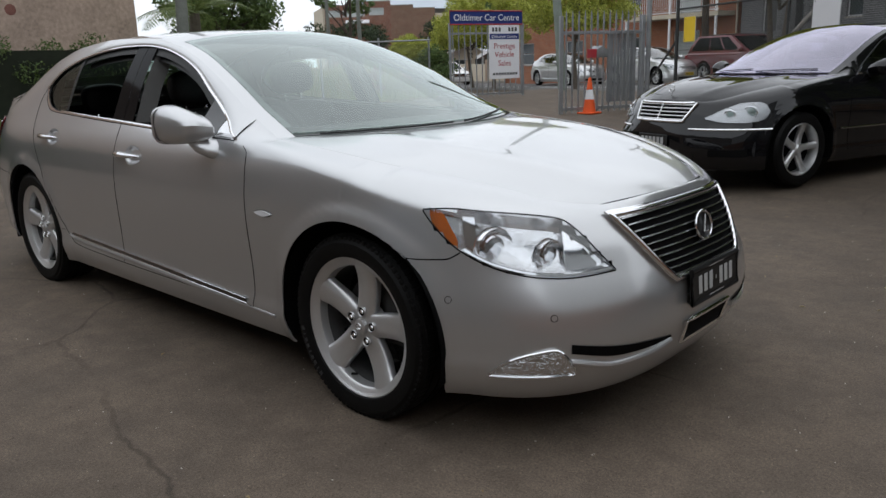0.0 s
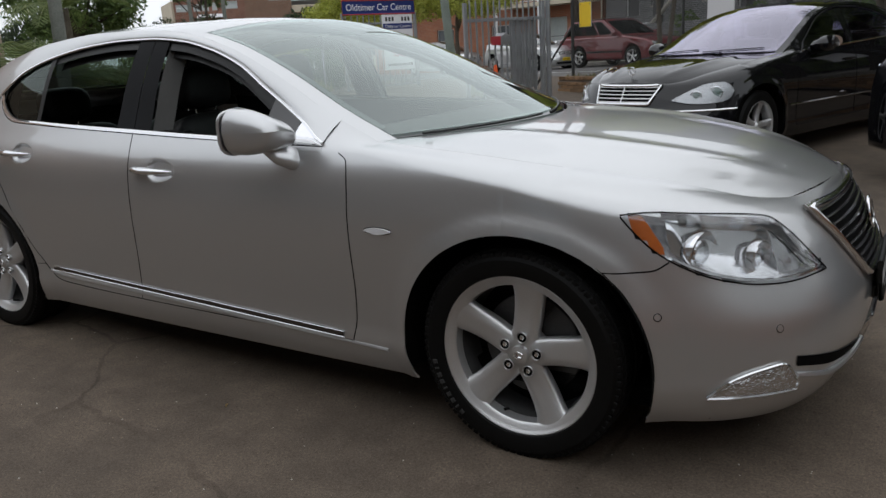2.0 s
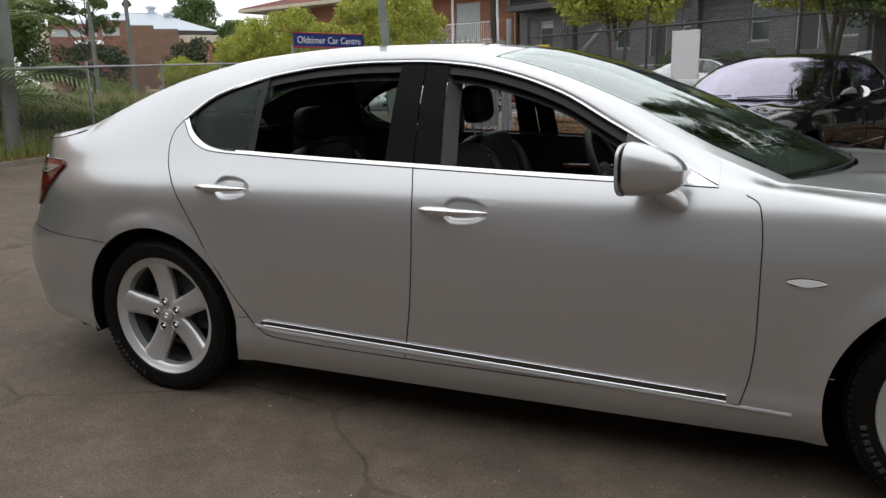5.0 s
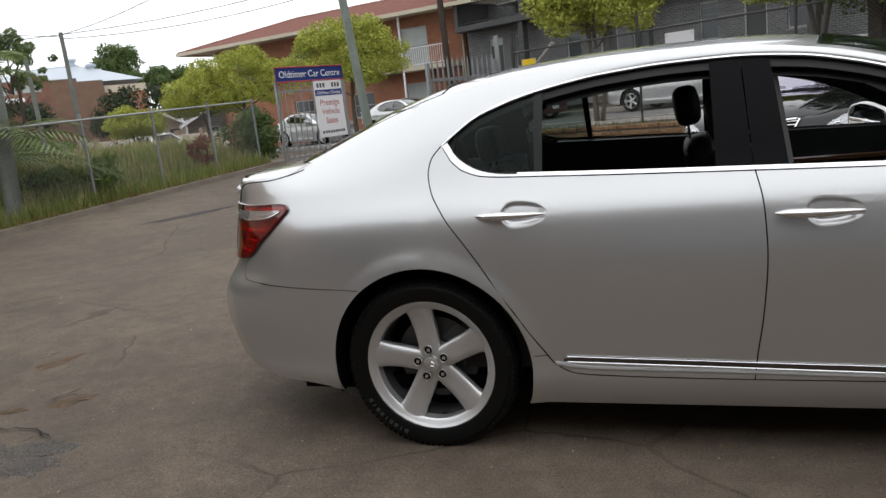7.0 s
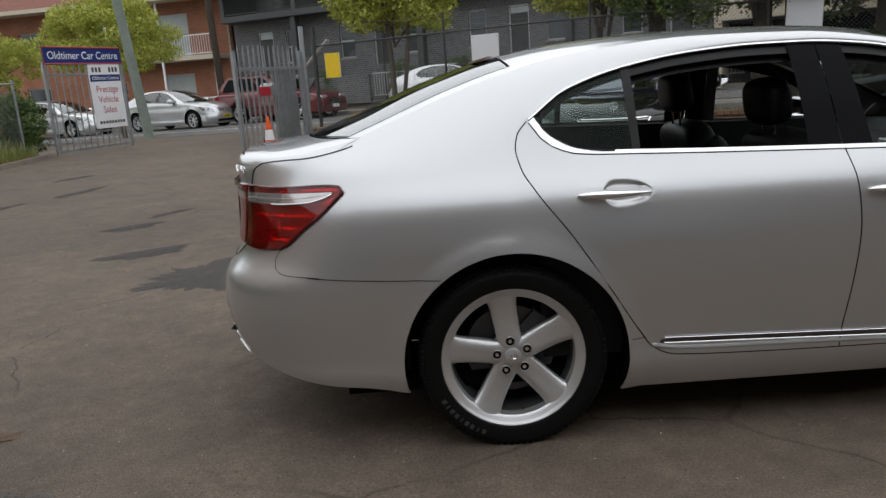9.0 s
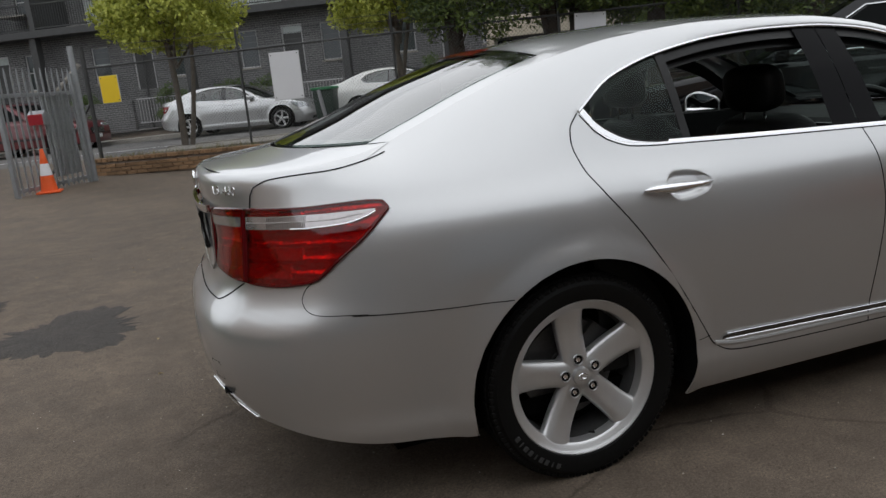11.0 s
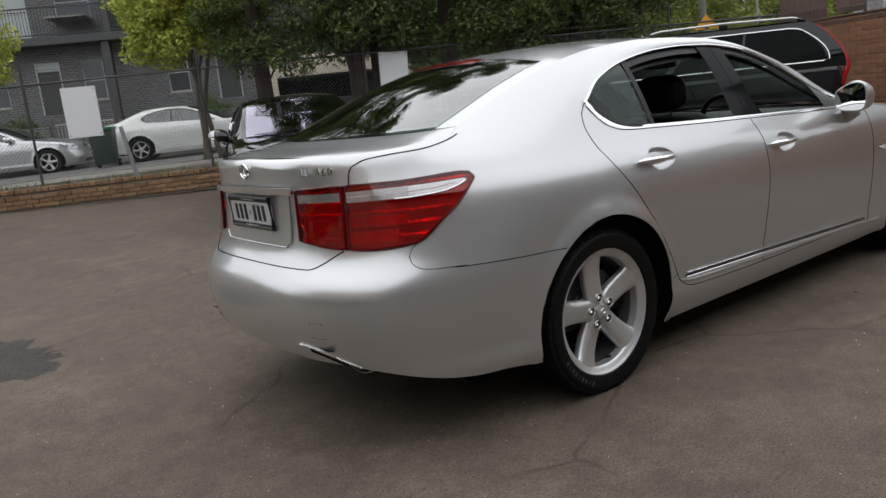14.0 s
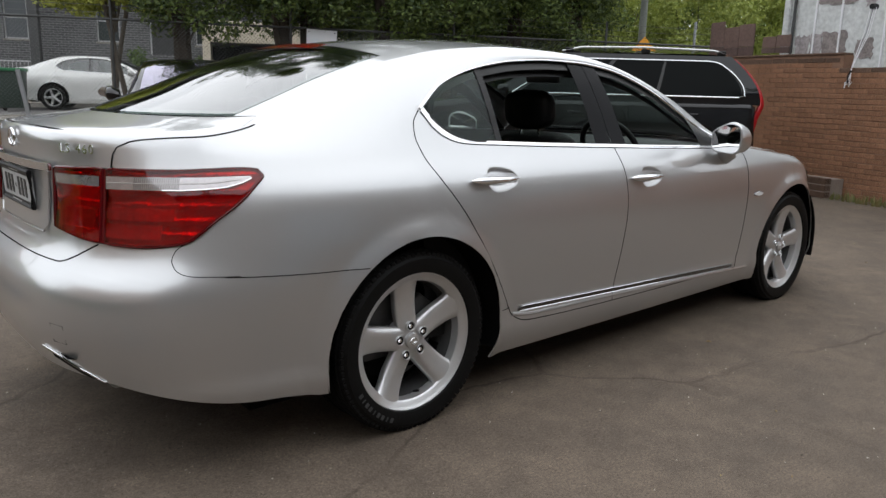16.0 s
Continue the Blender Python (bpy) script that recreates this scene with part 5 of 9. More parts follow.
        put("strip_mid_line", tube([skin.tail(h, 0.953 + 0.010 * step(0.02, 0.12, h), s=s, lift=0.0143) for h in np.linspace(-0.268, 0.11, 24)], 0.0016, 5), ALLOYD, tl2)
        put("strip_edge", tube([skin.tail(h, strip_low(h), s=s, lift=0.0143) for h in np.linspace(-0.10, 0.14, 24)], 0.0026, 6), CHROME, tl2)
        for k in range(22):
            h = -0.185 + k * 0.0062
            for z0, z1 in ((0.936, 0.950), (0.956, 0.969)):
                put("strip_rib", tube([skin.tail(h, z0, s=s, lift=0.0146), skin.tail(h, z1, s=s, lift=0.0146)], 0.0013, 4), ALLOYD, tl2)
        edge = [skin.tail(h, TAIL_TOP(h), s=s, lift=0.004) for h in np.linspace(-0.485, 0.168, 40)] + [skin.tail(h, TAIL_LOW(h), s=s, lift=0.004) for h in np.linspace(0.168, -0.485, 40)]
        put("lamp_edge", tube(edge, 0.0045, 5, True), GAP, tl2)
        # boot lid gap: along the deck, down between the lamps, and along the bumper
        seam = [lid_edge(u, s) for u in np.linspace(0.05, 1.0, 34)]
        seam += [skin.tail(h, z, s=s, lift=0.002) for h, z in zip(np.linspace(-0.262, -0.287, 18), np.linspace(1.035, 0.775, 18))]
        put("panel_gap", tube(seam, 0.0021, 5), GAP, car)
        low = [skin.rear(s * y, 0.700 + 0.085 * step(0.42, 0.62, y), lift=0.0) for y in np.linspace(0, 0.56, 30)]
        put("panel_gap", tube(low, 0.0026, 5), GAP, car)
        # exhaust finisher under the bumper
        pts = [skin.rear(s * y, z, lift=0.004) for y, z in ((0.38, 0.425), (0.46, 0.415), (0.55, 0.385), (0.62, 0.350), (0.675, 0.318))]
        put("exhaust_trim", tube(pts, 0.0034, 8), CHROME, car, "chrome exhaust finisher")
        line = smooth_curve([(0.38, 0.425), (0.46, 0.415), (0.55, 0.385), (0.62, 0.350), (0.675, 0.318)])
        mouth = band(lambda y, z, s=s: skin.rear(s * y, z, lift=0.0025), 0.43, 0.665, lambda y: line(y) - 0.022 * min(1, (0.675 - y) * 8), lambda y: line(y) - 0.002, 16, 3)
        # nothing is cut here: the cavity's shade is a dark sheet
        put("exhaust_shade_band", mouth, GAP, car, "flat dark band standing for the shaded exhaust recess")
        put("exhaust_mouth", moved(lathe([(0.03, 0.0), (0.034, 0.0), (0.034, 0.12), (0.03, 0.12)], 24, "x"), Matrix.Translation((-0.98, s * 0.54, 0.335)) @ Matrix.Diagonal((1, 2.6, 0.9, 1))), ALLOYD, car)
        put("tow_eye_cover", tube([skin.rear(s * 0.50 + dx, 0.49 + dz, lift=0.0) for dx, dz in ((-0.03, -0.03), (0.03, -0.03), (0.03, 0.03), (-0.03, 0.03))], 0.0012, 4, True), GAP, car)
    # grille: dark back, bright bars and surround, round emblem
    gw_top, gw_low = 0.40, 0.24

    def gpt(q, w, lift):
        half = gw_low + (gw_top - gw_low) * w**0.8
        z = 0.525 + (0.762 - 0.525) * w - 0.015 * q * q * w
        return skin.front(half * q, z, lift=lift)
    gr = put("grille", sheet(lambda u, w: gpt(-1 + 2 * u, w, 0.004), 30, 10), GAP, car, "chrome-barred grille with a round emblem")
    for k in range(10):
        w = 0.06 + k * 0.097
        put("grille_bar", tube([gpt(q, w, 0.014) for q in np.linspace(-0.96, 0.96, 36)], 0.0062, 6, flat=0.7), ALLOYG, gr)
    ring = [gpt(q, 1.0, 0.012) for q in np.linspace(-1, 1, 36)] + [gpt(1, w, 0.012) for w in np.linspace(1, 0, 16)][1:] + [gpt(q, 0.0, 0.012) for q in np.linspace(1, -1, 30)][1:] + [gpt(-1, w, 0.012) for w in np.linspace(0, 1, 16)][1:-1]
    put("grille_surround", tube(ring, 0.013, 8, True), CHROME, gr, smooth=60)
    put("grille_header", solid(sheet(lambda u, w: gpt(-1.02 + 2.04 * u, 0.93 + 0.13 * w, 0.014), 34, 3), 0.008), CHROME, gr)
    c = gpt(0, 0.55, 0.030)
    em = Matrix.Translation(c) @ Matrix.Rotation(radians(-12), 4, "Y")
    put("emblem_disc", moved(lathe([(0.0, 0.004), (0.050, 0.0)], 32, "x"), em @ Matrix.Diagonal((1, 1.15, 0.95, 1))), BLACK, gr)
    put("emblem_ring", moved(tube([(0.004, 0.060 * math.cos(a), 0.050 * math.sin(a)) for a in np.linspace(0, 2 * math.pi, 40)[:-1]], 0.0055, 8, True), em), CHROME, gr)
    put("emblem_stroke", moved(tube([(0.008, 0.012, 0.036), (0.008, -0.012, -0.022), (0.008, 0.030, -0.026)], 0.0045, 6), em), CHROME, gr)
    # number plates: black with pale bars
    def plate(m, w, h, ground, mark, label):
        p = put("number_plate", moved(box(-0.006, 0.006, -w / 2, w / 2, -h / 2, h / 2, 0.004), m), ground, car, label)
        for k in range(7):
            y = -w * 0.34 + k * w * 0.113
            wd = 0.027 if k != 3 else 0.008
            ht = 0.27 if k != 3 else 0.06
            put("plate_bar", moved(box(-0.0075, -0.006, y - wd / 2, y + wd / 2, -h * ht, h * ht, 0.001), m), mark, p)
        put("plate_frame", moved(tube([(-0.004, a * w / 2, b * h / 2) for a, b in ((-1, -1), (1, -1), (1, 1), (-1, 1))], 0.009, 6, True), m), BLACK, p)
        for b in (-1, 1):
            put("frame_band", moved(box(-0.0085, -0.004, -w / 2, w / 2, b * h * 0.44 - h * 0.07, b * h * 0.44 + h * 0.07, 0.001), m), BLACK, p)
            put("frame_print", moved(box(-0.0095, -0.0085, -w * 0.16, w * 0.16, b * h * 0.45 - 0.003, b * h * 0.45 + 0.003), m), PLATEL, p)
        return p
    fp = skin.front(0, 0.485, lift=0.012)
    plate(Matrix.Translation((fp[0] + 0.006, 0, 0.485)) @ Matrix.Rotation(math.pi, 4, "Z") @ Matrix.Rotation(radians(4), 4, "Y"), 0.375, 0.118, PLATEW, PLATEL, "dark number plate with pale plain bars in a black frame")
    put("plate_bracket", box(fp[0] - 0.03, fp[0] + 0.002, -0.17, 0.17, 0.42, 0.46, 0.006), BLACK, car)
    # flat black band on the skin for the shaded centre intake
    put("centre_intake", band(skin.front, -0.165, 0.165, flat_curve(0.285), flat_curve(0.358), 12, 3, lift=0.003), GAP, car)
    put("centre_intake_edge", tube([skin.front(y, z, lift=0.006) for y, z in [(a, 0.281) for a in np.linspace(-0.165, 0.165, 10)] + [(a, 0.362) for a in np.linspace(0.175, -0.175, 10)]], 0.009, 6, True), CHROME, car)
    rp = skin.rear(0, 0.892, lift=0.0)
    # recess round the rear plate, with a bright bar above
    put("plate_recess", band(skin.rear, -0.30, 0.30, flat_curve(0.775), flat_curve(0.968), 16, 6, lift=0.003), SILVER, car)
    put("recess_edge", tube([skin.rear(y, z, lift=0.003) for y, z in [(a, 0.770) for a in np.linspace(-0.27, 0.27, 12)] + [(0.30, 0.80), (0.305, 0.965)] + [(-0.305, 0.965), (-0.30, 0.80)]], 0.003, 6, True), SILVER, car)
    plate(Matrix.Translation((rp[0] - 0.012, 0, 0.895)) @ Matrix.Rotation(radians(-3), 4, "Y"), 0.375, 0.118, PLATEL, PLATEW, "pale number plate with plain bars in a black frame")
    put("boot_handle_bar", solid(band(skin.rear, -0.345, 0.345, flat_curve(0.974), flat_curve(0.998), 24, 3, lift=0.012), 0.012), CHROME, car, "chrome boot handle bar")
    c = skin.rear(0.0, 1.058, lift=0.006)
    em = Matrix.Translation(c)
    put("boot_emblem", join(moved(tube([(0, 0.036 * math.cos(a), 0.028 * math.sin(a)) for a in np.linspace(0, 2 * math.pi, 40)[:-1]], 0.005, 8, True), em), moved(tube([(-0.002, -0.008, 0.020), (-0.002, 0.006, -0.012), (-0.002, -0.018, -0.014)], 0.0045, 6), em)), CHROME, car)
    c = skin.rear(-0.455, 1.047, lift=0.006)
    n1 = skin.rear(-0.52, 1.047) - skin.rear(-0.39, 1.047)
    words("LS 460", 0.040, CHROME, Matrix.Translation(c) @ Matrix.Rotation(math.atan2(n1[1], n1[0]), 4, "Z") @ Matrix.Rotation(radians(90), 4, "X"), car, "boot_lettering", 0.0018, 1.3, "chrome model letters")
    # underside and inner shell
    put("floor_pan", box(-0.62, 3.55, -0.78, 0.78, 0.20, 0.26), LINER_SHADE, car)
    put("rear_underside", sheet(lambda u, w: (-1.10 + 0.55 * u, -0.55 + 1.10 * w, 0.42 - 0.14 * u), 4, 4), LINER_SHADE, car)
    put("bulkhead", box(2.42, 2.46, -0.74, 0.74, 0.25, 0.96), LINER_SHADE, car)
    put("boot_wall", box(-0.42, -0.38, -0.74, 0.74, 0.25, 1.05), LEATHER, car)
    for s in (-1, 1):
        put("rear_side_trim", sheet(lambda u, w, s=s: (-0.52 + 0.66 * u, s * (0.745 - 0.13 * w), 1.00 + (rail_x(-0.50 + 0.60 * u)[2] - 1.025) * w), 10, 6), LEATHER, car)
        put("rear_pillar_trim", upper(8, 11, s * 0.885, s * 0.99, 20, 3, -0.012), LEATHER, car)
    put("headliner", upper(3.9, 8.3, -0.93, 0.93, 24, 20, -0.03), TRIMG, car)
    for s in (-1, 1):
        put("door_card", sheet(lambda u, w, s=s: (0.12 + 2.2 * u, s * (0.80 - 0.04 * w), 0.30 + (BELT(0.3 + 1.9 * u) - 0.305) * w), 24, 6), LEATHER, car)
        put("armrest", box(1.35, 2.0, s * 0.74 - 0.05, s * 0.74 + 0.05, 0.72, 0.78, 0.02, 2), LEATHER, car)
        put("wood_strip", box(1.35, 2.05, s * 0.755 - 0.012, s * 0.755 + 0.012, 0.83, 0.86, 0.006), WOODD, car)
        put("inner_sill_trim", sheet(lambda u, w, s=s: (0.3 + 1.95 * u, s * (side_y(0.3 + 1.95 * u, BELT(0.3 + 1.95 * u)) - 0.004 - 0.05 * w), BELT(0.3 + 1.95 * u) - 0.004 - 0.01 * w), 24, 2), BLACK, car)
    dash = prism([(2.46, 0.97), (2.10, 0.985), (1.98, 0.95), (1.93, 0.86), (2.02, 0.72), (2.46, 0.60)], "y", -0.74, 0.74, 0.02)
    put("dashboard", dash, LEATHER, car, "black dashboard")
    put("centre_console", box(1.05, 2.02, -0.11, 0.11, 0.35, 0.74, 0.03, 2), LEATHER, car)
    put("centre_screen", box(1.945, 1.955, -0.11, 0.11, 0.83, 0.93, 0.004), GLOSSB, car)
    for y in (-0.145, 0.145):
        put("air_vent", box(1.93, 1.95, y - 0.035, y + 0.035, 0.84, 0.92, 0.006), ALLOY, car)
    sw = Matrix.Translation((1.83, -0.37, 0.945)) @ Matrix.Rotation(radians(62), 4, "Y")
    put("steering_wheel", moved(tube([(0.185 * math.cos(a), 0.185 * math.sin(a), 0) for a in np.linspace(0, 2 * math.pi, 48)[:-1]], 0.016, 10, True), sw), LEATHER, car, "black leather steering wheel")
    put("steering_hub", moved(join(box(-0.06, 0.06, -0.07, 0.07, -0.05, 0.0, 0.02, 2), box(-0.02, 0.02, -0.175, 0.175, -0.02, 0.0, 0.006), box(0.0, 0.175, -0.02, 0.02, -0.02, 0.0, 0.006)), sw), LEATHER, car)
    put("interior_mirror", box(1.64, 1.67, -0.12, 0.12, 1.30, 1.36, 0.012, 2), BLACK, car)
    wheel(car, 0.0, -0.785, -1, -8, 172, lettered=205)
    wheel(car, 0.0, 0.785, 1, 20, 150)
    wheel(car, WB + 0.018, -0.790, -1, 9, 196, lettered=222)
    wheel(car, WB + 0.018, 0.790, 1, 30, 150)
    for nm, lab, x, y in (("front_seat", "black leather front seat with headrest", 1.34, -0.38), ("front_seat", "black leather front seat with headrest", 1.21, 0.37)):
        st = seat(nm, lab, x, y, up=0.0 if y < 0 else 0.03)
        tagged(st, group="seats of the saloon")
    for y in (-0.38, 0.38):
        st = seat("rear_seat", "black leather rear seat with headrest", 0.20, y, 0.56, True)
        tagged(st, group="seats of the saloon")
    return car


def mirror_point(u, w, s):
    """The mirror housing: upright and flat behind, wedge-shaped ahead, lower towards the door."""
    o = (1 - (1 - min(1.0, u / 0.34)) ** 2.6) ** 0.5 if u < 0.34 else 1.0
    t = step(0.40, 1.0, u)
    close = (1 - max(0.0, (u - 0.90) / 0.10) ** 2) ** 0.5 if u > 0.90 else 1.0
    h, ln = 0.081 * o * (1 - 0.26 * t) * (0.05 + 0.95 * close), 0.160 * o * (1 - 0.10 * t) * (0.2 + 0.8 * close)
    a = 2 * math.pi * w
    c, d = math.cos(a), math.sin(a)
    f = max(0.0, c) ** 0.75
    z = 1.043 - 0.014 * t + h * math.copysign(abs(d) ** 0.62, d)
    if d > 0:
        z -= 0.030 * f * o
    x = 1.988 + 0.045 * u + ln * f + 0.010 * min(0.0, c) * o
    return (x, s * (1.062 - 0.178 * u), z)


mirror_mat = mat("mirror_silver", (0.9, 0.9, 0.9), 0.01, 1.0, var=0.0)
saloon()


# ---------------------------------------------------------------- the other parked vehicles
def lite_wheel(parent, cx, cy, s, r=0.33, rim=0.225, spin=10, spokes=7, hubz=None):
    hub = new("wheel")
    hub.parent = parent
    hub.matrix_basis = Matrix.Translation((cx, cy, r if hubz is None else hubz)) @ (Matrix.Rotation(math.pi, 4, "Z") if s > 0 else Matrix())
    w = 0.105
    put("tyre", lathe([(rim - 0.01, -w * 0.7), (rim + 0.005, -w * 0.95), (rim + 0.04, -w * 1.02), (r - 0.02, -w * 0.95), (r, -w * 0.72), (r, w * 0.72), (r - 0.02, w), (rim, w)], 40), RUBBER, hub)
    put("rim", lathe([(rim - 0.012, -0.06), (rim + 0.004, -0.092), (rim - 0.008, -0.096), (rim - 0.022, -0.06), (rim - 0.03, 0.05), (0.0, 0.05)], 40), ALLOY, hub)
    # black disc painted in for the shade between the spokes
    put("rim_shade_disc", lathe([(0.0, 0.0), (rim - 0.02, 0.0)], 24), LINER_SHADE, hub)
    wd = (0.30, 0.27, 0.26, 0.27, 0.29, 0.32)
    sp = spoke_mesh(rim, 0.03, tuple(x * 0.55 / spokes for x in wd), -0.070, -0.088)
    for k in range(spokes):
        put("spoke", moved(sp, Matrix.Rotation(radians(spin + k * 360 / spokes), 4, "Y")), ALLOY, hub)
    put("hub_cap", lathe([(0.0, -0.085), (0.03, -0.083), (0.045, -0.07), (0.05, -0.03)], 20), ALLOY, hub)
    return hub


LITE = {}


def lite_parts():
    if not LITE:
        sh = build_shell(False)
        LITE["skin"] = Skin(join(sh, hood_sheet()))
        LITE["body"] = sh
    return LITE


def lite_saloon(name, label, paint, m, scale=(1, 1, 1), glass=None, front="plain", spokes=7, coupe=False, group="parked cars"):
    """A parked saloon on the same kind of lofted body, with its own face, lamps and wheels."""
    car = thing(name, label, "car", m @ Matrix.Diagonal((*scale, 1)), group)
    L = lite_parts()
    skin = L["skin"]
    gl = glass or GLASSD
    put("body", L["body"], paint, car, smooth=40)
    put("bonnet", hood_sheet(), paint, car, smooth=60)
    put("boot_lid", sheet(lambda u, w: lid_point(DECK_EDGE, DECK_MID, u, -1 + 2 * w, 5.0), 10, 40), paint, car, smooth=60)
    put("roof", upper(4, 8, -1, 1, 20, 24), paint, car, smooth=60)
    put("windscreen", upper(0.12, 3.96, -0.925, 0.925, 20, 20, 0.002), gl, car)
    put("windscreen_border", join(upper(0.10, 0.40, -0.925, 0.925, 3, 24, -0.004), upper(0.4, 3.9, -0.925, -0.89, 16, 2, -0.004), upper(0.4, 3.9, 0.89, 0.925, 16, 2, -0.004)), GLOSSB, car)
    put("rear_window", upper(8.05, 10.93, -0.90, 0.90, 16, 20, 0.002), gl, car)
    put("dashboard", prism([(2.46, 0.955), (2.10, 0.965), (1.98, 0.93), (2.0, 0.70), (2.46, 0.60)], "y", -0.74, 0.74, 0.02), LEATHER, car)
    put("floor_pan", box(-0.6, 3.5, -0.76, 0.76, 0.21, 0.27), LINER_SHADE, car)
    put("bulkhead", box(2.42, 2.46, -0.74, 0.74, 0.25, 0.94), LINER_SHADE, car)
    put("boot_wall", box(-0.42, -0.38, -0.74, 0.74, 0.25, 1.04), LEATHER, car)
    for y in (-0.37, 0.37):
        for x in (1.15, 0.2):
            put("seat", join(moved(box(-0.07, 0.07, -0.25, 0.25, 0.0, 0.62, 0.05, 2), Matrix.Translation((x, y, 0.5)) @ Matrix.Rotation(radians(-16), 4, "Y")), box(x - 0.05, x + 0.45, y - 0.25, y + 0.25, 0.4, 0.56, 0.04, 2)), LEATHER, car)
            put("headrest", box(x - 0.25, x - 0.14, y - 0.13, y + 0.13, 1.12, 1.31, 0.04, 2), LEATHER, car)
    put("interior_mirror", box(1.70, 1.73, -0.12, 0.12, 1.28, 1.34, 0.012, 2), BLACK, car)
    for k in (-1, 1):
        pts = [upper_point(0.16 + 0.18 * i / 6, (k * 0.32 - 0.28 + 0.56 * i / 6) / 0.765) for i in range(7)]
        put("wiper", tube([(p[0], p[1], p[2] + 0.012) for p in pts], 0.005, 5), BLACK, car)
    for s in (-1, 1):
        put("windscreen_pillar", upper(0, 4, s * 0.925, s, 20, 3), paint, car, smooth=60)
        put("rear_pillar", upper(8, 11, s * 0.90, s, 14, 3), paint, car, smooth=60)
        put("roof_rail", side_strip(s), paint, car, smooth=60)

        def win(x0, x1, s=s):
            def fn(u, w):
                x = x0 + (x1 - x0) * u
                z = BELT(x) + (DLO_TOP(x) - BELT(x)) * w
                return (x, s * (side_y(x, z) - 0.006), z)
            return sheet(fn, 14, 6)
        for x0, x1 in ((0.13, 1.12), (1.26, 2.2)) if not coupe else ((0.15, 0.95), (0.99, 2.2)):
            put("side_window", win(x0, x1), gl, car)
        put("door_pillar", win(1.12, 1.26) if not coupe else win(0.95, 0.99), GLOSSB, car)
        xs = np.linspace(0.107, 2.25, 40)
        put("window_trim", tube([(x, s * (side_y(x, DLO_TOP(x)) + 0.003), DLO_TOP(x)) for x in xs], 0.006, 5), BLACK, car)
        put("waist_trim", tube([(x, s * (side_y(x, BELT(x)) + 0.003), BELT(x)) for x in xs], 0.008, 5), CHROME, car)
        gaps = [[(2.35, 0.95), (2.385, 0.80), (2.385, 0.55), (2.35, 0.295)], [(0.10, 1.17), (0.085, 1.04), (0.22, 0.78), (0.44, 0.42), (0.58, 0.318), (1.18, 0.301), (2.35, 0.294)]]
        if not coupe:
            gaps.append([(1.205, 1.015), (1.23, 0.75), (1.19, 0.38), (1.18, 0.30)])
        for g in gaps:
            put("panel_gap", tube(line_on(skin.side, g, 30, s=s, lift=0.0), 0.0035, 4), GAP, car)
        for cx, rx, rz in ARCHES:
            lin = sheet(lambda u, w, cx=cx, rx=rx, rz=rz, s=s: (cx + (rx + 0.004) * math.cos(radians(-15 + 210 * u)), s * (0.905 - 0.38 * w), 0.335 + (rz + 0.004) * math.sin(radians(-15 + 210 * u))), 30, 2)
            disc = sheet(lambda u, w, cx=cx, rx=rx, rz=rz, s=s: (cx + (rx + 0.004) * w * math.cos(radians(-15 + 210 * u)), s * 0.53, 0.335 + (rz + 0.004) * w * math.sin(radians(-15 + 210 * u))), 30, 2)
            put("arch_liner", join(lin, disc), LINER_SHADE, car)
        for hx, hz in ((0.378, 0.90), (1.385, 0.871)) if not coupe else ((1.1, 0.87),):
            pts = [Vector(skin.side(hx + d, hz, s=s)) + Vector((0, s * (0.028 - 1.2 * d * d), 0)) for d in np.linspace(-0.11, 0.11, 9)]
            put("door_handle", tube(pts, 0.011, 6), paint, car)
        mir = put("mirror_housing", sheet(lambda u, w, s=s: mirror_point(u, w, s), 12, 20), paint, car, smooth=70)
        put("mirror_foot", tube([(2.07, s * 0.84, 0.97), (2.10, s * 0.97, 1.0)], 0.04, 8), BLACK, mir)
        put("mirror_glass", moved(lathe([(0.0, 0.0), (1.0, 0.0)], 24, "x"), Matrix.Translation((2.002, s * 1.035, 1.055)) @ Matrix.Diagonal((-1, 0.092, 0.060, 1))), mirror_mat, mir)
        if front == "oval":
            top = smooth_curve([(1.78, 0.70), (1.81, 0.748), (1.86, 0.772), (1.98, 0.768), (2.12, 0.728), (2.22, 0.682), (2.31, 0.640)])
            low = smooth_curve([(1.78, 0.69), (1.81, 0.640), (1.88, 0.612), (2.0, 0.600), (2.15, 0.602), (2.31, 0.630)])
            lo, hi = 1.78, 2.31
        else:
            top, low, lo, hi = HEAD_TOP, HEAD_LOW, 1.76, 2.33
        lamp = put("head_lamp", solid(band(skin.nose, lo, hi, low, top, 24, 8, s=s, lift=0.006), 0.006), REFLG, car, "clear head lamp")
        for h, r in ((lo + 0.16, 0.055), (lo + 0.33, 0.045)):
            c = skin.nose(h, (low(h) + top(h)) / 2, s=s, lift=0.008)
            put("lamp_ring", moved(tube([(0, r * math.cos(a), r * math.sin(a)) for a in np.linspace(0, 2 * math.pi, 24)[:-1]], 0.006, 5, True), Matrix.Translation(c) @ Matrix.Rotation(s * 0.6, 4, "Z")), CHROME, lamp)
            put("lamp_lens", moved(lathe([(r * 0.8, 0.0), (r * 0.5, 0.012), (0, 0.016)], 20, "x"), Matrix.Translation(c) @ Matrix.Rotation(s * 0.6, 4, "Z")), GLASSD, lamp)
        cov = put("lamp_cover", band(skin.nose, lo, hi, low, top, 20, 6, s=s, lift=0.024), LENS, lamp)
        cov.visible_shadow = False
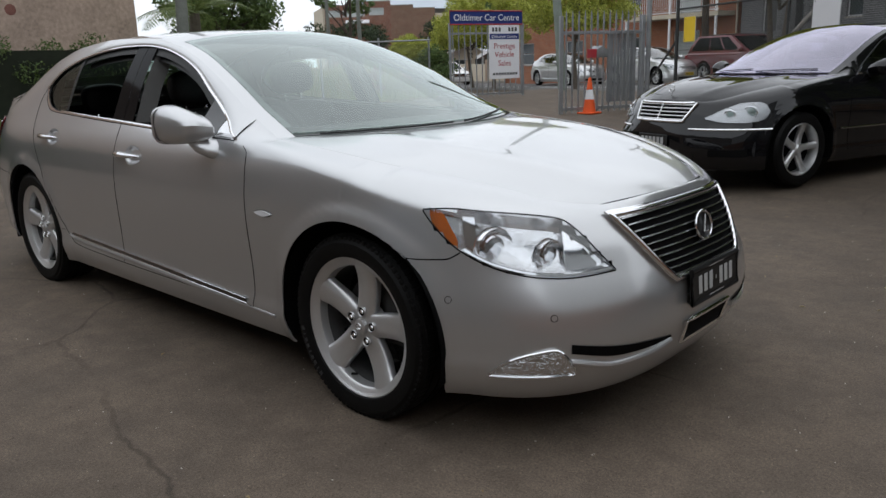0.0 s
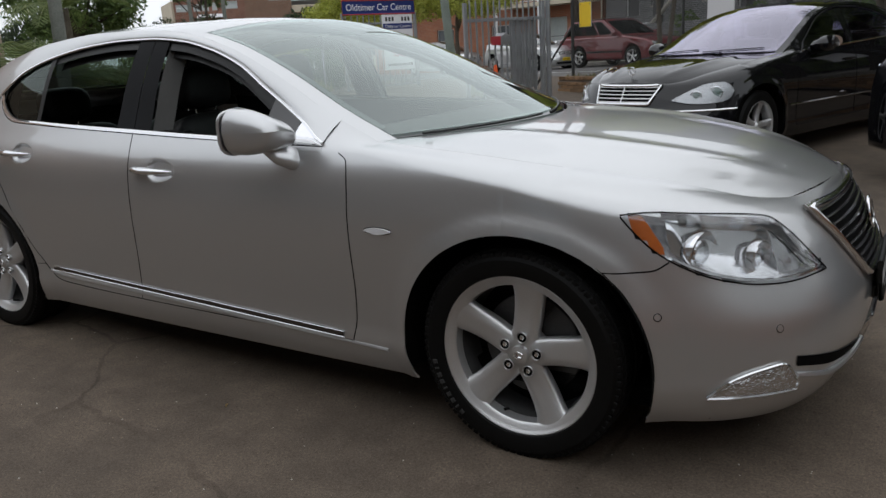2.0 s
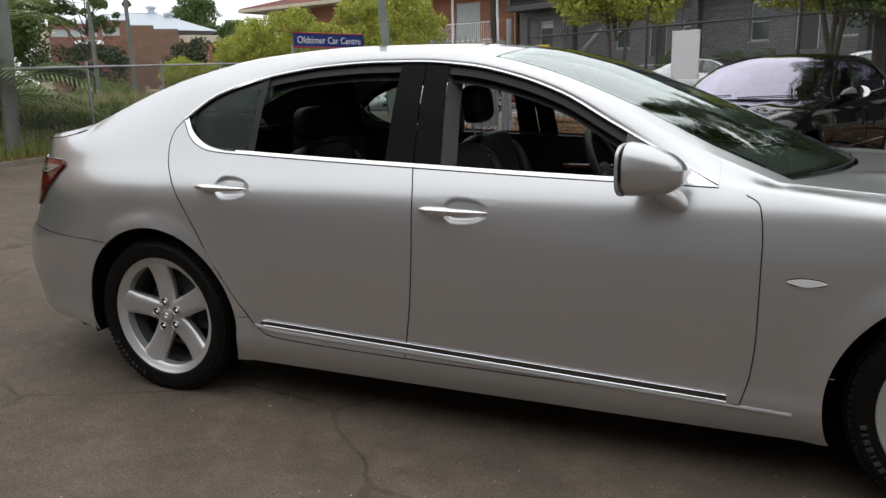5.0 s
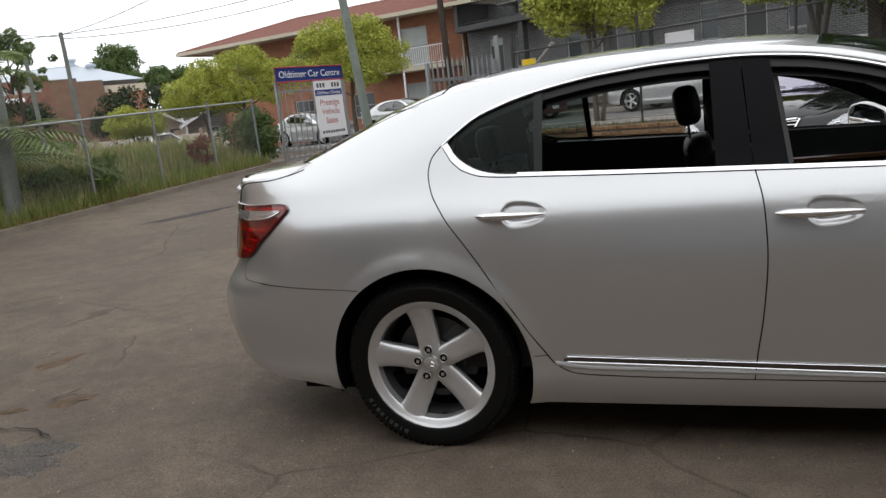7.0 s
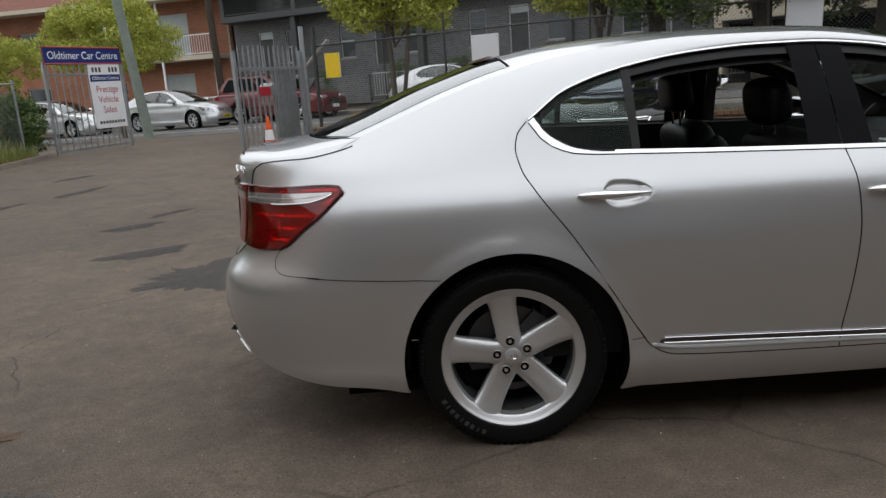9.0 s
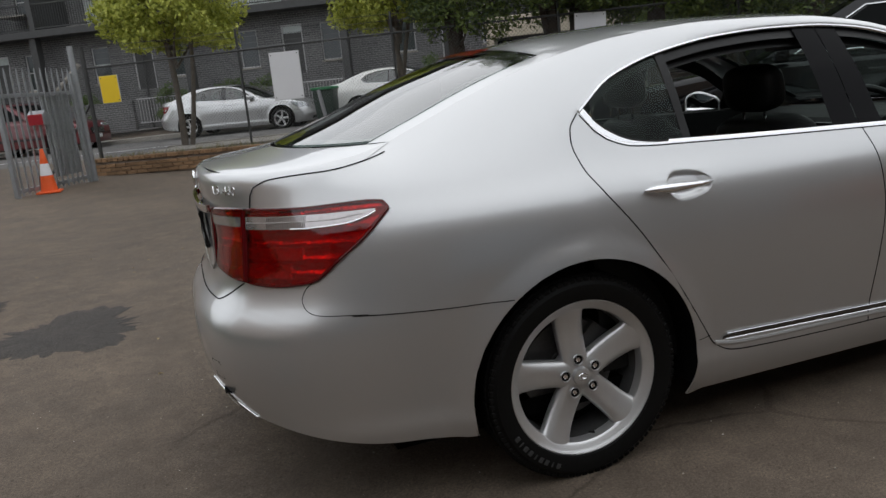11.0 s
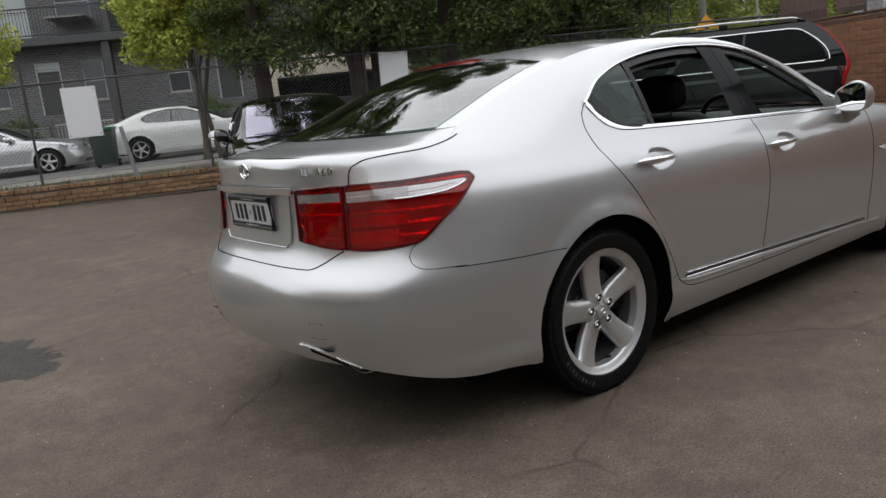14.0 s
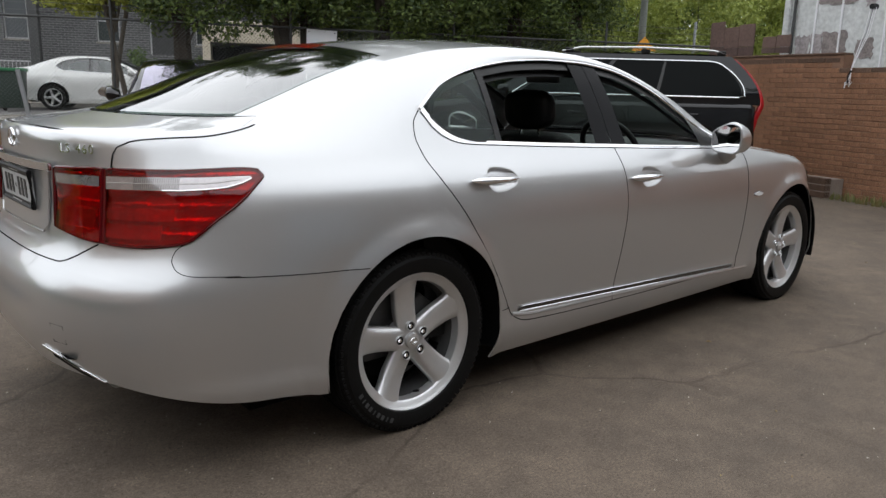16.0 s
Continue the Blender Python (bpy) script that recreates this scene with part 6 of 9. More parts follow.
        tl = put("tail_lamp", solid(band(skin.tail, -0.40, 0.10, lambda h: max(TAIL_LOW(h), 0.80), TAIL_TOP, 20, 8, s=s, lift=0.010), 0.010), REDL, car, "red tail lamp")
        put("clear_strip", band(skin.tail, -0.38, 0.02, flat_curve(0.86), flat_curve(0.90), 10, 2, s=s, lift=0.0140), CLEARL, tl)
        put("bumper_strip", tube(line_on(skin.nose, [(1.66, 0.545), (1.9, 0.545), (2.2, 0.545), (2.45, 0.545)], 30, s=s, lift=0.004), 0.010 if front == "oval" else 0.004, 6), CHROME if front == "oval" else GAP, car)
        if front == "oval":
            put("rub_strip", tube(line_on(skin.side, [(0.5, 0.50), (1.4, 0.50), (2.5, 0.50)], 40, s=s, lift=0.003), 0.009, 6), CHROME, car)
            put("fog_slot", band(skin.nose, 1.95, 2.28, flat_curve(0.31), flat_curve(0.37), 14, 3, s=s, lift=0.004), GAP, car)
        for cx in (0.0, WB):
            lite_wheel(car, cx, s * 0.79, s, 0.335, 0.236, 12 if cx else -20, spokes, HUBZ)
    hw, z0, z1 = (0.36, 0.605, 0.765) if front == "oval" else (0.34, 0.60, 0.72)

    def gpt(q, w, lift):
        half = hw * (0.82 + 0.18 * w)
        return skin.front(half * q, z0 + (z1 - z0) * w, lift=lift)
    gr = put("grille", sheet(lambda u, w: gpt(-1 + 2 * u, w, 0.004), 20, 6), GAP, car, "chrome-framed grille")
    for k in range(5):
        put("grille_bar", tube([gpt(q, 0.1 + k * 0.2, 0.012) for q in np.linspace(-0.97, 0.97, 20)], 0.006, 5), ALLOY, gr)
    ring = [gpt(q, 1.0, 0.012) for q in np.linspace(-1, 1, 20)] + [gpt(q, 0.0, 0.012) for q in np.linspace(1, -1, 20)]
    put("grille_surround", tube(ring, 0.014 if front == "oval" else 0.009, 6, True), CHROME, gr)
    if front == "oval":
        put("grille_divider", tube([gpt(0, 0, 0.014), gpt(0, 1, 0.014)], 0.007, 6), CHROME, gr)
        c = lid_point(HOOD_EDGE, HOOD_MID, 0.94, 0, 2.4)
        put("bonnet_star", join(tube([(c[0], 0.038 * math.cos(a), c[2] + 0.065 + 0.038 * math.sin(a)) for a in np.linspace(0, 2 * math.pi, 24)[:-1]], 0.0035, 5, True), tube([(c[0], 0, c[2]), (c[0], 0, c[2] + 0.10)], 0.003, 5), tube([(c[0], -0.03, c[2] + 0.047), (c[0], 0, c[2] + 0.065), (c[0], 0.03, c[2] + 0.047)], 0.003, 5)), CHROME, car, "chrome ornament standing on the bonnet")
    fp = skin.front(0, 0.43, lift=0.014)
    p = put("number_plate", box(fp[0] - 0.004, fp[0] + 0.006, -0.19, 0.19, 0.375, 0.485, 0.003), YELLOW if front == "yellow" else SIGNW if front != "oval" else PLATEW, car, "number plate with plain bars")
    for k in range(6):
        put("plate_bar", box(fp[0] + 0.005, fp[0] + 0.0085, -0.15 + k * 0.052, -0.115 + k * 0.052, 0.40, 0.46, 0.001), PLATEL if front == "oval" else BLACK, p)
    put("lower_intake", band(skin.front, -0.45, 0.45, flat_curve(0.25), flat_curve(0.335), 16, 3, lift=0.003), BLACK, car)
    return car


def arch_poly(top, wheels, low=0.22, r=0.37):
    """A side outline: the given top line from tail to nose, closed along the bottom with round wheel openings."""
    x_nose, x_tail = top[-1][0], top[0][0]
    pts = list(top)
    pts.append((x_nose - 0.04, low))
    for cx, cz in sorted(wheels, reverse=True):
        a0 = math.asin((low - cz) / r)
        for a in np.linspace(a0, math.pi - a0, 14):
            pts.append((cx + r * math.cos(a), cz + r * math.sin(a)))
    pts.append((x_tail + 0.05, low + 0.04))
    return pts


def wagon(name, label, paint, m, length, width, wheelbase, belt, roof_z, profile, wheel_r=0.36, rails=False, tall_lamps=False, group="parked cars", chrome_line=False, arched=1.0):
    """An off-roader or hatchback: lower body with wheel openings, a tapered cabin, panes, lamps and wheels.
    profile: x along the roof line at (rear belt, rear roof, front roof, front belt)."""
    car = thing(name, label, "car", m, group)
    hw = width / 2
    fa, ra = wheelbase, 0.0
    nose = fa + (length - wheelbase) * 0.46
    tail = nose - length
    rb, rr, fr, fb = profile
    top = [(tail + 0.02, 0.50), (tail, 0.62), (tail + 0.03, belt - 0.04), (tail + 0.10, belt), (fb, belt), (fb + 0.10, belt - 0.005), (nose - 0.28, belt - 0.14), (nose - 0.10, belt - 0.24), (nose - 0.02, belt - 0.40), (nose, 0.50), (nose - 0.02, 0.36)]
    bv, bf = prism(arch_poly(top, [(fa, wheel_r), (ra, wheel_r)], 0.26, wheel_r + 0.05), "y", -hw, hw, 0.07, 4)
    # in plan the sides draw in towards the nose
    bv = [(x, y * (1 - 0.20 * max(0.0, (x - nose + 0.62) / 0.62) ** 2.0), z) for x, y, z in bv]
    put("body", (bv, bf), paint, car, smooth=50)
    # cabin as a loft from the belt to the roof
    y0, y1 = hw - 0.03, hw - 0.19

    def cab(u, w):
        """u round the plan (0..1), w up."""
        x0 = [rb, fb, fb, rb]
        x1 = [rr, fr, fr, rr]
        ys0 = [-1, -1, 1, 1]
        k = int(u * 4) % 4
        f = u * 4 - int(u * 4)
        j = (k + 1) % 4
        xa = x0[k] + (x0[j] - x0[k]) * f
        xb = x1[k] + (x1[j] - x1[k]) * f
        ya = (ys0[k] + (ys0[j] - ys0[k]) * f)
        x = xa + (xb - xa) * w ** (arched if xb > xa else 1.0)
        y = ya * (y0 + (y1 - y0) * w**1.3)
        bow = 0.10 * (1 - ya * ya) * (1 if k == 1 else -0.5 * arched if k == 3 else 0)
        return (x + bow, y, belt - 0.02 + (roof_z - 0.02 - belt) * w)
    n, mm = 48, 8
    v = [cab(i / n, j / mm) for i in range(n) for j in range(mm + 1)]
    f = [(i * (mm + 1) + j, ((i + 1) % n) * (mm + 1) + j, ((i + 1) % n) * (mm + 1) + j + 1, i * (mm + 1) + j + 1) for i in range(n) for j in range(mm)]
    put("cabin", (v, f), paint, car, smooth=40)
    put("roof", sheet(lambda u, w: (rr + (fr - rr) * u + 0.06 * (1 - (2 * w - 1) ** 2) * (1 if u > 0.5 else -0.5) * abs(2 * u - 1), (2 * w - 1) * y1, roof_z - 0.022 + 0.05 * (1 - abs(2 * w - 1) ** 2.5) * (1 - abs(2 * u - 1) ** 4)), 12, 12), paint, car, smooth=60)

    def pane(k0, k1, w0, w1, out=0.004, nu=8):
        def fn(u, w):
            p = Vector(cab((k0 + (k1 - k0) * u) / 4, w0 + (w1 - w0) * w))
            c = Vector(((rb + fb) / 2, 0, p.z))
            d = p - c
            d = Vector((0, math.copysign(1, d.y), 0)) if int((k0 + k1) / 2) in (0, 2) else Vector((math.copysign(1, d.x), 0, 0))
            return p + d * out
        return sheet(fn, nu, 4)
    put("windscreen", pane(1.06, 1.94, 0.12, 0.93, 0.008, 14), ESTWIN, car)
    put("rear_window", pane(3.08, 3.92, 0.15, 0.9, 0.008, 14), ESTWIN, car)
    for k, fl in ((0, 1), (2, -1)):
        s = -1 if k == 0 else 1

        def glazing(q0, q1, out, k=k, fl=fl, s=s):
            """One pane of the side glass; the first one is rounded at its rear end."""
            def fn(u, w):
                ww = 0.15 + 0.74 * w
                rear = q0 + (0.055 * w ** 3.0 + 0.012 * (1 - w) ** 6 if chrome_line and q0 < 0.1 else 0.0)
                q = rear + (q1 - rear) * u
                return Vector(cab((k + (q if fl > 0 else 1 - q)) / 4, ww)) + Vector((0, s * out, 0))
            return fn
        for a, b in ((0.06, 0.37), (0.385, 0.64), (0.665, 0.90)):
            put("side_window", sheet(glazing(a, b, 0.004), 12, 8), ESTWIN, car)
        if chrome_line:
            g = glazing(0.05, 0.92, 0.009)
            loop = [g(u, 0.0) for u in np.linspace(0.02, 1, 16)] + [g(1.0, w) for w in (0.5, 1.0)] + [g(u, 1.0) for u in np.linspace(0.97, 0.05, 16)] + [g(0.012, 0.97)] + [g(0.0, w) for w in np.linspace(0.92, 0.06, 12)]
            put("window_trim", tube(loop, 0.009, 6, True), CHROME, car)
            put("window_pillar", sheet(glazing(0.371, 0.384, 0.007), 2, 6), FENCED, car)
        if rails:
            yb = s * (y1 - 0.03)
            put("roof_bar", tube([(rr + 0.06, yb, roof_z - 0.010), (rr + 0.20, yb, roof_z + 0.022), (0.5 * (rr + fr), yb, roof_z + 0.040), (fr - 0.25, yb, roof_z + 0.026), (fr - 0.02, yb, roof_z - 0.02)], 0.015, 8, flat=0.8), ALLOY, car, "bright roof bar", smooth=60)
            for fx in (rr + 0.10, 0.5 * (rr + fr), fr - 0.10):
                put("bar_foot", box(fx - 0.05, fx + 0.05, yb - 0.014, yb + 0.014, roof_z - 0.05, roof_z + 0.02, 0.008), BLACK, car)
        put("head_lamp", box(nose - 0.30, nose - 0.06, s * (hw - 0.36) - 0.17, s * (hw - 0.36) + 0.17, belt - 0.36, belt - 0.22, 0.03, 2), REFL, car, "clear head lamp")
        if tall_lamps:
            pts = [(tail + 0.045, s * (hw - 0.055), belt - 0.36), (tail + 0.022, s * (hw - 0.05), belt - 0.18)] + [Vector(cab((3.985 if s < 0 else 3.015) / 4, w)) + Vector((-0.004, s * 0.004, 0)) for w in np.linspace(0.0, 0.94, 9)]
            put("tail_lamp", tube(pts, [0.024, 0.034] + [0.034 - 0.024 * k / 8 for k in range(9)], 10), REDB2, car, "tall curved red tail lamp", smooth=60)
            put("rear_reflector", box(tail - 0.004, tail + 0.05, s * (hw - 0.10) - 0.07, s * (hw - 0.10) + 0.07, 0.58, 0.63, 0.012, 2), REDL, car)
        else:
            put("tail_lamp", box(tail - 0.004, tail + 0.16, s * (hw - 0.11) - 0.13, s * (hw - 0.11) + 0.115, belt - 0.26, belt - 0.06, 0.03, 2), REDL, car, "red tail lamp")
        put("mirror_housing", box(fb - 0.34, fb - 0.20, s * (hw + 0.09) - 0.09, s * (hw + 0.09) + 0.09, belt, belt + 0.15, 0.04, 2), paint, car, smooth=60)
        put("side_moulding", box(0.45, fa - 0.45, s * hw - 0.012, s * hw + 0.012, 0.50, 0.56, 0.006), BLACK, car)
        for gx in (fb - 0.25, (fb + rb) / 2 - 0.1):
            put("panel_gap", box(gx - 0.004, gx + 0.004, s * hw - 0.002, s * hw + 0.002, 0.34, belt - 0.03), GAP, car)
            put("door_handle", box(gx - 0.95 if gx > 1.5 else gx - 0.8, gx - 0.78 if gx > 1.5 else gx - 0.63, s * hw - 0.005, s * hw + 0.028, belt - 0.16, belt - 0.13, 0.008), paint, car)
        for cx in (ra, fa):
            lite_wheel(car, cx, s * (hw - 0.11), s, wheel_r, wheel_r * 0.68, 5, 5)
    put("grille", box(nose - 0.03, nose + 0.012, -0.34, 0.34, 0.56, 0.72, 0.015, 2), GLOSSB, car)
    for k in range(4):
        put("grille_bar", box(nose + 0.008, nose + 0.018, -0.32, 0.32, 0.575 + k * 0.037, 0.587 + k * 0.037, 0.003), CHROME, car)
    put("number_plate", box(nose + 0.0, nose + 0.012, -0.19, 0.19, 0.40, 0.51, 0.003), SIGNW, car)
    put("bumper_line", box(nose - 0.01, nose + 0.010, -hw + 0.24, hw - 0.24, 0.535, 0.55, 0.003), CHROME if tall_lamps else GAP, car)
    put("floor_pan", box(tail + 0.3, nose - 0.3, -hw + 0.12, hw - 0.12, 0.24, 0.30), LINER_SHADE, car)
    return car


def on_ground(x, y, heading, z=0.0):
    """Pose of a vehicle whose rear axle stands at (x, y), heading in degrees from +x."""
    return Matrix.Translation((x, y, z)) @ Matrix.Rotation(radians(heading), 4, "Z")


STREET = Matrix.Rotation(math.atan2(-0.45, 0.893), 4, "Z")


def road_z(a):
    return smooth_curve([(-90, -0.9), (-45, -0.22), (-30, 0.02), (-19.5, 0.20), (-10, 0.37), (-4.75, 0.44), (15, 0.70), (90, 1.4)])(a)


def in_street(a, n, z=None, turn=0.0):
    p = STREET @ Vector((a, n, 0))
    return Matrix.Translation((p.x, p.y, road_z(a) if z is None else z)) @ STREET @ Matrix.Rotation(radians(turn), 4, "Z")


lite_saloon("black_saloon", "glossy black saloon with chrome grille and alloy wheels in the yard", BLACKP, on_ground(2.94, 7.73, -110.4, 0.06), (1.0, 0.99, 1.0), GLASSV, "oval", 5)
wagon("black_estate", "black off-road estate with roof bars and tall red lamps", BLACKP, on_ground(6.82, 2.58, 138), 4.60, 1.90, 2.86, 1.17, 1.735, (-0.965, -0.62, 1.35, 2.30), 0.36, True, True, chrome_line=True, arched=1.9)
lite_saloon("silver_sedan", "small silver sedan parked along the street", SILVER, in_street(-20.6, 17.9), (0.89, 0.92, 0.97), None, "yellow", 7)
wagon("maroon_offroader", "maroon compact off-roader parked behind the wire fence", MAROON, in_street(-16.9, 19.2), 4.5, 1.84, 2.66, 1.05, 1.66, (-0.86, -0.45, 1.10, 2.20), 0.35, arched=1.8)
lite_saloon("silver_street_sedan", "silver sedan parked along the street beside the fence", SILVER, in_street(-10.0, 19.3), (0.95, 0.96, 0.98), None, "plain", 5)
lite_saloon("white_coupe", "white two-door coupe parked along the street", WHITEP, in_street(-4.75, 19.0), (0.92, 0.93, 0.95), None, "plain", 5, True)
wagon("white_offroader", "white off-roader parked far along the street", WHITEP, in_street(-40.2, 17.0), 4.4, 1.75, 2.6, 0.92, 1.42, (-0.84, -0.45, 1.10, 2.15), 0.33, arched=1.8)
lite_saloon("red_sedan", "red sedan parked far along the street", REDP, in_street(-44.6, 16.9), (0.90, 0.93, 0.92), None, "plain", 5)
lite_saloon("silver_sedan", "silver sedan parked beyond the gate", SILVER, in_street(-26.2, 17.4), (0.92, 0.93, 0.97), None, "plain", 5)


# ---------------------------------------------------------------- ground, road, kerbs
def soft_ramp(u, w=0.6):
    return u if u > 12 * w else w * math.log(1 + math.exp(u / w))


def yard_z(x, y):
    """The yard is level about the car and rises to the gate and the side fence."""
    return 0.42 - soft_ramp(0.42 - 0.045 * soft_ramp(-x - 2) - 0.018 * soft_ramp(y - 3), 0.03) - 1.3 * step(-8.0, -13.5, x)


def ground_z(a, n):
    p = STREET @ Vector((a, n, 0))
    k = step(10.6, 12.4, n)
    return yard_z(p.x, p.y) * (1 - k) + (road_z(a) - 0.012) * k + 0.25 * step(20.5, 22.5, n) + 0.9 * step(24, 60, n)


an = sorted({-600, -250, -120, -80, -60, -45, -36, -30, 12, 14, 20, 30, 50, 80, 120, *[float(k) for k in np.arange(-26, 10.1, 0.8)]})
nn = sorted({-80, -40, -20, -10, -6, 16, 18, 20, 20.5, 21, 21.5, 22, 22.5, 24, 30, 42, 60, 100, 160, 260, *[float(k) for k in np.arange(-4, 14.1, 0.6)]})
gv = [STREET @ Vector((a, n, ground_z(a, n))) for a in an for n in nn]
gf = [(i * len(nn) + j, (i + 1) * len(nn) + j, (i + 1) * len(nn) + j + 1, i * len(nn) + j + 1) for i in range(len(an) - 1) for j in range(len(nn) - 1)]
tagged(put("ground", (gv, gf), ASPHALT), "worn grey-brown asphalt yard with cracks and patches", "ground", kind="structure")


def street_strip(name, n0, n1, lift, material, label, category, a0=-110, a1=110, cuts=120, kind="structure", thick=0.0):
    def fn(u, w):
        a, n = a0 + (a1 - a0) * u, n0 + (n1 - n0) * w
        return STREET @ Vector((a, n, road_z(a) + lift))
    v, f = sheet(fn, cuts, 1)
    if thick:
        v2 = [(p[0], p[1], p[2] - thick) for p in v]
        m = len(v)
        f = f + [(i * 2, (i + 1) * 2, (i + 1) * 2 + m, i * 2 + m) for i in range(cuts)] + [(i * 2 + 1, i * 2 + 1 + m, (i + 1) * 2 + 1 + m, (i + 1) * 2 + 1) for i in range(cuts)]
        v = v + v2
    return tagged(put(name, (v, f), material, smooth=0), label, category, kind=kind)


street_strip("road", 12.5, 20.3, 0.0, ROAD, "grey asphalt street rising gently", "road")
street_strip("kerb", 20.3, 20.5, 0.13, CONC, "pale concrete kerb along the street", "kerb", thick=0.16)
street_strip("pavement", 20.5, 22.0, 0.125, CONC, "pale concrete footpath on the far side", "pavement", thick=0.1)
street_strip("kerb", 12.2, 12.36, 0.12, CONC, "pale concrete kerb by the fence", "kerb", -7.6, 60, 70, thick=0.16)
street_strip("pavement", 10.62, 12.2, 0.10, CONC, "grey concrete footpath behind the fence", "pavement", -7.4, 60, 70, thick=0.3)
street_strip("road_line", 14.75, 14.87, 0.006, SIGNW, "white painted line on the street", "road line", -60, 60, 80)


def blades(name, spots, label, material, height, category="grass"):
    """A tuft field as one object of stuff: every blade a bent, tapering strip."""
    v, f = [], []
    for x, y, z, h in spots:
        a = random.uniform(0, 6.283)
        c, s = math.cos(a), math.sin(a)
        w, lean = random.uniform(0.006, 0.014), random.uniform(-0.5, 0.5) * h
        n = len(v)
        v += [(x - c * w, y - s * w, z), (x + c * w, y + s * w, z), (x - s * lean * 0.4 + c * w * 0.7, y + c * lean * 0.4 + s * w * 0.7, z + h * 0.6), (x - s * lean * 0.4 - c * w * 0.7, y + c * lean * 0.4 - s * w * 0.7, z + h * 0.6), (x - s * lean, y + c * lean, z + h)]
        f += [(n, n + 1, n + 2, n + 3), (n + 3, n + 2, n + 4)]
    return tagged(put(name, (v, f), material, smooth=0), label, category, kind="stuff")


# darker repair patches in the yard's asphalt
def patch(x, y, rx, ry, turn, seed, material=PATCH, label="dark rough asphalt repair patch"):
    rnd = random.Random(seed)
    k = 130
    ph = [rnd.uniform(0, 6.28) for _ in range(6)]
    ring = []
    for i in range(k):
        a = 2 * math.pi * i / k
        r = 1 + 0.16 * math.sin(2 * a + ph[0]) + 0.15 * math.sin(3 * a + ph[1]) + 0.11 * math.sin(5 * a + ph[2]) + 0.08 * math.sin(9 * a + ph[3]) + 0.06 * math.sin(17 * a + ph[4]) + 0.05 * math.sin(29 * a + ph[5]) + rnd.uniform(-0.06, 0.06)
        ring.append((rx * r * math.cos(a), ry * r * math.sin(a)))
    m = Matrix.Translation((x, y, 0)) @ Matrix.Rotation(radians(turn), 4, "Z")
    v = [m @ Vector((px, py, 0.001)) for px, py in ring] + [m @ Vector((px * 0.82, py * 0.82, 0.005 + rnd.uniform(0, 0.003))) for px, py in ring] + [m @ Vector((0, 0, 0.007))]
    v = [(q.x, q.y, q.z + yard_z(q.x, q.y)) for q in v]
    f = [(i, (i + 1) % k, k + (i + 1) % k, k + i) for i in range(k)] + [(k + i, k + (i + 1) % k, 2 * k) for i in range(k)]
    return tagged(put("asphalt_patch", (v, f), material, smooth=60), label, "asphalt patch", kind="structure")


for i, (x, y, rx, ry, t) in enumerate(((-1.95, 2.1, 0.50, 0.40, 20), (-2.75, 2.95, 0.34, 0.17, 30), (-3.3, 4.15, 0.30, 0.12, 40), (-3.15, 4.9, 0.24, 0.07, 60), (-4.9, 6.6, 0.42, 0.10, 75), (-5.6, 8.0, 0.35, 0.08, 70))):
    patch(x, y, rx, ry, t, i)

patch(-1.95, -1.24, 0.33, 0.19, 12, 21, PATCHL)
patch(-2.90, -0.58, 0.20, 0.09, -5, 22, PATCHL)
patch(-5.50, 5.15, 0.70, 0.10, 68, 26)
GRIT = mat("brown_grit", (0.115, 0.078, 0.050), 0.95, var=0.5, scale=14, fine=140, bump=0.9)
patch(-2.13, -0.60, 0.11, 0.075, 30, 31, GRIT, "broken hollow filled with brown grit")
patch(-2.72, -0.08, 0.14, 0.07, 70, 32, GRIT, "broken hollow filled with brown grit")
patch(-2.36, -0.76, 0.07, 0.035, 40, 33, GRIT, "broken hollow filled with brown grit")
CRACK = mat("open_crack", (0.018, 0.015, 0.013), 0.95, var=0.3, scale=20)


def crack(pts, width, seed):
    """A ragged open crack in the asphalt, with short side branches."""
    rnd = random.Random(seed)
    line = [Vector((*pts[0], 0))]
    for b in pts[1:]:
        b = Vector((*b, 0))
        a = line[-1].copy()
        k = max(2, int((b - a).length / 0.035))
        for i in range(1, k + 1):
            line.append(a.lerp(b, i / k) + Vector((rnd.uniform(-0.016, 0.016), rnd.uniform(-0.016, 0.016), 0)) * (i < k))
    v, f = [], []

    def strip(path, w0):
        n0 = len(v)
        for i, q in enumerate(path):
            d = (path[min(i + 1, len(path) - 1)] - path[max(i - 1, 0)]).normalized()
            w = 0.62 * w0 * rnd.uniform(0.10, 1.0) * (0.15 if i in (0, len(path) - 1) else 1)
            for sg in (-1, 1):
                x, y = q.x - sg * d.y * w, q.y + sg * d.x * w
                v.append((x, y, yard_z(x, y) + 0.0125))
        for i in range(len(path) - 1):
            n = n0 + 2 * i
            f.append((n, n + 2, n + 3, n + 1))
    strip(line, width)
    for _ in range(max(1, len(line) // 7)):
        q = rnd.choice(line[1:-1])
        an = rnd.uniform(0, 6.283)
        strip([q + Vector((math.cos(an), math.sin(an), 0)) * 0.03 * i + Vector((rnd.uniform(-0.008, 0.008), rnd.uniform(-0.008, 0.008), 0)) for i in range(rnd.randint(3, 5))], width * 0.5)
    tagged(put("asphalt_crack", (v, f), CRACK, smooth=0), "ragged open crack in the worn asphalt", "crack", kind="structure")


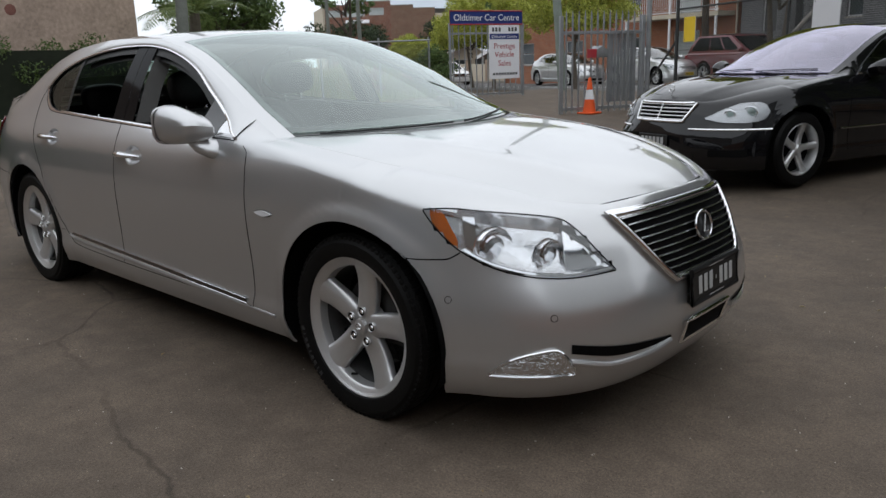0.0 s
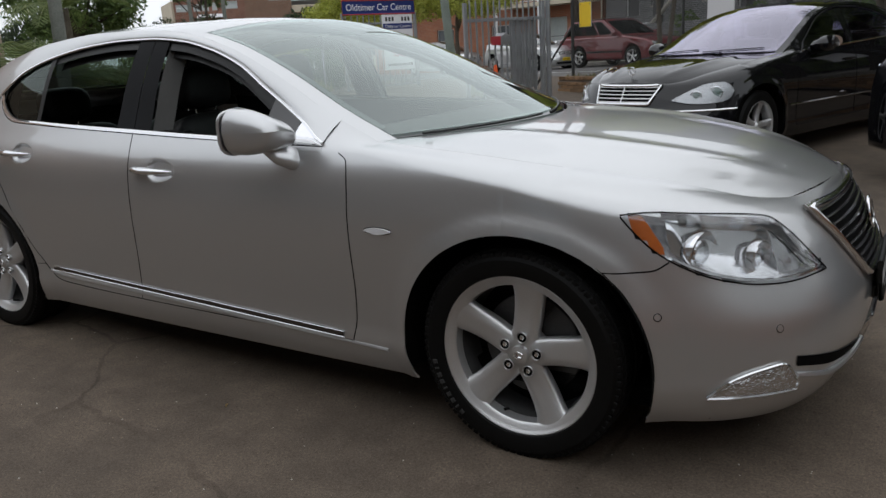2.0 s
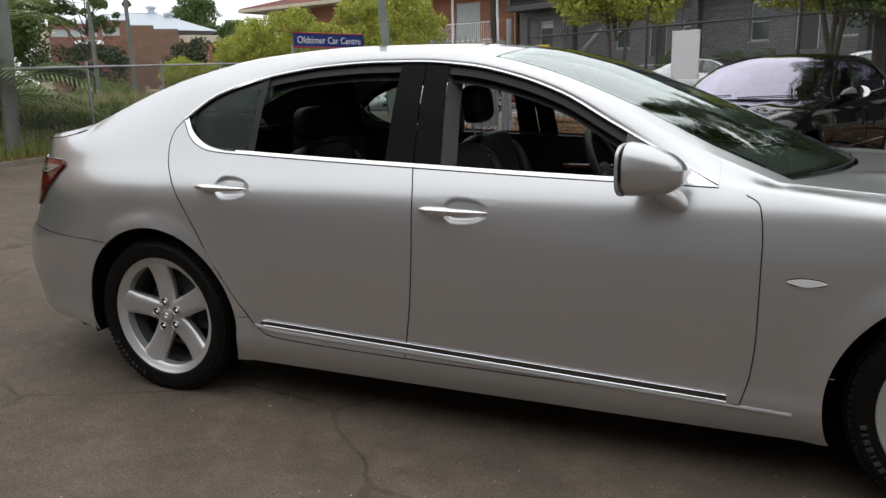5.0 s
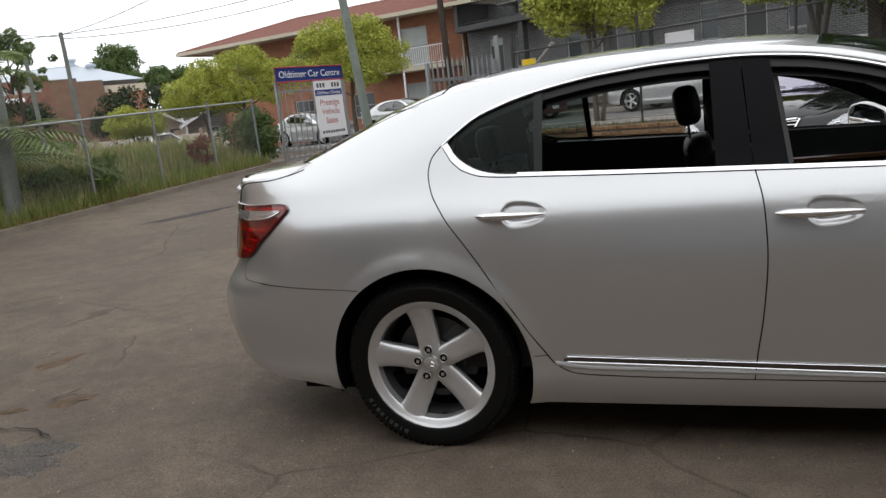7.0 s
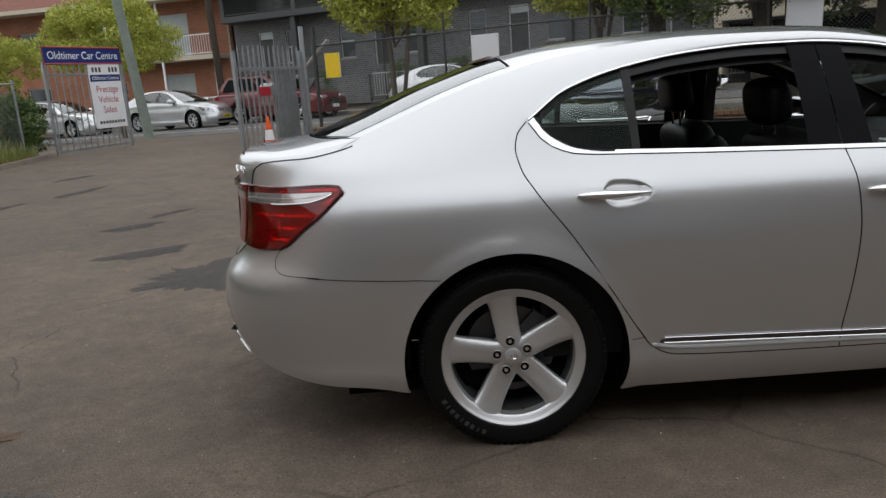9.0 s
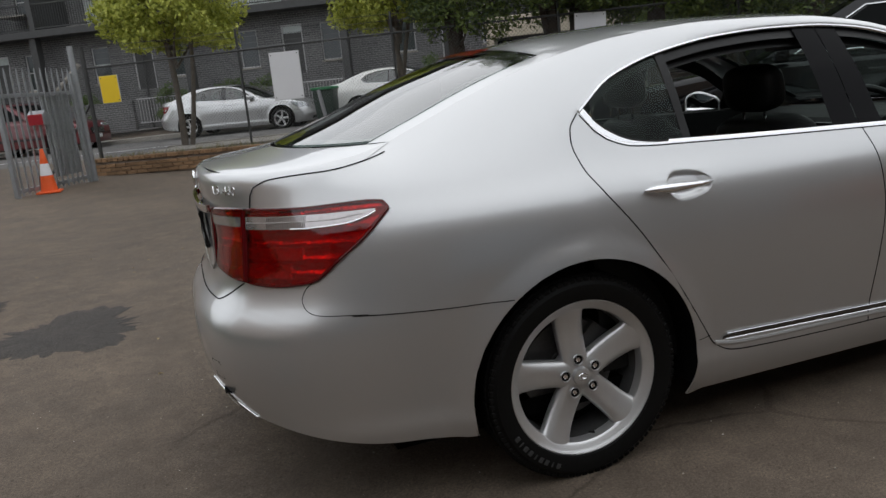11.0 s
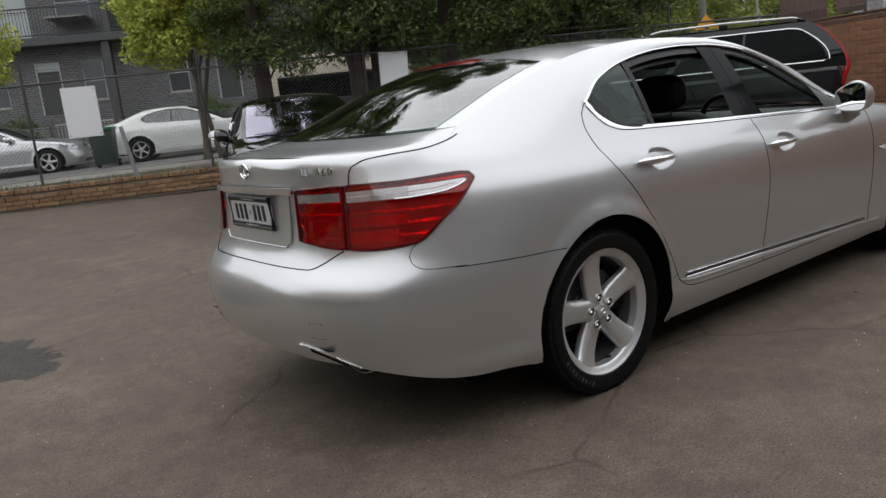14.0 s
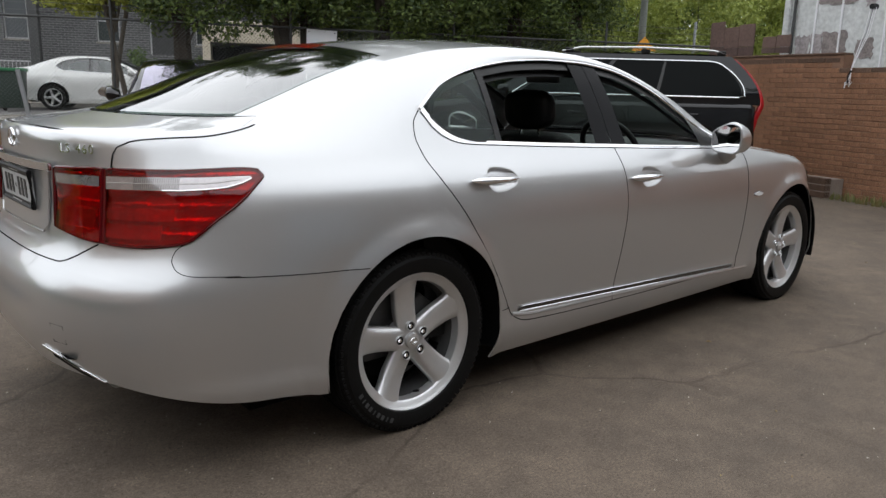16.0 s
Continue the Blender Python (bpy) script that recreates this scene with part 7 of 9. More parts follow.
for i, (w, pts) in enumerate(((0.012, ((-2.40, -1.08), (-2.25, -0.98), (-2.06, -0.94), (-1.86, -1.01))), (0.010, ((-2.23, -0.68), (-2.23, -0.60), (-2.21, -0.44))),
                              (0.010, ((-2.92, -0.18), (-2.87, -0.04), (-2.83, 0.07))), (0.014, ((-3.10, -0.44), (-2.95, -0.44), (-2.80, -0.47))),
                              (0.012, ((-4.18, 0.55), (-4.32, 0.93), (-4.27, 1.11), (-4.05, 1.30))), (0.010, ((-3.70, 0.84), (-3.53, 1.05))),
                              (0.008, ((-2.61, 0.53), (-2.53, 0.73), (-2.50, 0.95))))):
    crack(pts, w, 50 + i)

# small litter: twigs and dry leaves lying about the car
lv, lf = [], []
rl = random.Random(4)
for _ in range(150):
    x, y = rl.uniform(-4.5, 5.5), rl.uniform(-3.2, 4.5)
    if -1.2 < x < 4.0 and -1.0 < y < 1.0:
        continue
    a, s = rl.uniform(0, 6.28), rl.uniform(0.008, 0.022)
    c, d = math.cos(a), math.sin(a)
    n = len(lv)
    g = yard_z(x, y)
    lv += [(x - c * s, y - d * s, g + 0.004), (x + d * s * 0.35, y - c * s * 0.35, g + 0.010), (x + c * s, y + d * s, g + 0.005), (x - d * s * 0.35, y + c * s * 0.35, g + 0.008)]
    lf.append((n, n + 1, n + 2, n + 3))
tagged(put("leaf_litter", (lv, lf), leaf_mat("dry_leaf", (0.20, 0.13, 0.05), (0.34, 0.28, 0.14)), smooth=0), "scattered dry leaves on the asphalt", "leaves", kind="stuff")


pv, pf = [], []
for _ in range(1500):
    x, y, r = rl.uniform(-4.5, 6.0), rl.uniform(-3.4, 5.0), rl.uniform(0.0016, 0.0045)
    g, a = yard_z(x, y), rl.uniform(0, 6.28)
    n = len(pv)
    pv += [(x + r * math.cos(a + k * 2.094) * rl.uniform(0.7, 1.4), y + r * math.sin(a + k * 2.094), g) for k in range(3)] + [(x, y, g + r * 1.1)]
    pf += [(n, n + 1, n + 3), (n + 1, n + 2, n + 3), (n + 2, n, n + 3)]
tagged(put("grit", (pv, pf), leaf_mat("loose_stone", (0.30, 0.27, 0.23), (0.55, 0.52, 0.48)), smooth=0), "loose pale grit scattered over the asphalt", "grit", kind="stuff")


# ---------------------------------------------------------------- fences, gates, poles
def chain_link(name, p0, p1, z0, z1, label, pitch=0.075, r=0.0027):
    """Woven wire between two points: two sets of slanting wires, one object of stuff."""
    a, b = Vector(p0), Vector(p1)
    d = (b - a)
    length = d.length
    d.normalize()
    h = z1 - z0
    v, f = [], []

    def wire(s0, s1, off):
        n = len(v)
        side = Vector((-d.y, d.x, 0))
        q0 = a + d * s0[0] + Vector((0, 0, s0[1]))
        q1 = a + d * s1[0] + Vector((0, 0, s1[1]))
        t = (q1 - q0).normalized()
        u = t.cross(side).normalized()
        for q in (q0, q1):
            v.extend([q + u * r + side * off, q - u * r * 0.6 + side * (off + r), q - u * r * 0.6 + side * (off - r)])
        f.extend([(n, n + 1, n + 4, n + 3), (n + 1, n + 2, n + 5, n + 4), (n + 2, n, n + 3, n + 5)])
    k = int((length + h) / pitch) + 1
    for i in range(k):
        s = i * pitch
        lo, hi = max(0, s - h), min(length, s)
        if hi > lo:
            wire((hi, z0 + (s - hi)), (lo, z0 + (s - lo)), 0.002)
            wire((length - hi, z0 + (s - hi)), (length - lo, z0 + (s - lo)), -0.002)
    return tagged(put(name, (v, f), GALVD, smooth=0), label, "wire mesh", kind="stuff")


def bar(name, pts, r, material, parent=None, n=8, label=""):
    return put(name, tube(pts, r, n), material, parent, label)


# street-side fence on a brick-edged bed
zone(0.855, (0.2, -3.3, 1.3))
FN = 12.55


def sp(a, n, z):
    return STREET @ Vector((a, n, z))


fence = thing("wire_fence", "dull grey chain-link fence with barbed wire above a brick-edged bed", "fence")
for a in (-9.6, -6.1, -2.8, 0.55, 3.95, 7.5, 11.2):
    bar("fence_post", [sp(a, FN, 0.05), sp(a, FN, 2.78)], 0.045 if a < -9 else 0.026, FENCED, fence)
bar("top_rail", [sp(-9.6, FN, 2.32), sp(-4, FN, 2.36), sp(11.2, FN, 2.34)], 0.022, FENCED, fence)
for z in (2.47, 2.60, 2.73):
    bar("barbed_wire", [sp(a, FN + 0.02 * math.sin(a), z - 0.012 * math.sin(a * 2.3)) for a in np.linspace(-9.6, 11.2, 60)], 0.004, GALVD, fence, 4)
bar("brace", [sp(-9.6, FN, 1.6), sp(-10.6, FN - 0.45, 0.10)], 0.028, FENCED, fence)
chain_link("chain_link_mesh", sp(-9.6, FN, 0), sp(11.2, FN, 0), 0.34, 2.33, "woven galvanised wire mesh of the street fence")
tagged(put("leaning_post", tube([sp(-4.25, FN - 0.25, 0.3), sp(-4.4, FN - 0.3, 1.38)], 0.04, 10), GALV), "short leaning galvanised post in the bed", "post")


def sign_board(name, label, a0, a1, z0, z1, material, tilt=0.0, n=None):
    n = FN - 0.045 if n is None else n
    w = thing(name, label, "sign board")
    w.matrix_basis = ZONE[0] @ STREET @ Matrix.Translation(((a0 + a1) / 2, n, (z0 + z1) / 2)) @ Matrix.Rotation(radians(tilt), 4, "Y")
    hx, hz = (a1 - a0) / 2, (z1 - z0) / 2
    put("panel", box(-hx, hx, -0.012, 0.008, -hz, hz, 0.003), material, w)
    put("panel_edge", tube([(-hx, -0.004, -hz), (hx, -0.004, -hz), (hx, -0.004, hz), (-hx, -0.004, hz)], 0.010, 5, True), FRAMEW, w)
    for dx in (-hx + 0.04, hx - 0.04):
        for dz in (-hz + 0.05, hz - 0.05):
            put("screw", moved(lathe([(0, -0.017), (0.010, -0.016), (0.012, -0.012)], 10), Matrix.Translation((dx, 0, dz))), GALVD, w)
    return w


sign_board("blank_board", "blank white board fixed to the wire fence", -5.43, -4.79, 1.25, 2.22, WHITE)
sign_board("blank_board", "pale grey board fixed to the fence under the trees", 0.85, 1.45, 1.35, 2.33, WHITE, 2)
sign_board("yellow_notice", "plain yellow notice board on the wire fence", -9.28, -8.86, 1.55, 2.12, YELLOW)


# bed between the brick edging and the kerb
def bed(u, w):
    a, n = -9.9 + 22.0 * u, 12.36 + 0.58 * w
    bump = 0.05 * math.sin(a * 3.1) * math.sin(n * 4) * (1 if 0.05 < w < 0.95 else 0)
    return sp(a, n, 0.31 + 0.4 * bump)


tagged(put("fence_bed", sheet(bed, 60, 8), SOIL), "dry brown mulch bed behind the brick edging", "garden bed", kind="structure")
blades("dry_grass", [(*sp(a, n, 0)[:2], 0.30, random.uniform(0.05, 0.2)) for a, n in [(random.uniform(-9.8, 12), random.uniform(12.4, 12.9)) for _ in range(2500)]], "sparse dry grass in the mulch bed", leaf_mat("straw_blade", (0.22, 0.17, 0.07), (0.14, 0.16, 0.05)), 0.15)


def palisade(name, label, p0, p1, z0, z1, slats, lean=0.0, plate=None):
    """A steel gate leaf: stiles, rails and pointed uprights."""
    a, b = Vector((*p0, 0)), Vector((*p1, 0))
    d = b - a
    ln = d.length
    m = Matrix.Translation((a.x, a.y, z0)) @ Matrix.Rotation(math.atan2(d.y, d.x), 4, "Z") @ Matrix.Rotation(radians(lean), 4, "Y")
    g = thing(name, label, "gate", m)
    h = z1 - z0
    for x in (0.0, ln):
        put("stile", box(x - 0.035, x + 0.035, -0.035, 0.035, 0.0, h, 0.005), GALV, g)
    for z in (0.10, h - 0.32):
        put("rail", box(0, ln, -0.025, 0.025, z - 0.03, z + 0.03, 0.004), GALV, g)
    for k in range(slats):
        x = 0.09 + (ln - 0.18) * k / (slats - 1)
        put("slat", prism([(x - 0.017, 0.03), (x + 0.017, 0.03), (x + 0.017, h - 0.02), (x, h + 0.09), (x - 0.017, h - 0.02)], "y", -0.040, -0.026), GALV, g, smooth=0)
    if plate:
        x0, x1, za, zb = plate
        for k in range(9):
            xx = x0 + (x1 - x0) * k / 9
            put("infill_plate", box(xx, xx + (x1 - x0) / 9 - 0.012, 0.027, 0.045, za, zb, 0.004), GALV, g)
    return g


LG0, LG1 = (-9.80, 16.65), (-8.83, 19.25)
zone(0.72, (-0.5, -3.67, 1.37))
palisade("steel_gate", "grey steel palisade gate leaf carrying the car yard sign", LG0, LG1, 0.04, 2.42, 13)
zone(0.855, (0.2, -3.3, 1.3))
zone()
palisade("steel_gate", "grey steel palisade gate leaf standing open by the fence", (-3.50, 10.05), (-2.62, 11.62), 0.19, 2.05, 13, 0, (1.02, 1.68, 0.20, 1.52))
gp = put("gate_post", tube([(-2.55, 11.72, 0.1), (-2.55, 11.72, 2.5)], 0.05, 10), GALV)
tagged(gp, "thick galvanised gate post", "post")

# the yard's sign on the gate: name band and a lower panel
gm = Matrix.Translation((LG0[0], LG0[1], 0)) @ Matrix.Rotation(math.atan2(LG1[1] - LG0[1], LG1[0] - LG0[0]), 4, "Z")
zone(0.72, (-0.5, -3.67, 1.37))
sg = thing("yard_sign", "navy and white car yard sign with red border on the gate", "sign", gm @ Matrix.Translation((0.10, -0.06, 0)))
put("name_band", box(-0.12, 2.62, -0.015, 0.015, 2.38, 2.80, 0.004), NAVY, sg, "navy band with white lettering")
put("band_border", tube([(-0.12, -0.016, 2.38), (2.62, -0.016, 2.38), (2.62, -0.016, 2.80), (-0.12, -0.016, 2.80)], 0.022, 5, True), REDSIGN, sg)
words("Oldtimer Car Centre", 0.285, SIGNW, Matrix.Translation((1.25, -0.021, 2.585)) @ Matrix.Rotation(radians(90), 4, "X"), sg, "lettering", 0.002, 1.0)
put("white_panel", box(1.32, 2.50, -0.018, 0.010, 0.62, 2.36, 0.004), SIGNW, sg, "white panel")
put("navy_strip", box(1.34, 2.48, -0.023, -0.018, 1.90, 2.08, 0.002), NAVY, sg)
for k in (0, 1, 2, 5, 6, 7):
    put("number_bar", box(1.44 + k * 0.125, 1.52 + k * 0.125, -0.022, -0.018, 2.15, 2.28, 0.001), DARKGREY, sg)
words("Oldtimer Centre", 0.145, SIGNW, Matrix.Translation((1.91, -0.026, 1.985)) @ Matrix.Rotation(radians(90), 4, "X"), sg, "lettering", 0.001)
for txt, z in (("Prestige", 1.68), ("Vehicle", 1.40), ("Sales", 1.12)):
    words(txt, 0.26, REDSIGN, Matrix.Translation((1.91, -0.020, z)) @ Matrix.Rotation(radians(90), 4, "X"), sg, "lettering", 0.001)
for k in range(9):
    put("print_bar", box(1.45 + k * 0.11, 1.53 + k * 0.11, -0.021, -0.018, 0.74, 0.82, 0.001), DARKGREY, sg)

# letter box on a post, and the witch's-hat cone
zone()
lb = thing("letter_box", "red-fronted metal letter box on a slim post", "letter box", Matrix.Translation((-3.10, 10.72, 0.19)) @ Matrix.Rotation(radians(-12), 4, "Z") @ Matrix.Scale(0.75, 4))
put("post", tube([(0, 0, 0), (0, 0, 1.45)], 0.03, 8), GALV, lb)
put("box", prism([(-0.20, 1.42), (0.20, 1.42), (0.20, 1.62), (0.0, 1.72), (-0.20, 1.62)], "x", -0.16, 0.16, 0.01), GALV, lb)
put("front", box(-0.16, 0.16, -0.225, -0.200, 1.42, 1.64, 0.006), REDSIGN, lb, "red front plate")
zone()
cone = thing("traffic_cone", "orange traffic cone with a white band", "traffic cone", Matrix.Translation((-3.12, 10.48, yard_z(-3.12, 10.48))) @ Matrix.Scale(0.93, 4))
put("base", box(-0.19, 0.19, -0.19, 0.19, 0.0, 0.035, 0.01), ORANGE, cone)
put("lower_cone", lathe([(0.14, 0.035), (0.135, 0.05), (0.098, 0.30)], 28, "z"), ORANGE, cone)
put("white_band", lathe([(0.098, 0.30), (0.066, 0.50)], 28, "z"), SIGNW, cone)
put("upper_cone", lathe([(0.066, 0.50), (0.028, 0.74), (0.020, 0.75), (0.0, 0.75)], 28, "z"), ORANGE, cone)

# left fence and its kerb
zone(0.72, (-0.5, -3.67, 1.37))
zone()
FX = -7.72
lf2 = thing("side_fence", "old chain-link fence along the yard's grassy edge", "fence")
for y in (5.9, 7.55, 9.2, 10.8):
    bar("fence_post", [(FX, y, 0.2), (FX - 0.01, y, 1.72 + 0.02 * (y - 4.4))], 0.022, GALV, lf2)
bar("top_rail", [(FX, 4.4, 1.62), (FX, 7.5, 1.70), (FX, 10.85, 1.78)], 0.017, GALV, lf2)
chain_link("chain_link_mesh", (FX, 4.4, 0), (FX, 10.85, 0), 0.36, 1.68, "woven wire mesh of the side fence", 0.062, 0.0024)
tagged(put("timber_column", tube([(-7.83, 4.45, 0.1), (-7.88, 4.62, 1.8), (-7.93, 4.8, 5.4)], [0.115, 0.105, 0.09], 16), WOODP), "grey weathered timber pole at the fence's end", "pole")


def kerb_line(u, w):
    y = -2.0 + 12.85 * u
    px = (-7.52, -7.50, -7.40, -7.37)[w]
    return (px, y, yard_z(px, y) + (-0.05, 0.075, 0.070, -0.02)[w])


kv = [kerb_line(i / 40, w) for i in range(41) for w in range(4)]
kf = [(i * 4 + w, (i + 1) * 4 + w, (i + 1) * 4 + w + 1, i * 4 + w + 1) for i in range(40) for w in range(3)]
tagged(put("kerb", (kv, kf), mat("stained_kerb", (0.15, 0.125, 0.10), 0.95, var=0.35, scale=3, fine=50, bump=0.4)), "low stained concrete kerb along the grassy bed", "kerb", kind="structure")


def bank_rise(x, y):
    """The weedy mound between the yard fence and the street."""
    return (0.30 + 0.22 * step(4.2, 6.8, y)) * step(-7.55, -9.3, x) * step(1.0, 4.0, y)


def bank_z(x, y):
    return yard_z(-7.5, y) + bank_rise(x, y) + 0.05 + 0.03 * math.sin(x * 2.1) * math.sin(y * 1.3) - 1.0 * step(-10.2, -15, x)


tagged(put("grass_bank", sheet(lambda u, w: (-18 + 10.52 * u, -3 + 13.9 * w, bank_z(-18 + 10.52 * u, -3 + 13.9 * w)), 52, 60), mat("turf", (0.150, 0.150, 0.050), 0.95, var=0.5, scale=2.5, fine=30, bump=0.8)), "rough green grass bank behind the fence", "grass", kind="structure")
blades("long_grass", [(x, y, bank_z(x, y) - 0.01, random.uniform(0.08, 0.32)) for x, y in [(-7.5 - 4.5 * random.random() ** 1.3, random.uniform(0.5, 10.85)) for _ in range(24000)]], "long uneven grass with seed heads", GRASS, 0.3)
blades("dry_stalks", [(x, y, bank_z(x, y) - 0.01, random.uniform(0.15, 0.42)) for x, y in [(-7.6 - 3.2 * random.random(), random.uniform(2.5, 10.85)) for _ in range(3500)]], "dry pale weed stalks among the grass", leaf_mat("dry_stalk", (0.30, 0.25, 0.11), (0.42, 0.37, 0.20)), 0.3)
blades("dry_verge", [(x, y, bank_z(x, y) - 0.01, random.uniform(0.03, 0.12)) for x, y in [(random.uniform(-7.75, -7.48), random.uniform(3, 10.85)) for _ in range(2500)]], "dry straw-coloured grass along the kerb", leaf_mat("dry_verge_blade", (0.26, 0.16, 0.06), (0.34, 0.24, 0.10)), 0.1)
zone(0.855, (0.2, -3.3, 1.3))


def utility_pole(name, label, base, top, r0, r1, material, arm=None):
    p = thing(name, label, "utility pole")
    put("pole", tube([Vector(base).lerp(Vector(top), k / 8) for k in range(9)], [r0 + (r1 - r0) * k / 8 for k in range(9)], 14), material, p)
    if arm:
        t = Vector(base).lerp(Vector(top), 0.94)
        put("cross_arm", box(-arm, arm, -0.05, 0.05, -0.06, 0.06, 0.01), WOODP, p).matrix_basis = Matrix.Translation(t) @ STREET
        for k in (-0.9, -0.4, 0.4, 0.9):
            put("insulator", lathe([(0.0, 0.0), (0.03, 0.0), (0.045, 0.05), (0.03, 0.12), (0.0, 0.13)], 10, "z"), SIGNW, p).matrix_basis = Matrix.Translation(t) @ STREET @ Matrix.Translation((k * arm, 0, 0.06))
    return p


zone()
utility_pole("timber_pole", "greenish weathered timber pole leaning at the driveway", (-7.05, 15.45, 0.1), (-7.75, 15.45, 8.2), 0.125, 0.095, mat("green_grey_timber", (0.19, 0.22, 0.19), 0.9, var=0.25, scale=3, fine=40, bump=0.4))
zone(0.855, (0.2, -3.3, 1.3))
b = sp(-22.9, 24.3, 0.1)
utility_pole("timber_pole", "brown timber pole in front of the flats", b, b + Vector((-0.25, 0, 9.5)), 0.17, 0.13, BARK, 1.1)
poles = [((-25.7, 25.4), 6.3), ((-26.8, 24.2), 5.3)]
for (x, y), h in poles:
    utility_pole("timber_pole", "grey timber power pole beyond the fence", (x, y, -0.6), (x - 0.1, y, h), 0.12, 0.09, WOODP)
wires = thing("power_lines", "thin power lines strung between the poles", "wire")
for (p0, p1, sag) in (((-25.7, 25.4, 6.2), (-60, 12, 8.5), 0.8), ((-25.7, 25.4, 6.2), sp(-22.9, 24.3, 8.6), 0.5), ((-25.7, 25.4, 6.0), sp(-22.9, 24.3, 8.2), 0.7),
                      ((-25.7, 25.4, 6.1), (-55, -2, 13.0), 0.9), ((-26.8, 24.2, 5.2), (-60, 2, 11.0), 0.7), (sp(-16.6, 13.6, 8.8), sp(-22.9, 24.3, 9.0), 0.3), (sp(-16.6, 13.6, 8.6), (-25.7, 25.4, 6.2), 0.6)):
    p0, p1 = Vector(p0), Vector(p1)
    put("line", tube([p0.lerp(p1, k / 16) - Vector((0, 0, sag * 4 * (k / 16) * (1 - k / 16))) for k in range(17)], 0.016, 4), BLACK, wires)


# ---------------------------------------------------------------- trees and hedges
def limb(p0, p1, r0, r1, bend, rnd, n=6):
    p0, p1 = Vector(p0), Vector(p1)
    o = Vector((rnd.uniform(-1, 1), rnd.uniform(-1, 1), 0)) * bend
    pts = [p0.lerp(p1, k / n) + o * math.sin(math.pi * k / n) for k in range(n + 1)]
    return tube(pts, [r0 + (r1 - r0) * k / n for k in range(n + 1)], 8)


def leaves(clumps, count, size, rnd, aspect=0.55, droop=0.2):
    """Leaves scattered through the shells of many small clumps; every leaf a bent diamond."""
    v, f = [], []
    tot = sum(c[3] ** 2 for c in clumps)
    for cx, cy, cz, r in clumps:
        k = int(count * r * r / tot)
        for _ in range(k):
            a, b = rnd.uniform(0, 6.283), math.acos(rnd.uniform(-1, 1))
            d = Vector((math.sin(b) * math.cos(a), math.sin(b) * math.sin(a), math.cos(b) * 0.8))
            p = Vector((cx, cy, cz)) + d * (r * rnd.uniform(0.55, 1.06))
            t = Vector((rnd.uniform(-1, 1), rnd.uniform(-1, 1), rnd.uniform(-1, 0.6) - droop)).normalized()
            nrm = (d + Vector((rnd.uniform(-0.7, 0.7), rnd.uniform(-0.7, 0.7), rnd.uniform(-0.2, 0.9)))).normalized()
            s = t.cross(nrm)
            if s.length < 1e-3:
                continue
            s.normalize()
            ln = size * rnd.uniform(0.6, 1.3)
            w = ln * aspect * 0.5
            i = len(v)
            v += [p - t * ln * 0.5, p + s * w, p + t * ln * 0.5 - nrm * ln * 0.12, p - s * w]
            f.append((i, i + 1, i + 2, i + 3))
    return v, f


def clumps_in(rnd, centre, radii, n, r0, r1, flat=0.0):
    out = []
    while len(out) < n:
        d = Vector((rnd.uniform(-1, 1), rnd.uniform(-1, 1), rnd.uniform(-1, 1)))
        if d.length > 1 or d.length < 0.35:
            continue
        if d.z < -0.55 + flat:
            continue
        out.append((centre[0] + d.x * radii[0], centre[1] + d.y * radii[1], centre[2] + d.z * radii[2], rnd.uniform(r0, r1)))
    return out


def tree(name, label, base, crown, radii, seed, leafmat, count, size, nclump=40, clump=(0.35, 0.7), trunk=0.14, stems=1, bark=None, core=True, aspect=0.55):
    rnd = random.Random(seed)
    t = thing(name, label, "tree")
    base, crown = Vector(base), Vector(crown)
    cl = clumps_in(rnd, crown, radii, nclump, *clump)
    wood = []
    for k in range(stems):
        off = Vector((rnd.uniform(-0.2, 0.2), rnd.uniform(-0.2, 0.2), 0)) * (0 if stems == 1 else 1)
        top = crown + Vector((rnd.uniform(-0.4, 0.4) * radii[0], rnd.uniform(-0.4, 0.4) * radii[1], -0.1 * radii[2]))
        wood.append(limb(base + off, top, trunk / math.sqrt(stems), trunk * 0.35, 0.12, rnd, 8))
    put("trunk", join(*wood), bark or BARK, t)
    limbs = []
    for c in rnd.sample(cl, min(14, len(cl))):
        p0 = base.lerp(crown, rnd.uniform(0.55, 1.0))
        limbs.append(limb(p0, c[:3], trunk * 0.32, 0.012, 0.1, rnd))
    put("limb", join(*limbs), bark or BARK, t)
    put("crown", leaves(cl, count, size, rnd, aspect), leafmat, t, smooth=0)
    return t


def street_tree(a, n, z, crown_z, r, rz, seed, **kw):
    p = sp(a, n, z)
    c = sp(a, n, crown_z)
    return tree("golden_street_tree", "street tree with a dense golden-green mop of leaves", p, c, (r, r, rz), seed, LEAFY, 26000, 0.105, 110, (0.24, 0.50), 0.11, bark=BARKL, **kw)


street_tree(-20.2, 16.0, -0.1, 3.25, 2.2, 1.45, 11)
street_tree(-28.0, 16.0, -0.2, 3.1, 2.3, 1.5, 12)
street_tree(-33.0, 17.0, -0.3, 2.8, 2.1, 1.3, 13)
street_tree(-39.5, 16.0, -0.5, 1.9, 1.7, 0.9, 14)
street_tree(-8.5, 14.6, 0.4, 3.6, 1.55, 1.5, 15, stems=3)
street_tree(-3.0, 14.6, 0.4, 3.55, 1.5, 1.25, 16, stems=3)


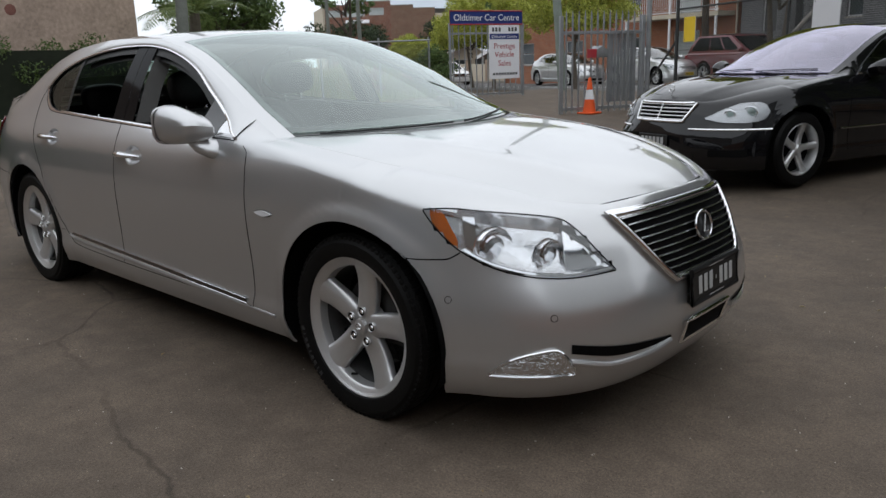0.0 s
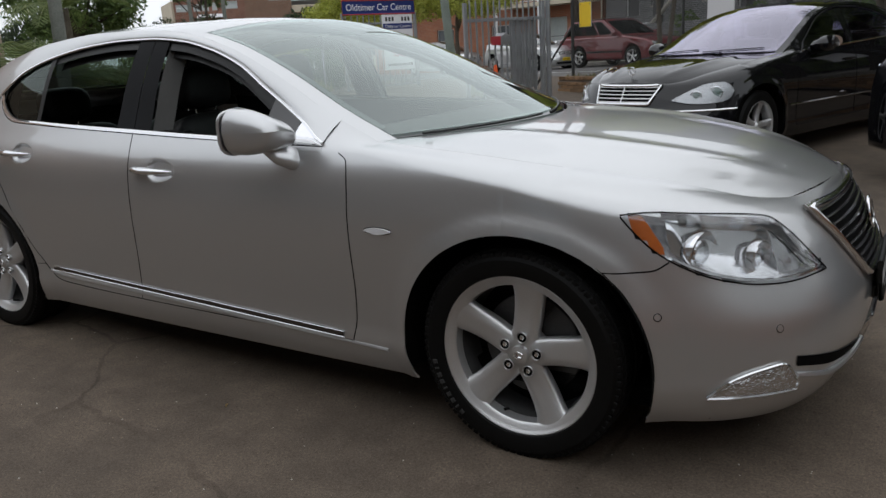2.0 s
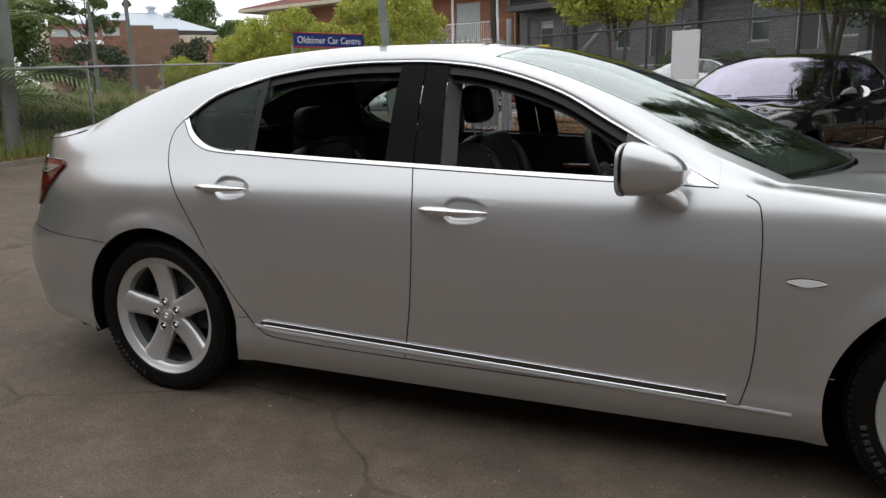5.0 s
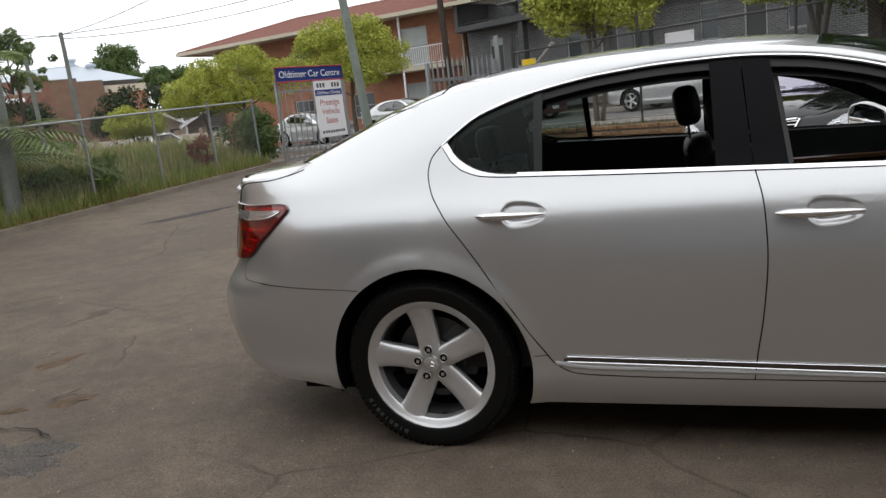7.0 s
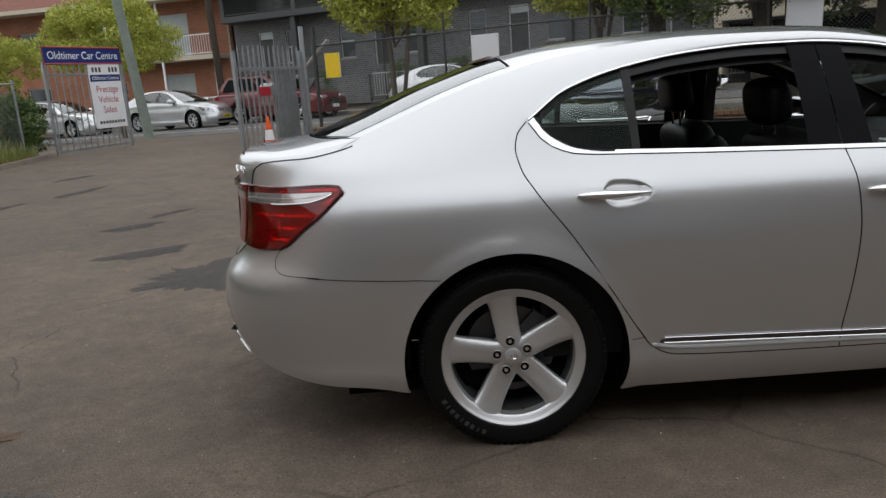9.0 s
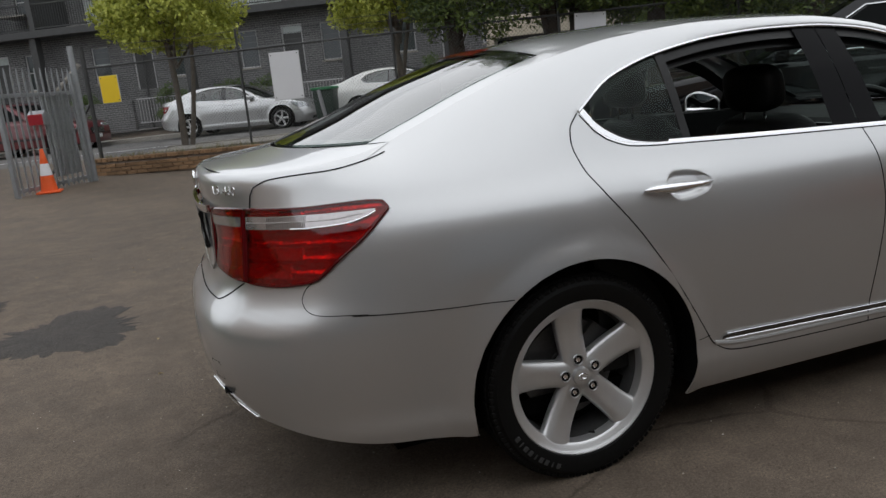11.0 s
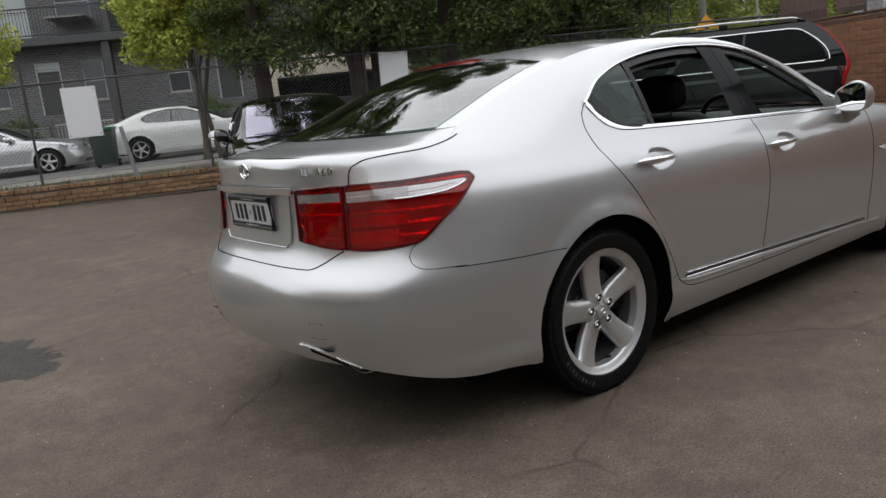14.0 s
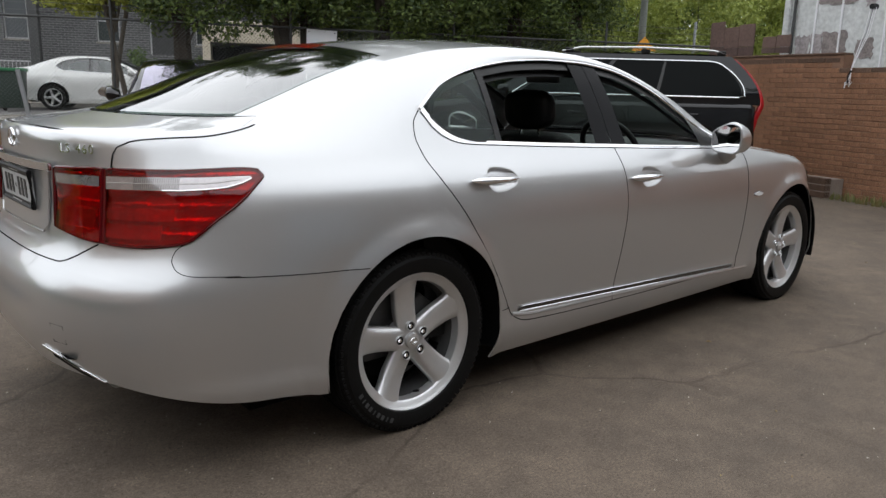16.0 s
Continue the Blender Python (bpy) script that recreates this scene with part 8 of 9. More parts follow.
def conifer(a, n, h, r, seed, low=2.5):
    """A dark cypress: a bare lower trunk and a tall crown of upturned sprays."""
    rnd = random.Random(seed)
    t = thing("dark_conifer", "tall dark green conifer with a bare lower trunk behind the fence", "tree")
    b = sp(a, n, 0.3)
    put("trunk", join(limb(b, b + Vector((rnd.uniform(-0.1, 0.1), rnd.uniform(-0.1, 0.1), h + 3.4)), 0.21, 0.04, 0.05, rnd, 8), limb(b + Vector((0, 0, 1.2)), b + Vector((rnd.uniform(-0.6, 0.6), rnd.uniform(-0.4, 0.4), h * 0.5)), 0.10, 0.03, 0.1, rnd)), BARK, t)
    cl = []
    for _ in range(78):
        k = rnd.random() ** 1.15
        z = low + (h - low) * k
        rr = r * (1 - k) ** 0.55 * rnd.uniform(0.3, 1.0) * (0.75 + 0.25 * min(1, k * 6))
        an2 = rnd.uniform(0, 6.283)
        cl.append((b.x + rr * math.cos(an2), b.y + rr * math.sin(an2), z + rnd.uniform(-0.2, 0.25), rnd.uniform(0.26, 0.56)))
    for _ in range(90):
        k = rnd.random()
        rr, an2 = r * 1.05 * (1 - k) ** 0.5 * rnd.uniform(0.2, 1.0), rnd.uniform(0, 6.283)
        cl.append((b.x + rr * math.cos(an2), b.y + rr * math.sin(an2), h - 1.6 + 6.6 * k, rnd.uniform(0.3, 0.6)))
    limbs = [limb((b.x, b.y, max(1.6, c[2] - 0.5)), c[:3], 0.03, 0.01, 0.05, rnd, 3) for c in rnd.sample(cl, 40)]
    limbs.append(limb((b.x, b.y, 1.5), (b.x, b.y, h + 3.0), 0.035, 0.02, 0.0, rnd, 6))
    put("limb", join(*limbs), BARK, t)
    put("crown", leaves(cl, 40000, 0.10, rnd, 0.5, -0.5), LEAFD, t, smooth=0)
    return t


for i, (a, n, h, r, low) in enumerate(((-1.55, 13.2, 6.0, 1.6, 2.35), (0.45, 13.1, 6.4, 1.5, 2.55), (1.0, 13.4, 5.7, 1.5, 2.6), (2.5, 13.2, 6.1, 1.6, 2.3), (4.1, 13.4, 5.6, 1.5, 2.0), (5.6, 13.3, 5.4, 1.5, 1.7), (7.2, 13.5, 5.0, 1.5, 1.5))):
    conifer(a, n, h, r, 30 + i, low)


def bush(name, label, x, y, z, rx, ry, rz, seed, leafmat, count, size, nclump=26, clump=(0.25, 0.5), aspect=0.55):
    rnd = random.Random(seed)
    t = thing(name, label, "bush")
    cl = clumps_in(rnd, (x, y, z + rz * 0.9), (rx, ry, rz), nclump, *clump, flat=-0.4)
    put("stems", join(*[limb((x, y, z), c[:3], 0.03, 0.008, 0.08, rnd, 3) for c in rnd.sample(cl, min(10, len(cl)))]), BARK, t)
    put("foliage", leaves(cl, count, size, rnd, aspect), leafmat, t, smooth=0)
    return t


for i, (a, n, z, r, rz) in enumerate(((9.6, 17.0, 0.4, 2.2, 2.1), (12.6, 16.5, 0.4, 2.4, 2.4), (15.8, 15.5, 0.4, 2.4, 2.6), (19.0, 14.0, 0.4, 2.4, 2.6), (11.0, 19.5, 0.5, 2.6, 3.2), (16.0, 19.0, 0.5, 3.0, 3.4))):
    p = sp(a, n, z)
    bush("green_bush", "large light green bush beyond the wall", p.x, p.y, p.z, r, r, rz, 60 + i, LEAFS, 15000, 0.12, 70, (0.35, 0.7))
for i, (a, n, z, r, rz) in enumerate(((9.5, 23.5, 3.4, 3.2, 3.2), (13.5, 24.0, 3.8, 3.4, 3.6), (18.0, 22.5, 3.6, 3.4, 3.6), (22.5, 20.5, 3.4, 3.2, 3.4), (24.5, 16.0, 3.2, 3.0, 3.2), (6.0, 24.5, 3.0, 2.8, 2.6))):
    p = sp(a, n, 0.4)
    tree("garden_tree", "dense mid-green garden tree beyond the brick wall", p, sp(a, n, z), (r, r, rz), 140 + i, LEAFL if i % 3 else LEAFS, 17000, 0.20, 100, (0.5, 0.95), 0.16)
for i, (a, n) in enumerate(((-14.5, 26.3), (-12.2, 26.5), (-10.6, 26.3), (-4.0, 26.4), (-1.5, 26.5), (-18.5, 26.6))):
    p = sp(a, n, road_z(a) + 0.5)
    bush("garden_shrub", "clipped shrub in front of the grey flats", p.x, p.y, p.z, 0.8, 0.8, 0.7, 80 + i, LEAFG, 2500, 0.10, 16, (0.2, 0.4))

zone(0.72, (-0.5, -3.67, 1.37))
# hedge, at the yard's left end
rh = random.Random(8)
hedge = thing("hedge", "dense dark green clipped hedge below the rendered wall", "hedge")
hcl = [(rh.uniform(-12.3, -11.2), rh.uniform(-6.0, 6.8), rh.uniform(0.0, 1.85), rh.uniform(0.25, 0.42)) for _ in range(260)]
# dark box: the shade inside the foliage is put into its colour
put("hedge_shade_core", box(-12.2, -11.3, -6.0, 6.6, -0.3, 1.75), mat("hedge_shade", (0.012, 0.016, 0.008), 0.95, var=0.4, scale=6), hedge)
put("foliage", leaves(hcl, 46000, 0.075, rh), LEAFG, hedge, smooth=0)
put("stems", join(*[limb((-11.7, y, 0), (-11.7 + rh.uniform(-0.3, 0.3), y, 1.4), 0.03, 0.01, 0.05, rh, 3) for y in np.linspace(-5.5, 5.2, 16)]), BARK, hedge)
zone()


def palm(x, y, z, fronds, length, seed, rise=0.7, trunk_h=0.3):
    rnd = random.Random(seed)
    t = thing("palm", "spreading palm with long arching fronds behind the fence", "palm")
    put("trunk", tube([(x, y, z), (x, y, z + trunk_h)], [0.14, 0.11], 10), BARKL, t)
    for k in range(fronds):
        a = 6.283 * k / fronds + rnd.uniform(-0.2, 0.2)
        el = rnd.uniform(0.2, rise)
        pts = []
        for i in range(9):
            q = i / 8
            d = length * q
            pts.append(Vector((x + math.cos(a) * d * math.cos(el), y + math.sin(a) * d * math.cos(el), z + trunk_h + d * math.sin(el) - 0.55 * length * q**2.2)))
        v, f = tube(pts, [0.018 * (1 - 0.8 * i / 8) for i in range(9)], 5)
        for i in range(1, 24):
            q = i / 24
            j = int(q * 8)
            p = pts[j].lerp(pts[min(j + 1, 8)], q * 8 - j)
            tan = (pts[min(j + 1, 8)] - pts[j]).normalized()
            sd = tan.cross(Vector((0, 0, 1))).normalized()
            ll = length * 0.30 * math.sin(math.pi * (0.12 + 0.85 * q))
            for s in (-1, 1):
                e = p + (sd * s + tan * 0.7 + Vector((0, 0, -0.25))).normalized() * ll
                n = len(v)
                v += [p, p.lerp(e, 0.4) + tan * 0.018, e, p.lerp(e, 0.4) - tan * 0.018]
                f.append((n, n + 1, n + 2, n + 3))
        put("frond", (v, f), PALM, t, smooth=0)
    return t


palm(-8.85, 4.95, bank_z(-8.85, 4.95) - 0.40, 17, 2.3, 3, 0.9, 0.95)
palm(-10.0, 6.1, bank_z(-10.0, 6.1) - 0.40, 14, 1.6, 5, 1.0, 2.0)
palm(-10.0, 5.6, bank_z(-10.0, 5.6) - 0.40, 15, 2.0, 6, 0.8, 0.5)
bush("broad_leaf_shrub", "low shrub with long grey-green leaves in the grass", -8.15, 6.35, 0.34, 0.55, 0.55, 0.36, 71, LEAFL, 1500, 0.22, 20, (0.12, 0.26), 0.20)
bush("broad_leaf_shrub", "low shrub with broad leaves in the long grass", -8.6, 5.7, 0.30, 0.40, 0.40, 0.3, 72, LEAFG, 900, 0.15, 14, (0.12, 0.25), 0.28)
bush("red_shrub", "small red-leaved shrub in the long grass", -8.15, 9.35, bank_z(-8.15, 9.35) - 0.05, 0.22, 0.22, 0.36, 73, REDLEAF, 700, 0.11, 14, (0.08, 0.16), 0.25)
rweed = random.Random(17)
wcl = [(x, y, bank_z(x, y) + rweed.uniform(0.02, 0.10), rweed.uniform(0.06, 0.15)) for x, y in [(-7.65 - 2.6 * rweed.random(), rweed.uniform(1.5, 10.7)) for _ in range(260)]]
tagged(put("weeds", leaves(wcl, 14000, 0.045, rweed), leaf_mat("weed_leaf", (0.12, 0.17, 0.03), (0.26, 0.29, 0.08)), smooth=0), "leafy yellow-green weeds covering the bank", "weeds", kind="stuff")
bush("dark_shrub", "dark rounded shrub with small pale flowers by the gate", -8.25, 11.3, 0.36, 0.62, 0.62, 0.62, 74, LEAFG, 7000, 0.07, 30, (0.18, 0.34))
tree("leafy_tree", "broad leafy green tree beyond the palms", (-20.0, 13.0, -0.6), (-20.0, 13.0, 3.8), (1.9, 1.9, 2.5), 201, LEAFG, 16000, 0.16, 90, (0.4, 0.75), 0.2)
tree("sparse_pine", "tall sparse tree with flat tiers of dark foliage", (-43.4, 38.8, -0.8), (-43.4, 38.8, 6.9), (3.6, 3.6, 2.3), 202, LEAFG, 7500, 0.22, 40, (0.25, 0.65), 0.2)
for i, (a, n, r, z) in enumerate(((-50, 15.5, 1.7, 0.9), (-54.5, 14.6, 1.9, 1.1), (-47.0, 18.6, 1.4, 0.8), (-59, 16.2, 2.2, 1.3), (-64, 18, 2.6, 1.6), (-70, 12, 3.0, 1.8), (-58, 10.5, 2.2, 1.2))):
    q = sp(a, n, road_z(a) - 0.2)
    bush("street_bush", "yellow-green garden bush beyond the fence", q.x, q.y, q.z, r, r, z, 210 + i, LEAFL, 6000, 0.16, 36, (0.35, 0.65))
zone(0.855, (0.2, -3.3, 1.3))
# far trees over the roofs
for i, (x, y, z, rx, rz) in enumerate(((-80, 20, 4.0, 7.0, 3.0), (-86, 36, 4.0, 7.0, 3.2), (-84, 52, 4.0, 7.0, 3.0), (-76, 66, 4.0, 7.0, 3.0), (-60, 74, 4.0, 7.0, 3.0))):
    tree("distant_tree", "dark leafy tree standing beyond the roofs", (x, y, -1), (x, y, z), (rx, rx, rz), 100 + i, LEAFH, 6000, 0.42, 44, (0.8, 1.5), 0.25)


# ---------------------------------------------------------------- buildings
def wall_slab(name, u0, u1, z0, z1, thick, openings, material, parent, label=""):
    """A wall along local x with rectangular openings cut right through; front face at y = 0, uv in metres."""
    us = sorted({u0, u1, *[o[0] for o in openings], *[o[1] for o in openings]})
    zs = sorted({z0, z1, *[o[2] for o in openings], *[o[3] for o in openings]})
    v, f, uvs = [], [], []

    def solid_at(i, j):
        if i < 0 or j < 0 or i >= len(us) - 1 or j >= len(zs) - 1:
            return False
        cu, cz = (us[i] + us[i + 1]) / 2, (zs[j] + zs[j + 1]) / 2
        return not any(o[0] < cu < o[1] and o[2] < cz < o[3] for o in openings)

    def quad(pts, uv):
        n = len(v)
        v.extend(pts)
        f.append((n, n + 1, n + 2, n + 3))
        uvs.extend(uv)
    for i in range(len(us) - 1):
        for j in range(len(zs) - 1):
            if not solid_at(i, j):
                continue
            a, b, c, d = us[i], us[i + 1], zs[j], zs[j + 1]
            quad([(a, 0, c), (b, 0, c), (b, 0, d), (a, 0, d)], [(a, c), (b, c), (b, d), (a, d)])
            quad([(b, thick, c), (a, thick, c), (a, thick, d), (b, thick, d)], [(b, c), (a, c), (a, d), (b, d)])
            if not solid_at(i - 1, j):
                quad([(a, thick, c), (a, 0, c), (a, 0, d), (a, thick, d)], [(thick, c), (0, c), (0, d), (thick, d)])
            if not solid_at(i + 1, j):
                quad([(b, 0, c), (b, thick, c), (b, thick, d), (b, 0, d)], [(0, c), (thick, c), (thick, d), (0, d)])
            if not solid_at(i, j - 1):
                quad([(a, 0, c), (a, thick, c), (b, thick, c), (b, 0, c)], [(a, 0), (a, thick), (b, thick), (b, 0)])
            if not solid_at(i, j + 1):
                quad([(a, thick, d), (a, 0, d), (b, 0, d), (b, thick, d)], [(a, thick), (a, 0), (b, 0), (b, thick)])
    ob = put(name, (v, f), material, parent, label, smooth=0)
    layer = ob.data.uv_layers.new(name="UVMap")
    layer.data.foreach_set("uv", [c for uv in uvs for c in uv])
    return ob


def window_set(parent, u0, u1, z0, z1, depth=0.12, sash=2, pane=None, blind=False):
    w = new("window")
    w.parent = parent
    w.matrix_basis = Matrix.Translation((u0, depth, z0))
    wd, ht = u1 - u0, z1 - z0
    t = 0.05
    put("frame", join(box(0, wd, -0.03, 0.03, 0, t), box(0, wd, -0.03, 0.03, ht - t, ht), box(0, t, -0.03, 0.03, t, ht - t), box(wd - t, wd, -0.03, 0.03, t, ht - t), box(t, wd - t, -0.025, 0.02, ht * 0.5 - 0.02, ht * 0.5 + 0.02)), FRAMEW, w, smooth=0)
    for k in range(sash):
        a, b = t, wd - t
        put("pane", box(a, b, 0.0, 0.008, t + (ht * 0.5) * k, ht * 0.5 * (k + 1) - t * 0.4), pane or DARKWIN, w, smooth=0)
    put("sill", box(-0.05, wd + 0.05, -depth - 0.04, 0.0, -0.07, -0.002, 0.008), CONC, w)
    if blind:
        put("blind", box(t, wd - t, 0.012, 0.03, ht * 0.35, ht - t), PALEWIN, w, smooth=0)
    return w


def railing(parent, u0, u1, z0, h, y, material, pitch=0.11):
    r = new("balcony_rail")
    r.parent = parent
    r.matrix_basis = Matrix.Translation((0, y, z0))
    put("top_bar", box(u0, u1, -0.025, 0.025, h - 0.05, h, 0.006), material, r)
    put("bottom_bar", box(u0, u1, -0.015, 0.015, 0.06, 0.10), material, r)
    k = int((u1 - u0) / pitch)
    put("balustrade_grille", join(*[box(u0 + (i + 0.5) * (u1 - u0) / k - 0.008, u0 + (i + 0.5) * (u1 - u0) / k + 0.008, -0.008, 0.008, 0.08, h - 0.03) for i in range(k)]), material, r, smooth=0)["kind"] = "stuff"
    return r


def grey_flats():
    a0, a1, n = -24.6, 16.0, 28.0
    g = thing("grey_flats", "charcoal brick block of flats with balconies and pale windows", "building", STREET @ Matrix.Translation((0, n, 0)))
    base = 0.55
    ops, ops2 = [], []
    mods = [(-27.0, -20.4), (-20.4, -13.8), (-13.8, -7.2), (-7.2, -0.6), (-0.6, 6.0)]
    for u0, u1 in mods:
        ops += [(u0 + 1.7, u0 + 2.5, 2.6, 4.10), (u0 + 3.55, u0 + 4.45, 2.2, 4.15), (u0 + 5.2, u0 + 6.0, 2.6, 4.10)]
        ops2 += [(u0 + 0.9, u0 + 3.3, 5.1, 7.3), (u0 + 4.3, u0 + 5.6, 5.8, 7.2)]
    ops = [o for o in ops if o[0] > a0 + 0.3]
    ops2 = [o for o in ops2 if o[0] > a0 + 0.3]
    wall_slab("wall", a0, a1, base, 4.65, 0.3, [o for o in ops], GREYB, g)
    wall_slab("wall", a0, a1, 4.95, 10.0, 0.3, ops2, GREYB, g).matrix_basis = Matrix.Translation((0, 1.4, 0))
    wall_slab("side_wall", 0, 9, base, 10.0, 0.3, [], GREYB, g).matrix_basis = Matrix.Translation((a0, 0.0, 0)) @ Matrix.Rotation(radians(90), 4, "Z")
    put("floor_slab", box(a0 - 0.1, a1, -1.15, 1.7, 4.65, 4.95, 0.02), DARKGREY, g)
    put("roof_slab", box(a0 - 0.2, a1, -0.5, 9, 10.0, 10.3, 0.02), DARKGREY, g)
    # dark sheet standing for the unlit rooms, not a wall
    put("interior_shade", box(a0, a1, 3.4, 3.5, base, 10.0), DARKWIN, g)
    for i, o in enumerate(ops):
        if o[2] < 2.5:
            d = put("door", box(o[0], o[1], 0.10, 0.15, o[2], o[3] - 0.35, 0.006), DARKGREY, g)
            put("door_frame", join(box(o[0], o[0] + 0.06, 0.05, 0.17, o[2], o[3]), box(o[1] - 0.06, o[1], 0.05, 0.17, o[2], o[3]), box(o[0], o[1], 0.05, 0.17, o[3] - 0.06, o[3])), FRAMEW, d, smooth=0)
            put("fanlight", box(o[0] + 0.06, o[1] - 0.06, 0.11, 0.12, o[3] - 0.34, o[3] - 0.06), PALEWIN, d)
            put("door_handle", tube([(o[0] + 0.14, 0.08, o[2] + 1.0), (o[0] + 0.26, 0.08, o[2] + 1.0)], 0.012, 6), CHROME, d)
        else:
            window_set(g, *o, blind=i % 2 == 0)
    for i, o in enumerate(ops2):
        window_set(g, *o, depth=1.52, pane=PALEWIN if o[2] < 5.5 else DARKWIN)
    for u0, u1 in mods:
        put("column", box(u0 + 6.25, u0 + 6.55, -1.0, -0.6, base, 4.65, 0.015), DARKGREY, g)
        u0 = max(u0, a0)
        railing(g, u0 + 0.1, u1 - 0.1, 4.95, 1.05, -1.05, FENCED)
        put("balcony_wall", box(u0 - 0.12, u0 + 0.12, -1.1, 1.4, 4.95, 10.0, 0.01), DARKGREY, g)
        # low brick terrace wall with white pickets
        wall_slab("terrace_wall", u0, u0 + 4.2, base, 1.75, 0.2, [], GREYB, g).matrix_basis = Matrix.Translation((0, -1.9, 0))
        railing(g, u0 + 4.4, u1 - 0.2, 0.75, 1.05, -1.85, FRAMEW, 0.12)
    put("downpipe", tube([(-16.4, -0.06, base), (-16.4, -0.06, 4.6)], 0.05, 8), DARKGREY, g)
    put("stair_rail", tube([(-20.8, -1.2, 1.6), (-18.6, -1.2, 3.4)], 0.10, 6), CONC, g)
    # garage mouth under a pale band
    gar = thing("garage_front", "pale garage fascia over a dark opening behind the trees", "garage", STREET @ Matrix.Translation((0, 23.9, 0)))
    put("fascia", box(-1.6, 3.4, -0.1, 0.1, 2.55, 3.25, 0.02), CREAM, gar)
    # black sheet painted in for the shade inside the garage
    put("opening_shade", box(-1.5, 3.3, 2.5, 2.6, 0.4, 2.6), LINER_SHADE, gar)
    put("soffit", box(-1.6, 3.4, 0.1, 2.6, 2.55, 2.65), DARKGREY, gar)
    for u in (-1.6, 3.2):
        put("pier", box(u, u + 0.25, -0.1, 2.5, 0.4, 2.55, 0.01), CREAM, gar)
    return g


grey_flats()


def red_flats():
    p0, p1 = sp(-25.3, 28.3, 0), sp(-43.5, 23.9, 0)
    d = p0 - p1
    ln = d.length
    m = Matrix.Translation((p1.x, p1.y, 0)) @ Matrix.Rotation(math.atan2(d.y, d.x), 4, "Z")
    g = thing("orange_brick_flats", "two-storey orange brick flats with terracotta hipped roof and white balconies", "building", m)
    base, eave = -0.4, 6.15
    ops = []
    for u in (1.6, 6.2, 10.8):
        ops += [(u, u + 1.5, 0.9, 2.3), (u, u + 1.5, 3.9, 5.2)]
    for u in (ln - 4.1,):
        ops += [(u, u + 1.7, 0.4, 2.5), (u, u + 1.7, 3.35, 5.5)]
    wall_slab("wall", 0, ln, base, eave, 0.3, ops, ORANGEB, g)
    wall_slab("side_wall", 0, 9, base, eave, 0.3, [(3, 4.4, 3.9, 5.2)], ORANGEB, g).matrix_basis = Matrix.Translation((ln, 0.0, 0)) @ Matrix.Rotation(radians(90), 4, "Z")
    wall_slab("side_wall", 0, 9, base, eave, 0.3, [], ORANGEB, g).matrix_basis = Matrix.Translation((0.3, 0.0, 0)) @ Matrix.Rotation(radians(90), 4, "Z")
    # dark sheet in place of the shaded rooms behind the openings
    put("interior_shade", box(0.3, ln - 0.3, 2.2, 2.3, base, eave), DARKWIN, g)
    for o in ops:
        window_set(g, *o, pane=PALEWIN if o[1] - o[0] > 1.6 else DARKWIN)
    put("balcony_slab", box(ln - 6.4, ln - 0.3, -1.4, 0.0, 3.1, 3.32, 0.01), CREAM, g)
    railing(g, ln - 6.4, ln - 0.3, 3.32, 1.0, -1.35, SIGNW, 0.13)
    for u in (ln - 6.3, ln - 3.3, ln - 0.45):
        put("balcony_post", box(u - 0.05, u + 0.05, -1.38, -1.28, base, eave, 0.01), SIGNW, g)
    put("downpipe", tube([(ln - 0.15, -0.08, base), (ln - 0.15, -0.08, eave)], 0.05, 8), CREAM, g)
    e = 1.5
    x0, x1, y0, y1, zr = -e, ln + e, -e - 0.3, 9 + e, eave + 1.7
    rv = [(x0, y0, eave), (x1, y0, eave), (x1, y1, eave), (x0, y1, eave), (x0 + 5, 4.5, zr), (x1 - 5, 4.5, zr)]
    put("roof", (rv, [(0, 1, 5, 4), (1, 2, 5), (2, 3, 4, 5), (3, 0, 4)]), ROOFT, g, smooth=0)
    put("soffit", box(x0, x1, y0, y1, eave - 0.06, eave - 0.01), CREAM, g)
    put("gutter", join(box(x0 - 0.06, x1 + 0.06, y0 - 0.12, y0, eave - 0.16, eave + 0.04), box(x1, x1 + 0.12, y0, y1, eave - 0.16, eave + 0.04), box(x0 - 0.12, x0, y0, y1, eave - 0.16, eave + 0.04)), CREAM, g, smooth=0)
    # courses of roof tiles
    rows = []
    for k in range(1, 22):
        q = k / 22
        a = Vector(rv[0]).lerp(Vector(rv[4]), q)
        b = Vector(rv[1]).lerp(Vector(rv[5]), q)
        rows.append(tube([a, b], 0.045, 4))
        c = Vector(rv[2]).lerp(Vector(rv[5]), q)
        rows.append(tube([b, c], 0.045, 4))
    put("tile_course_stuff", join(*rows), ROOFT, g)["kind"] = "stuff"
    for i, j in ((0, 4), (1, 5), (2, 5), (4, 5)):
        put("ridge_capping", tube([rv[i], rv[j]], 0.11, 8), ROOFT, g)
    # brick garden wall and steps in front
    wall_slab("garden_wall", 4, ln, base, 0.55, 0.2, [], ORANGEB, g).matrix_basis = Matrix.Translation((0, -2.2, 0))
    railing(g, ln - 6, ln, 0.55, 0.7, -2.1, SIGNW, 0.15)
    return g


red_flats()


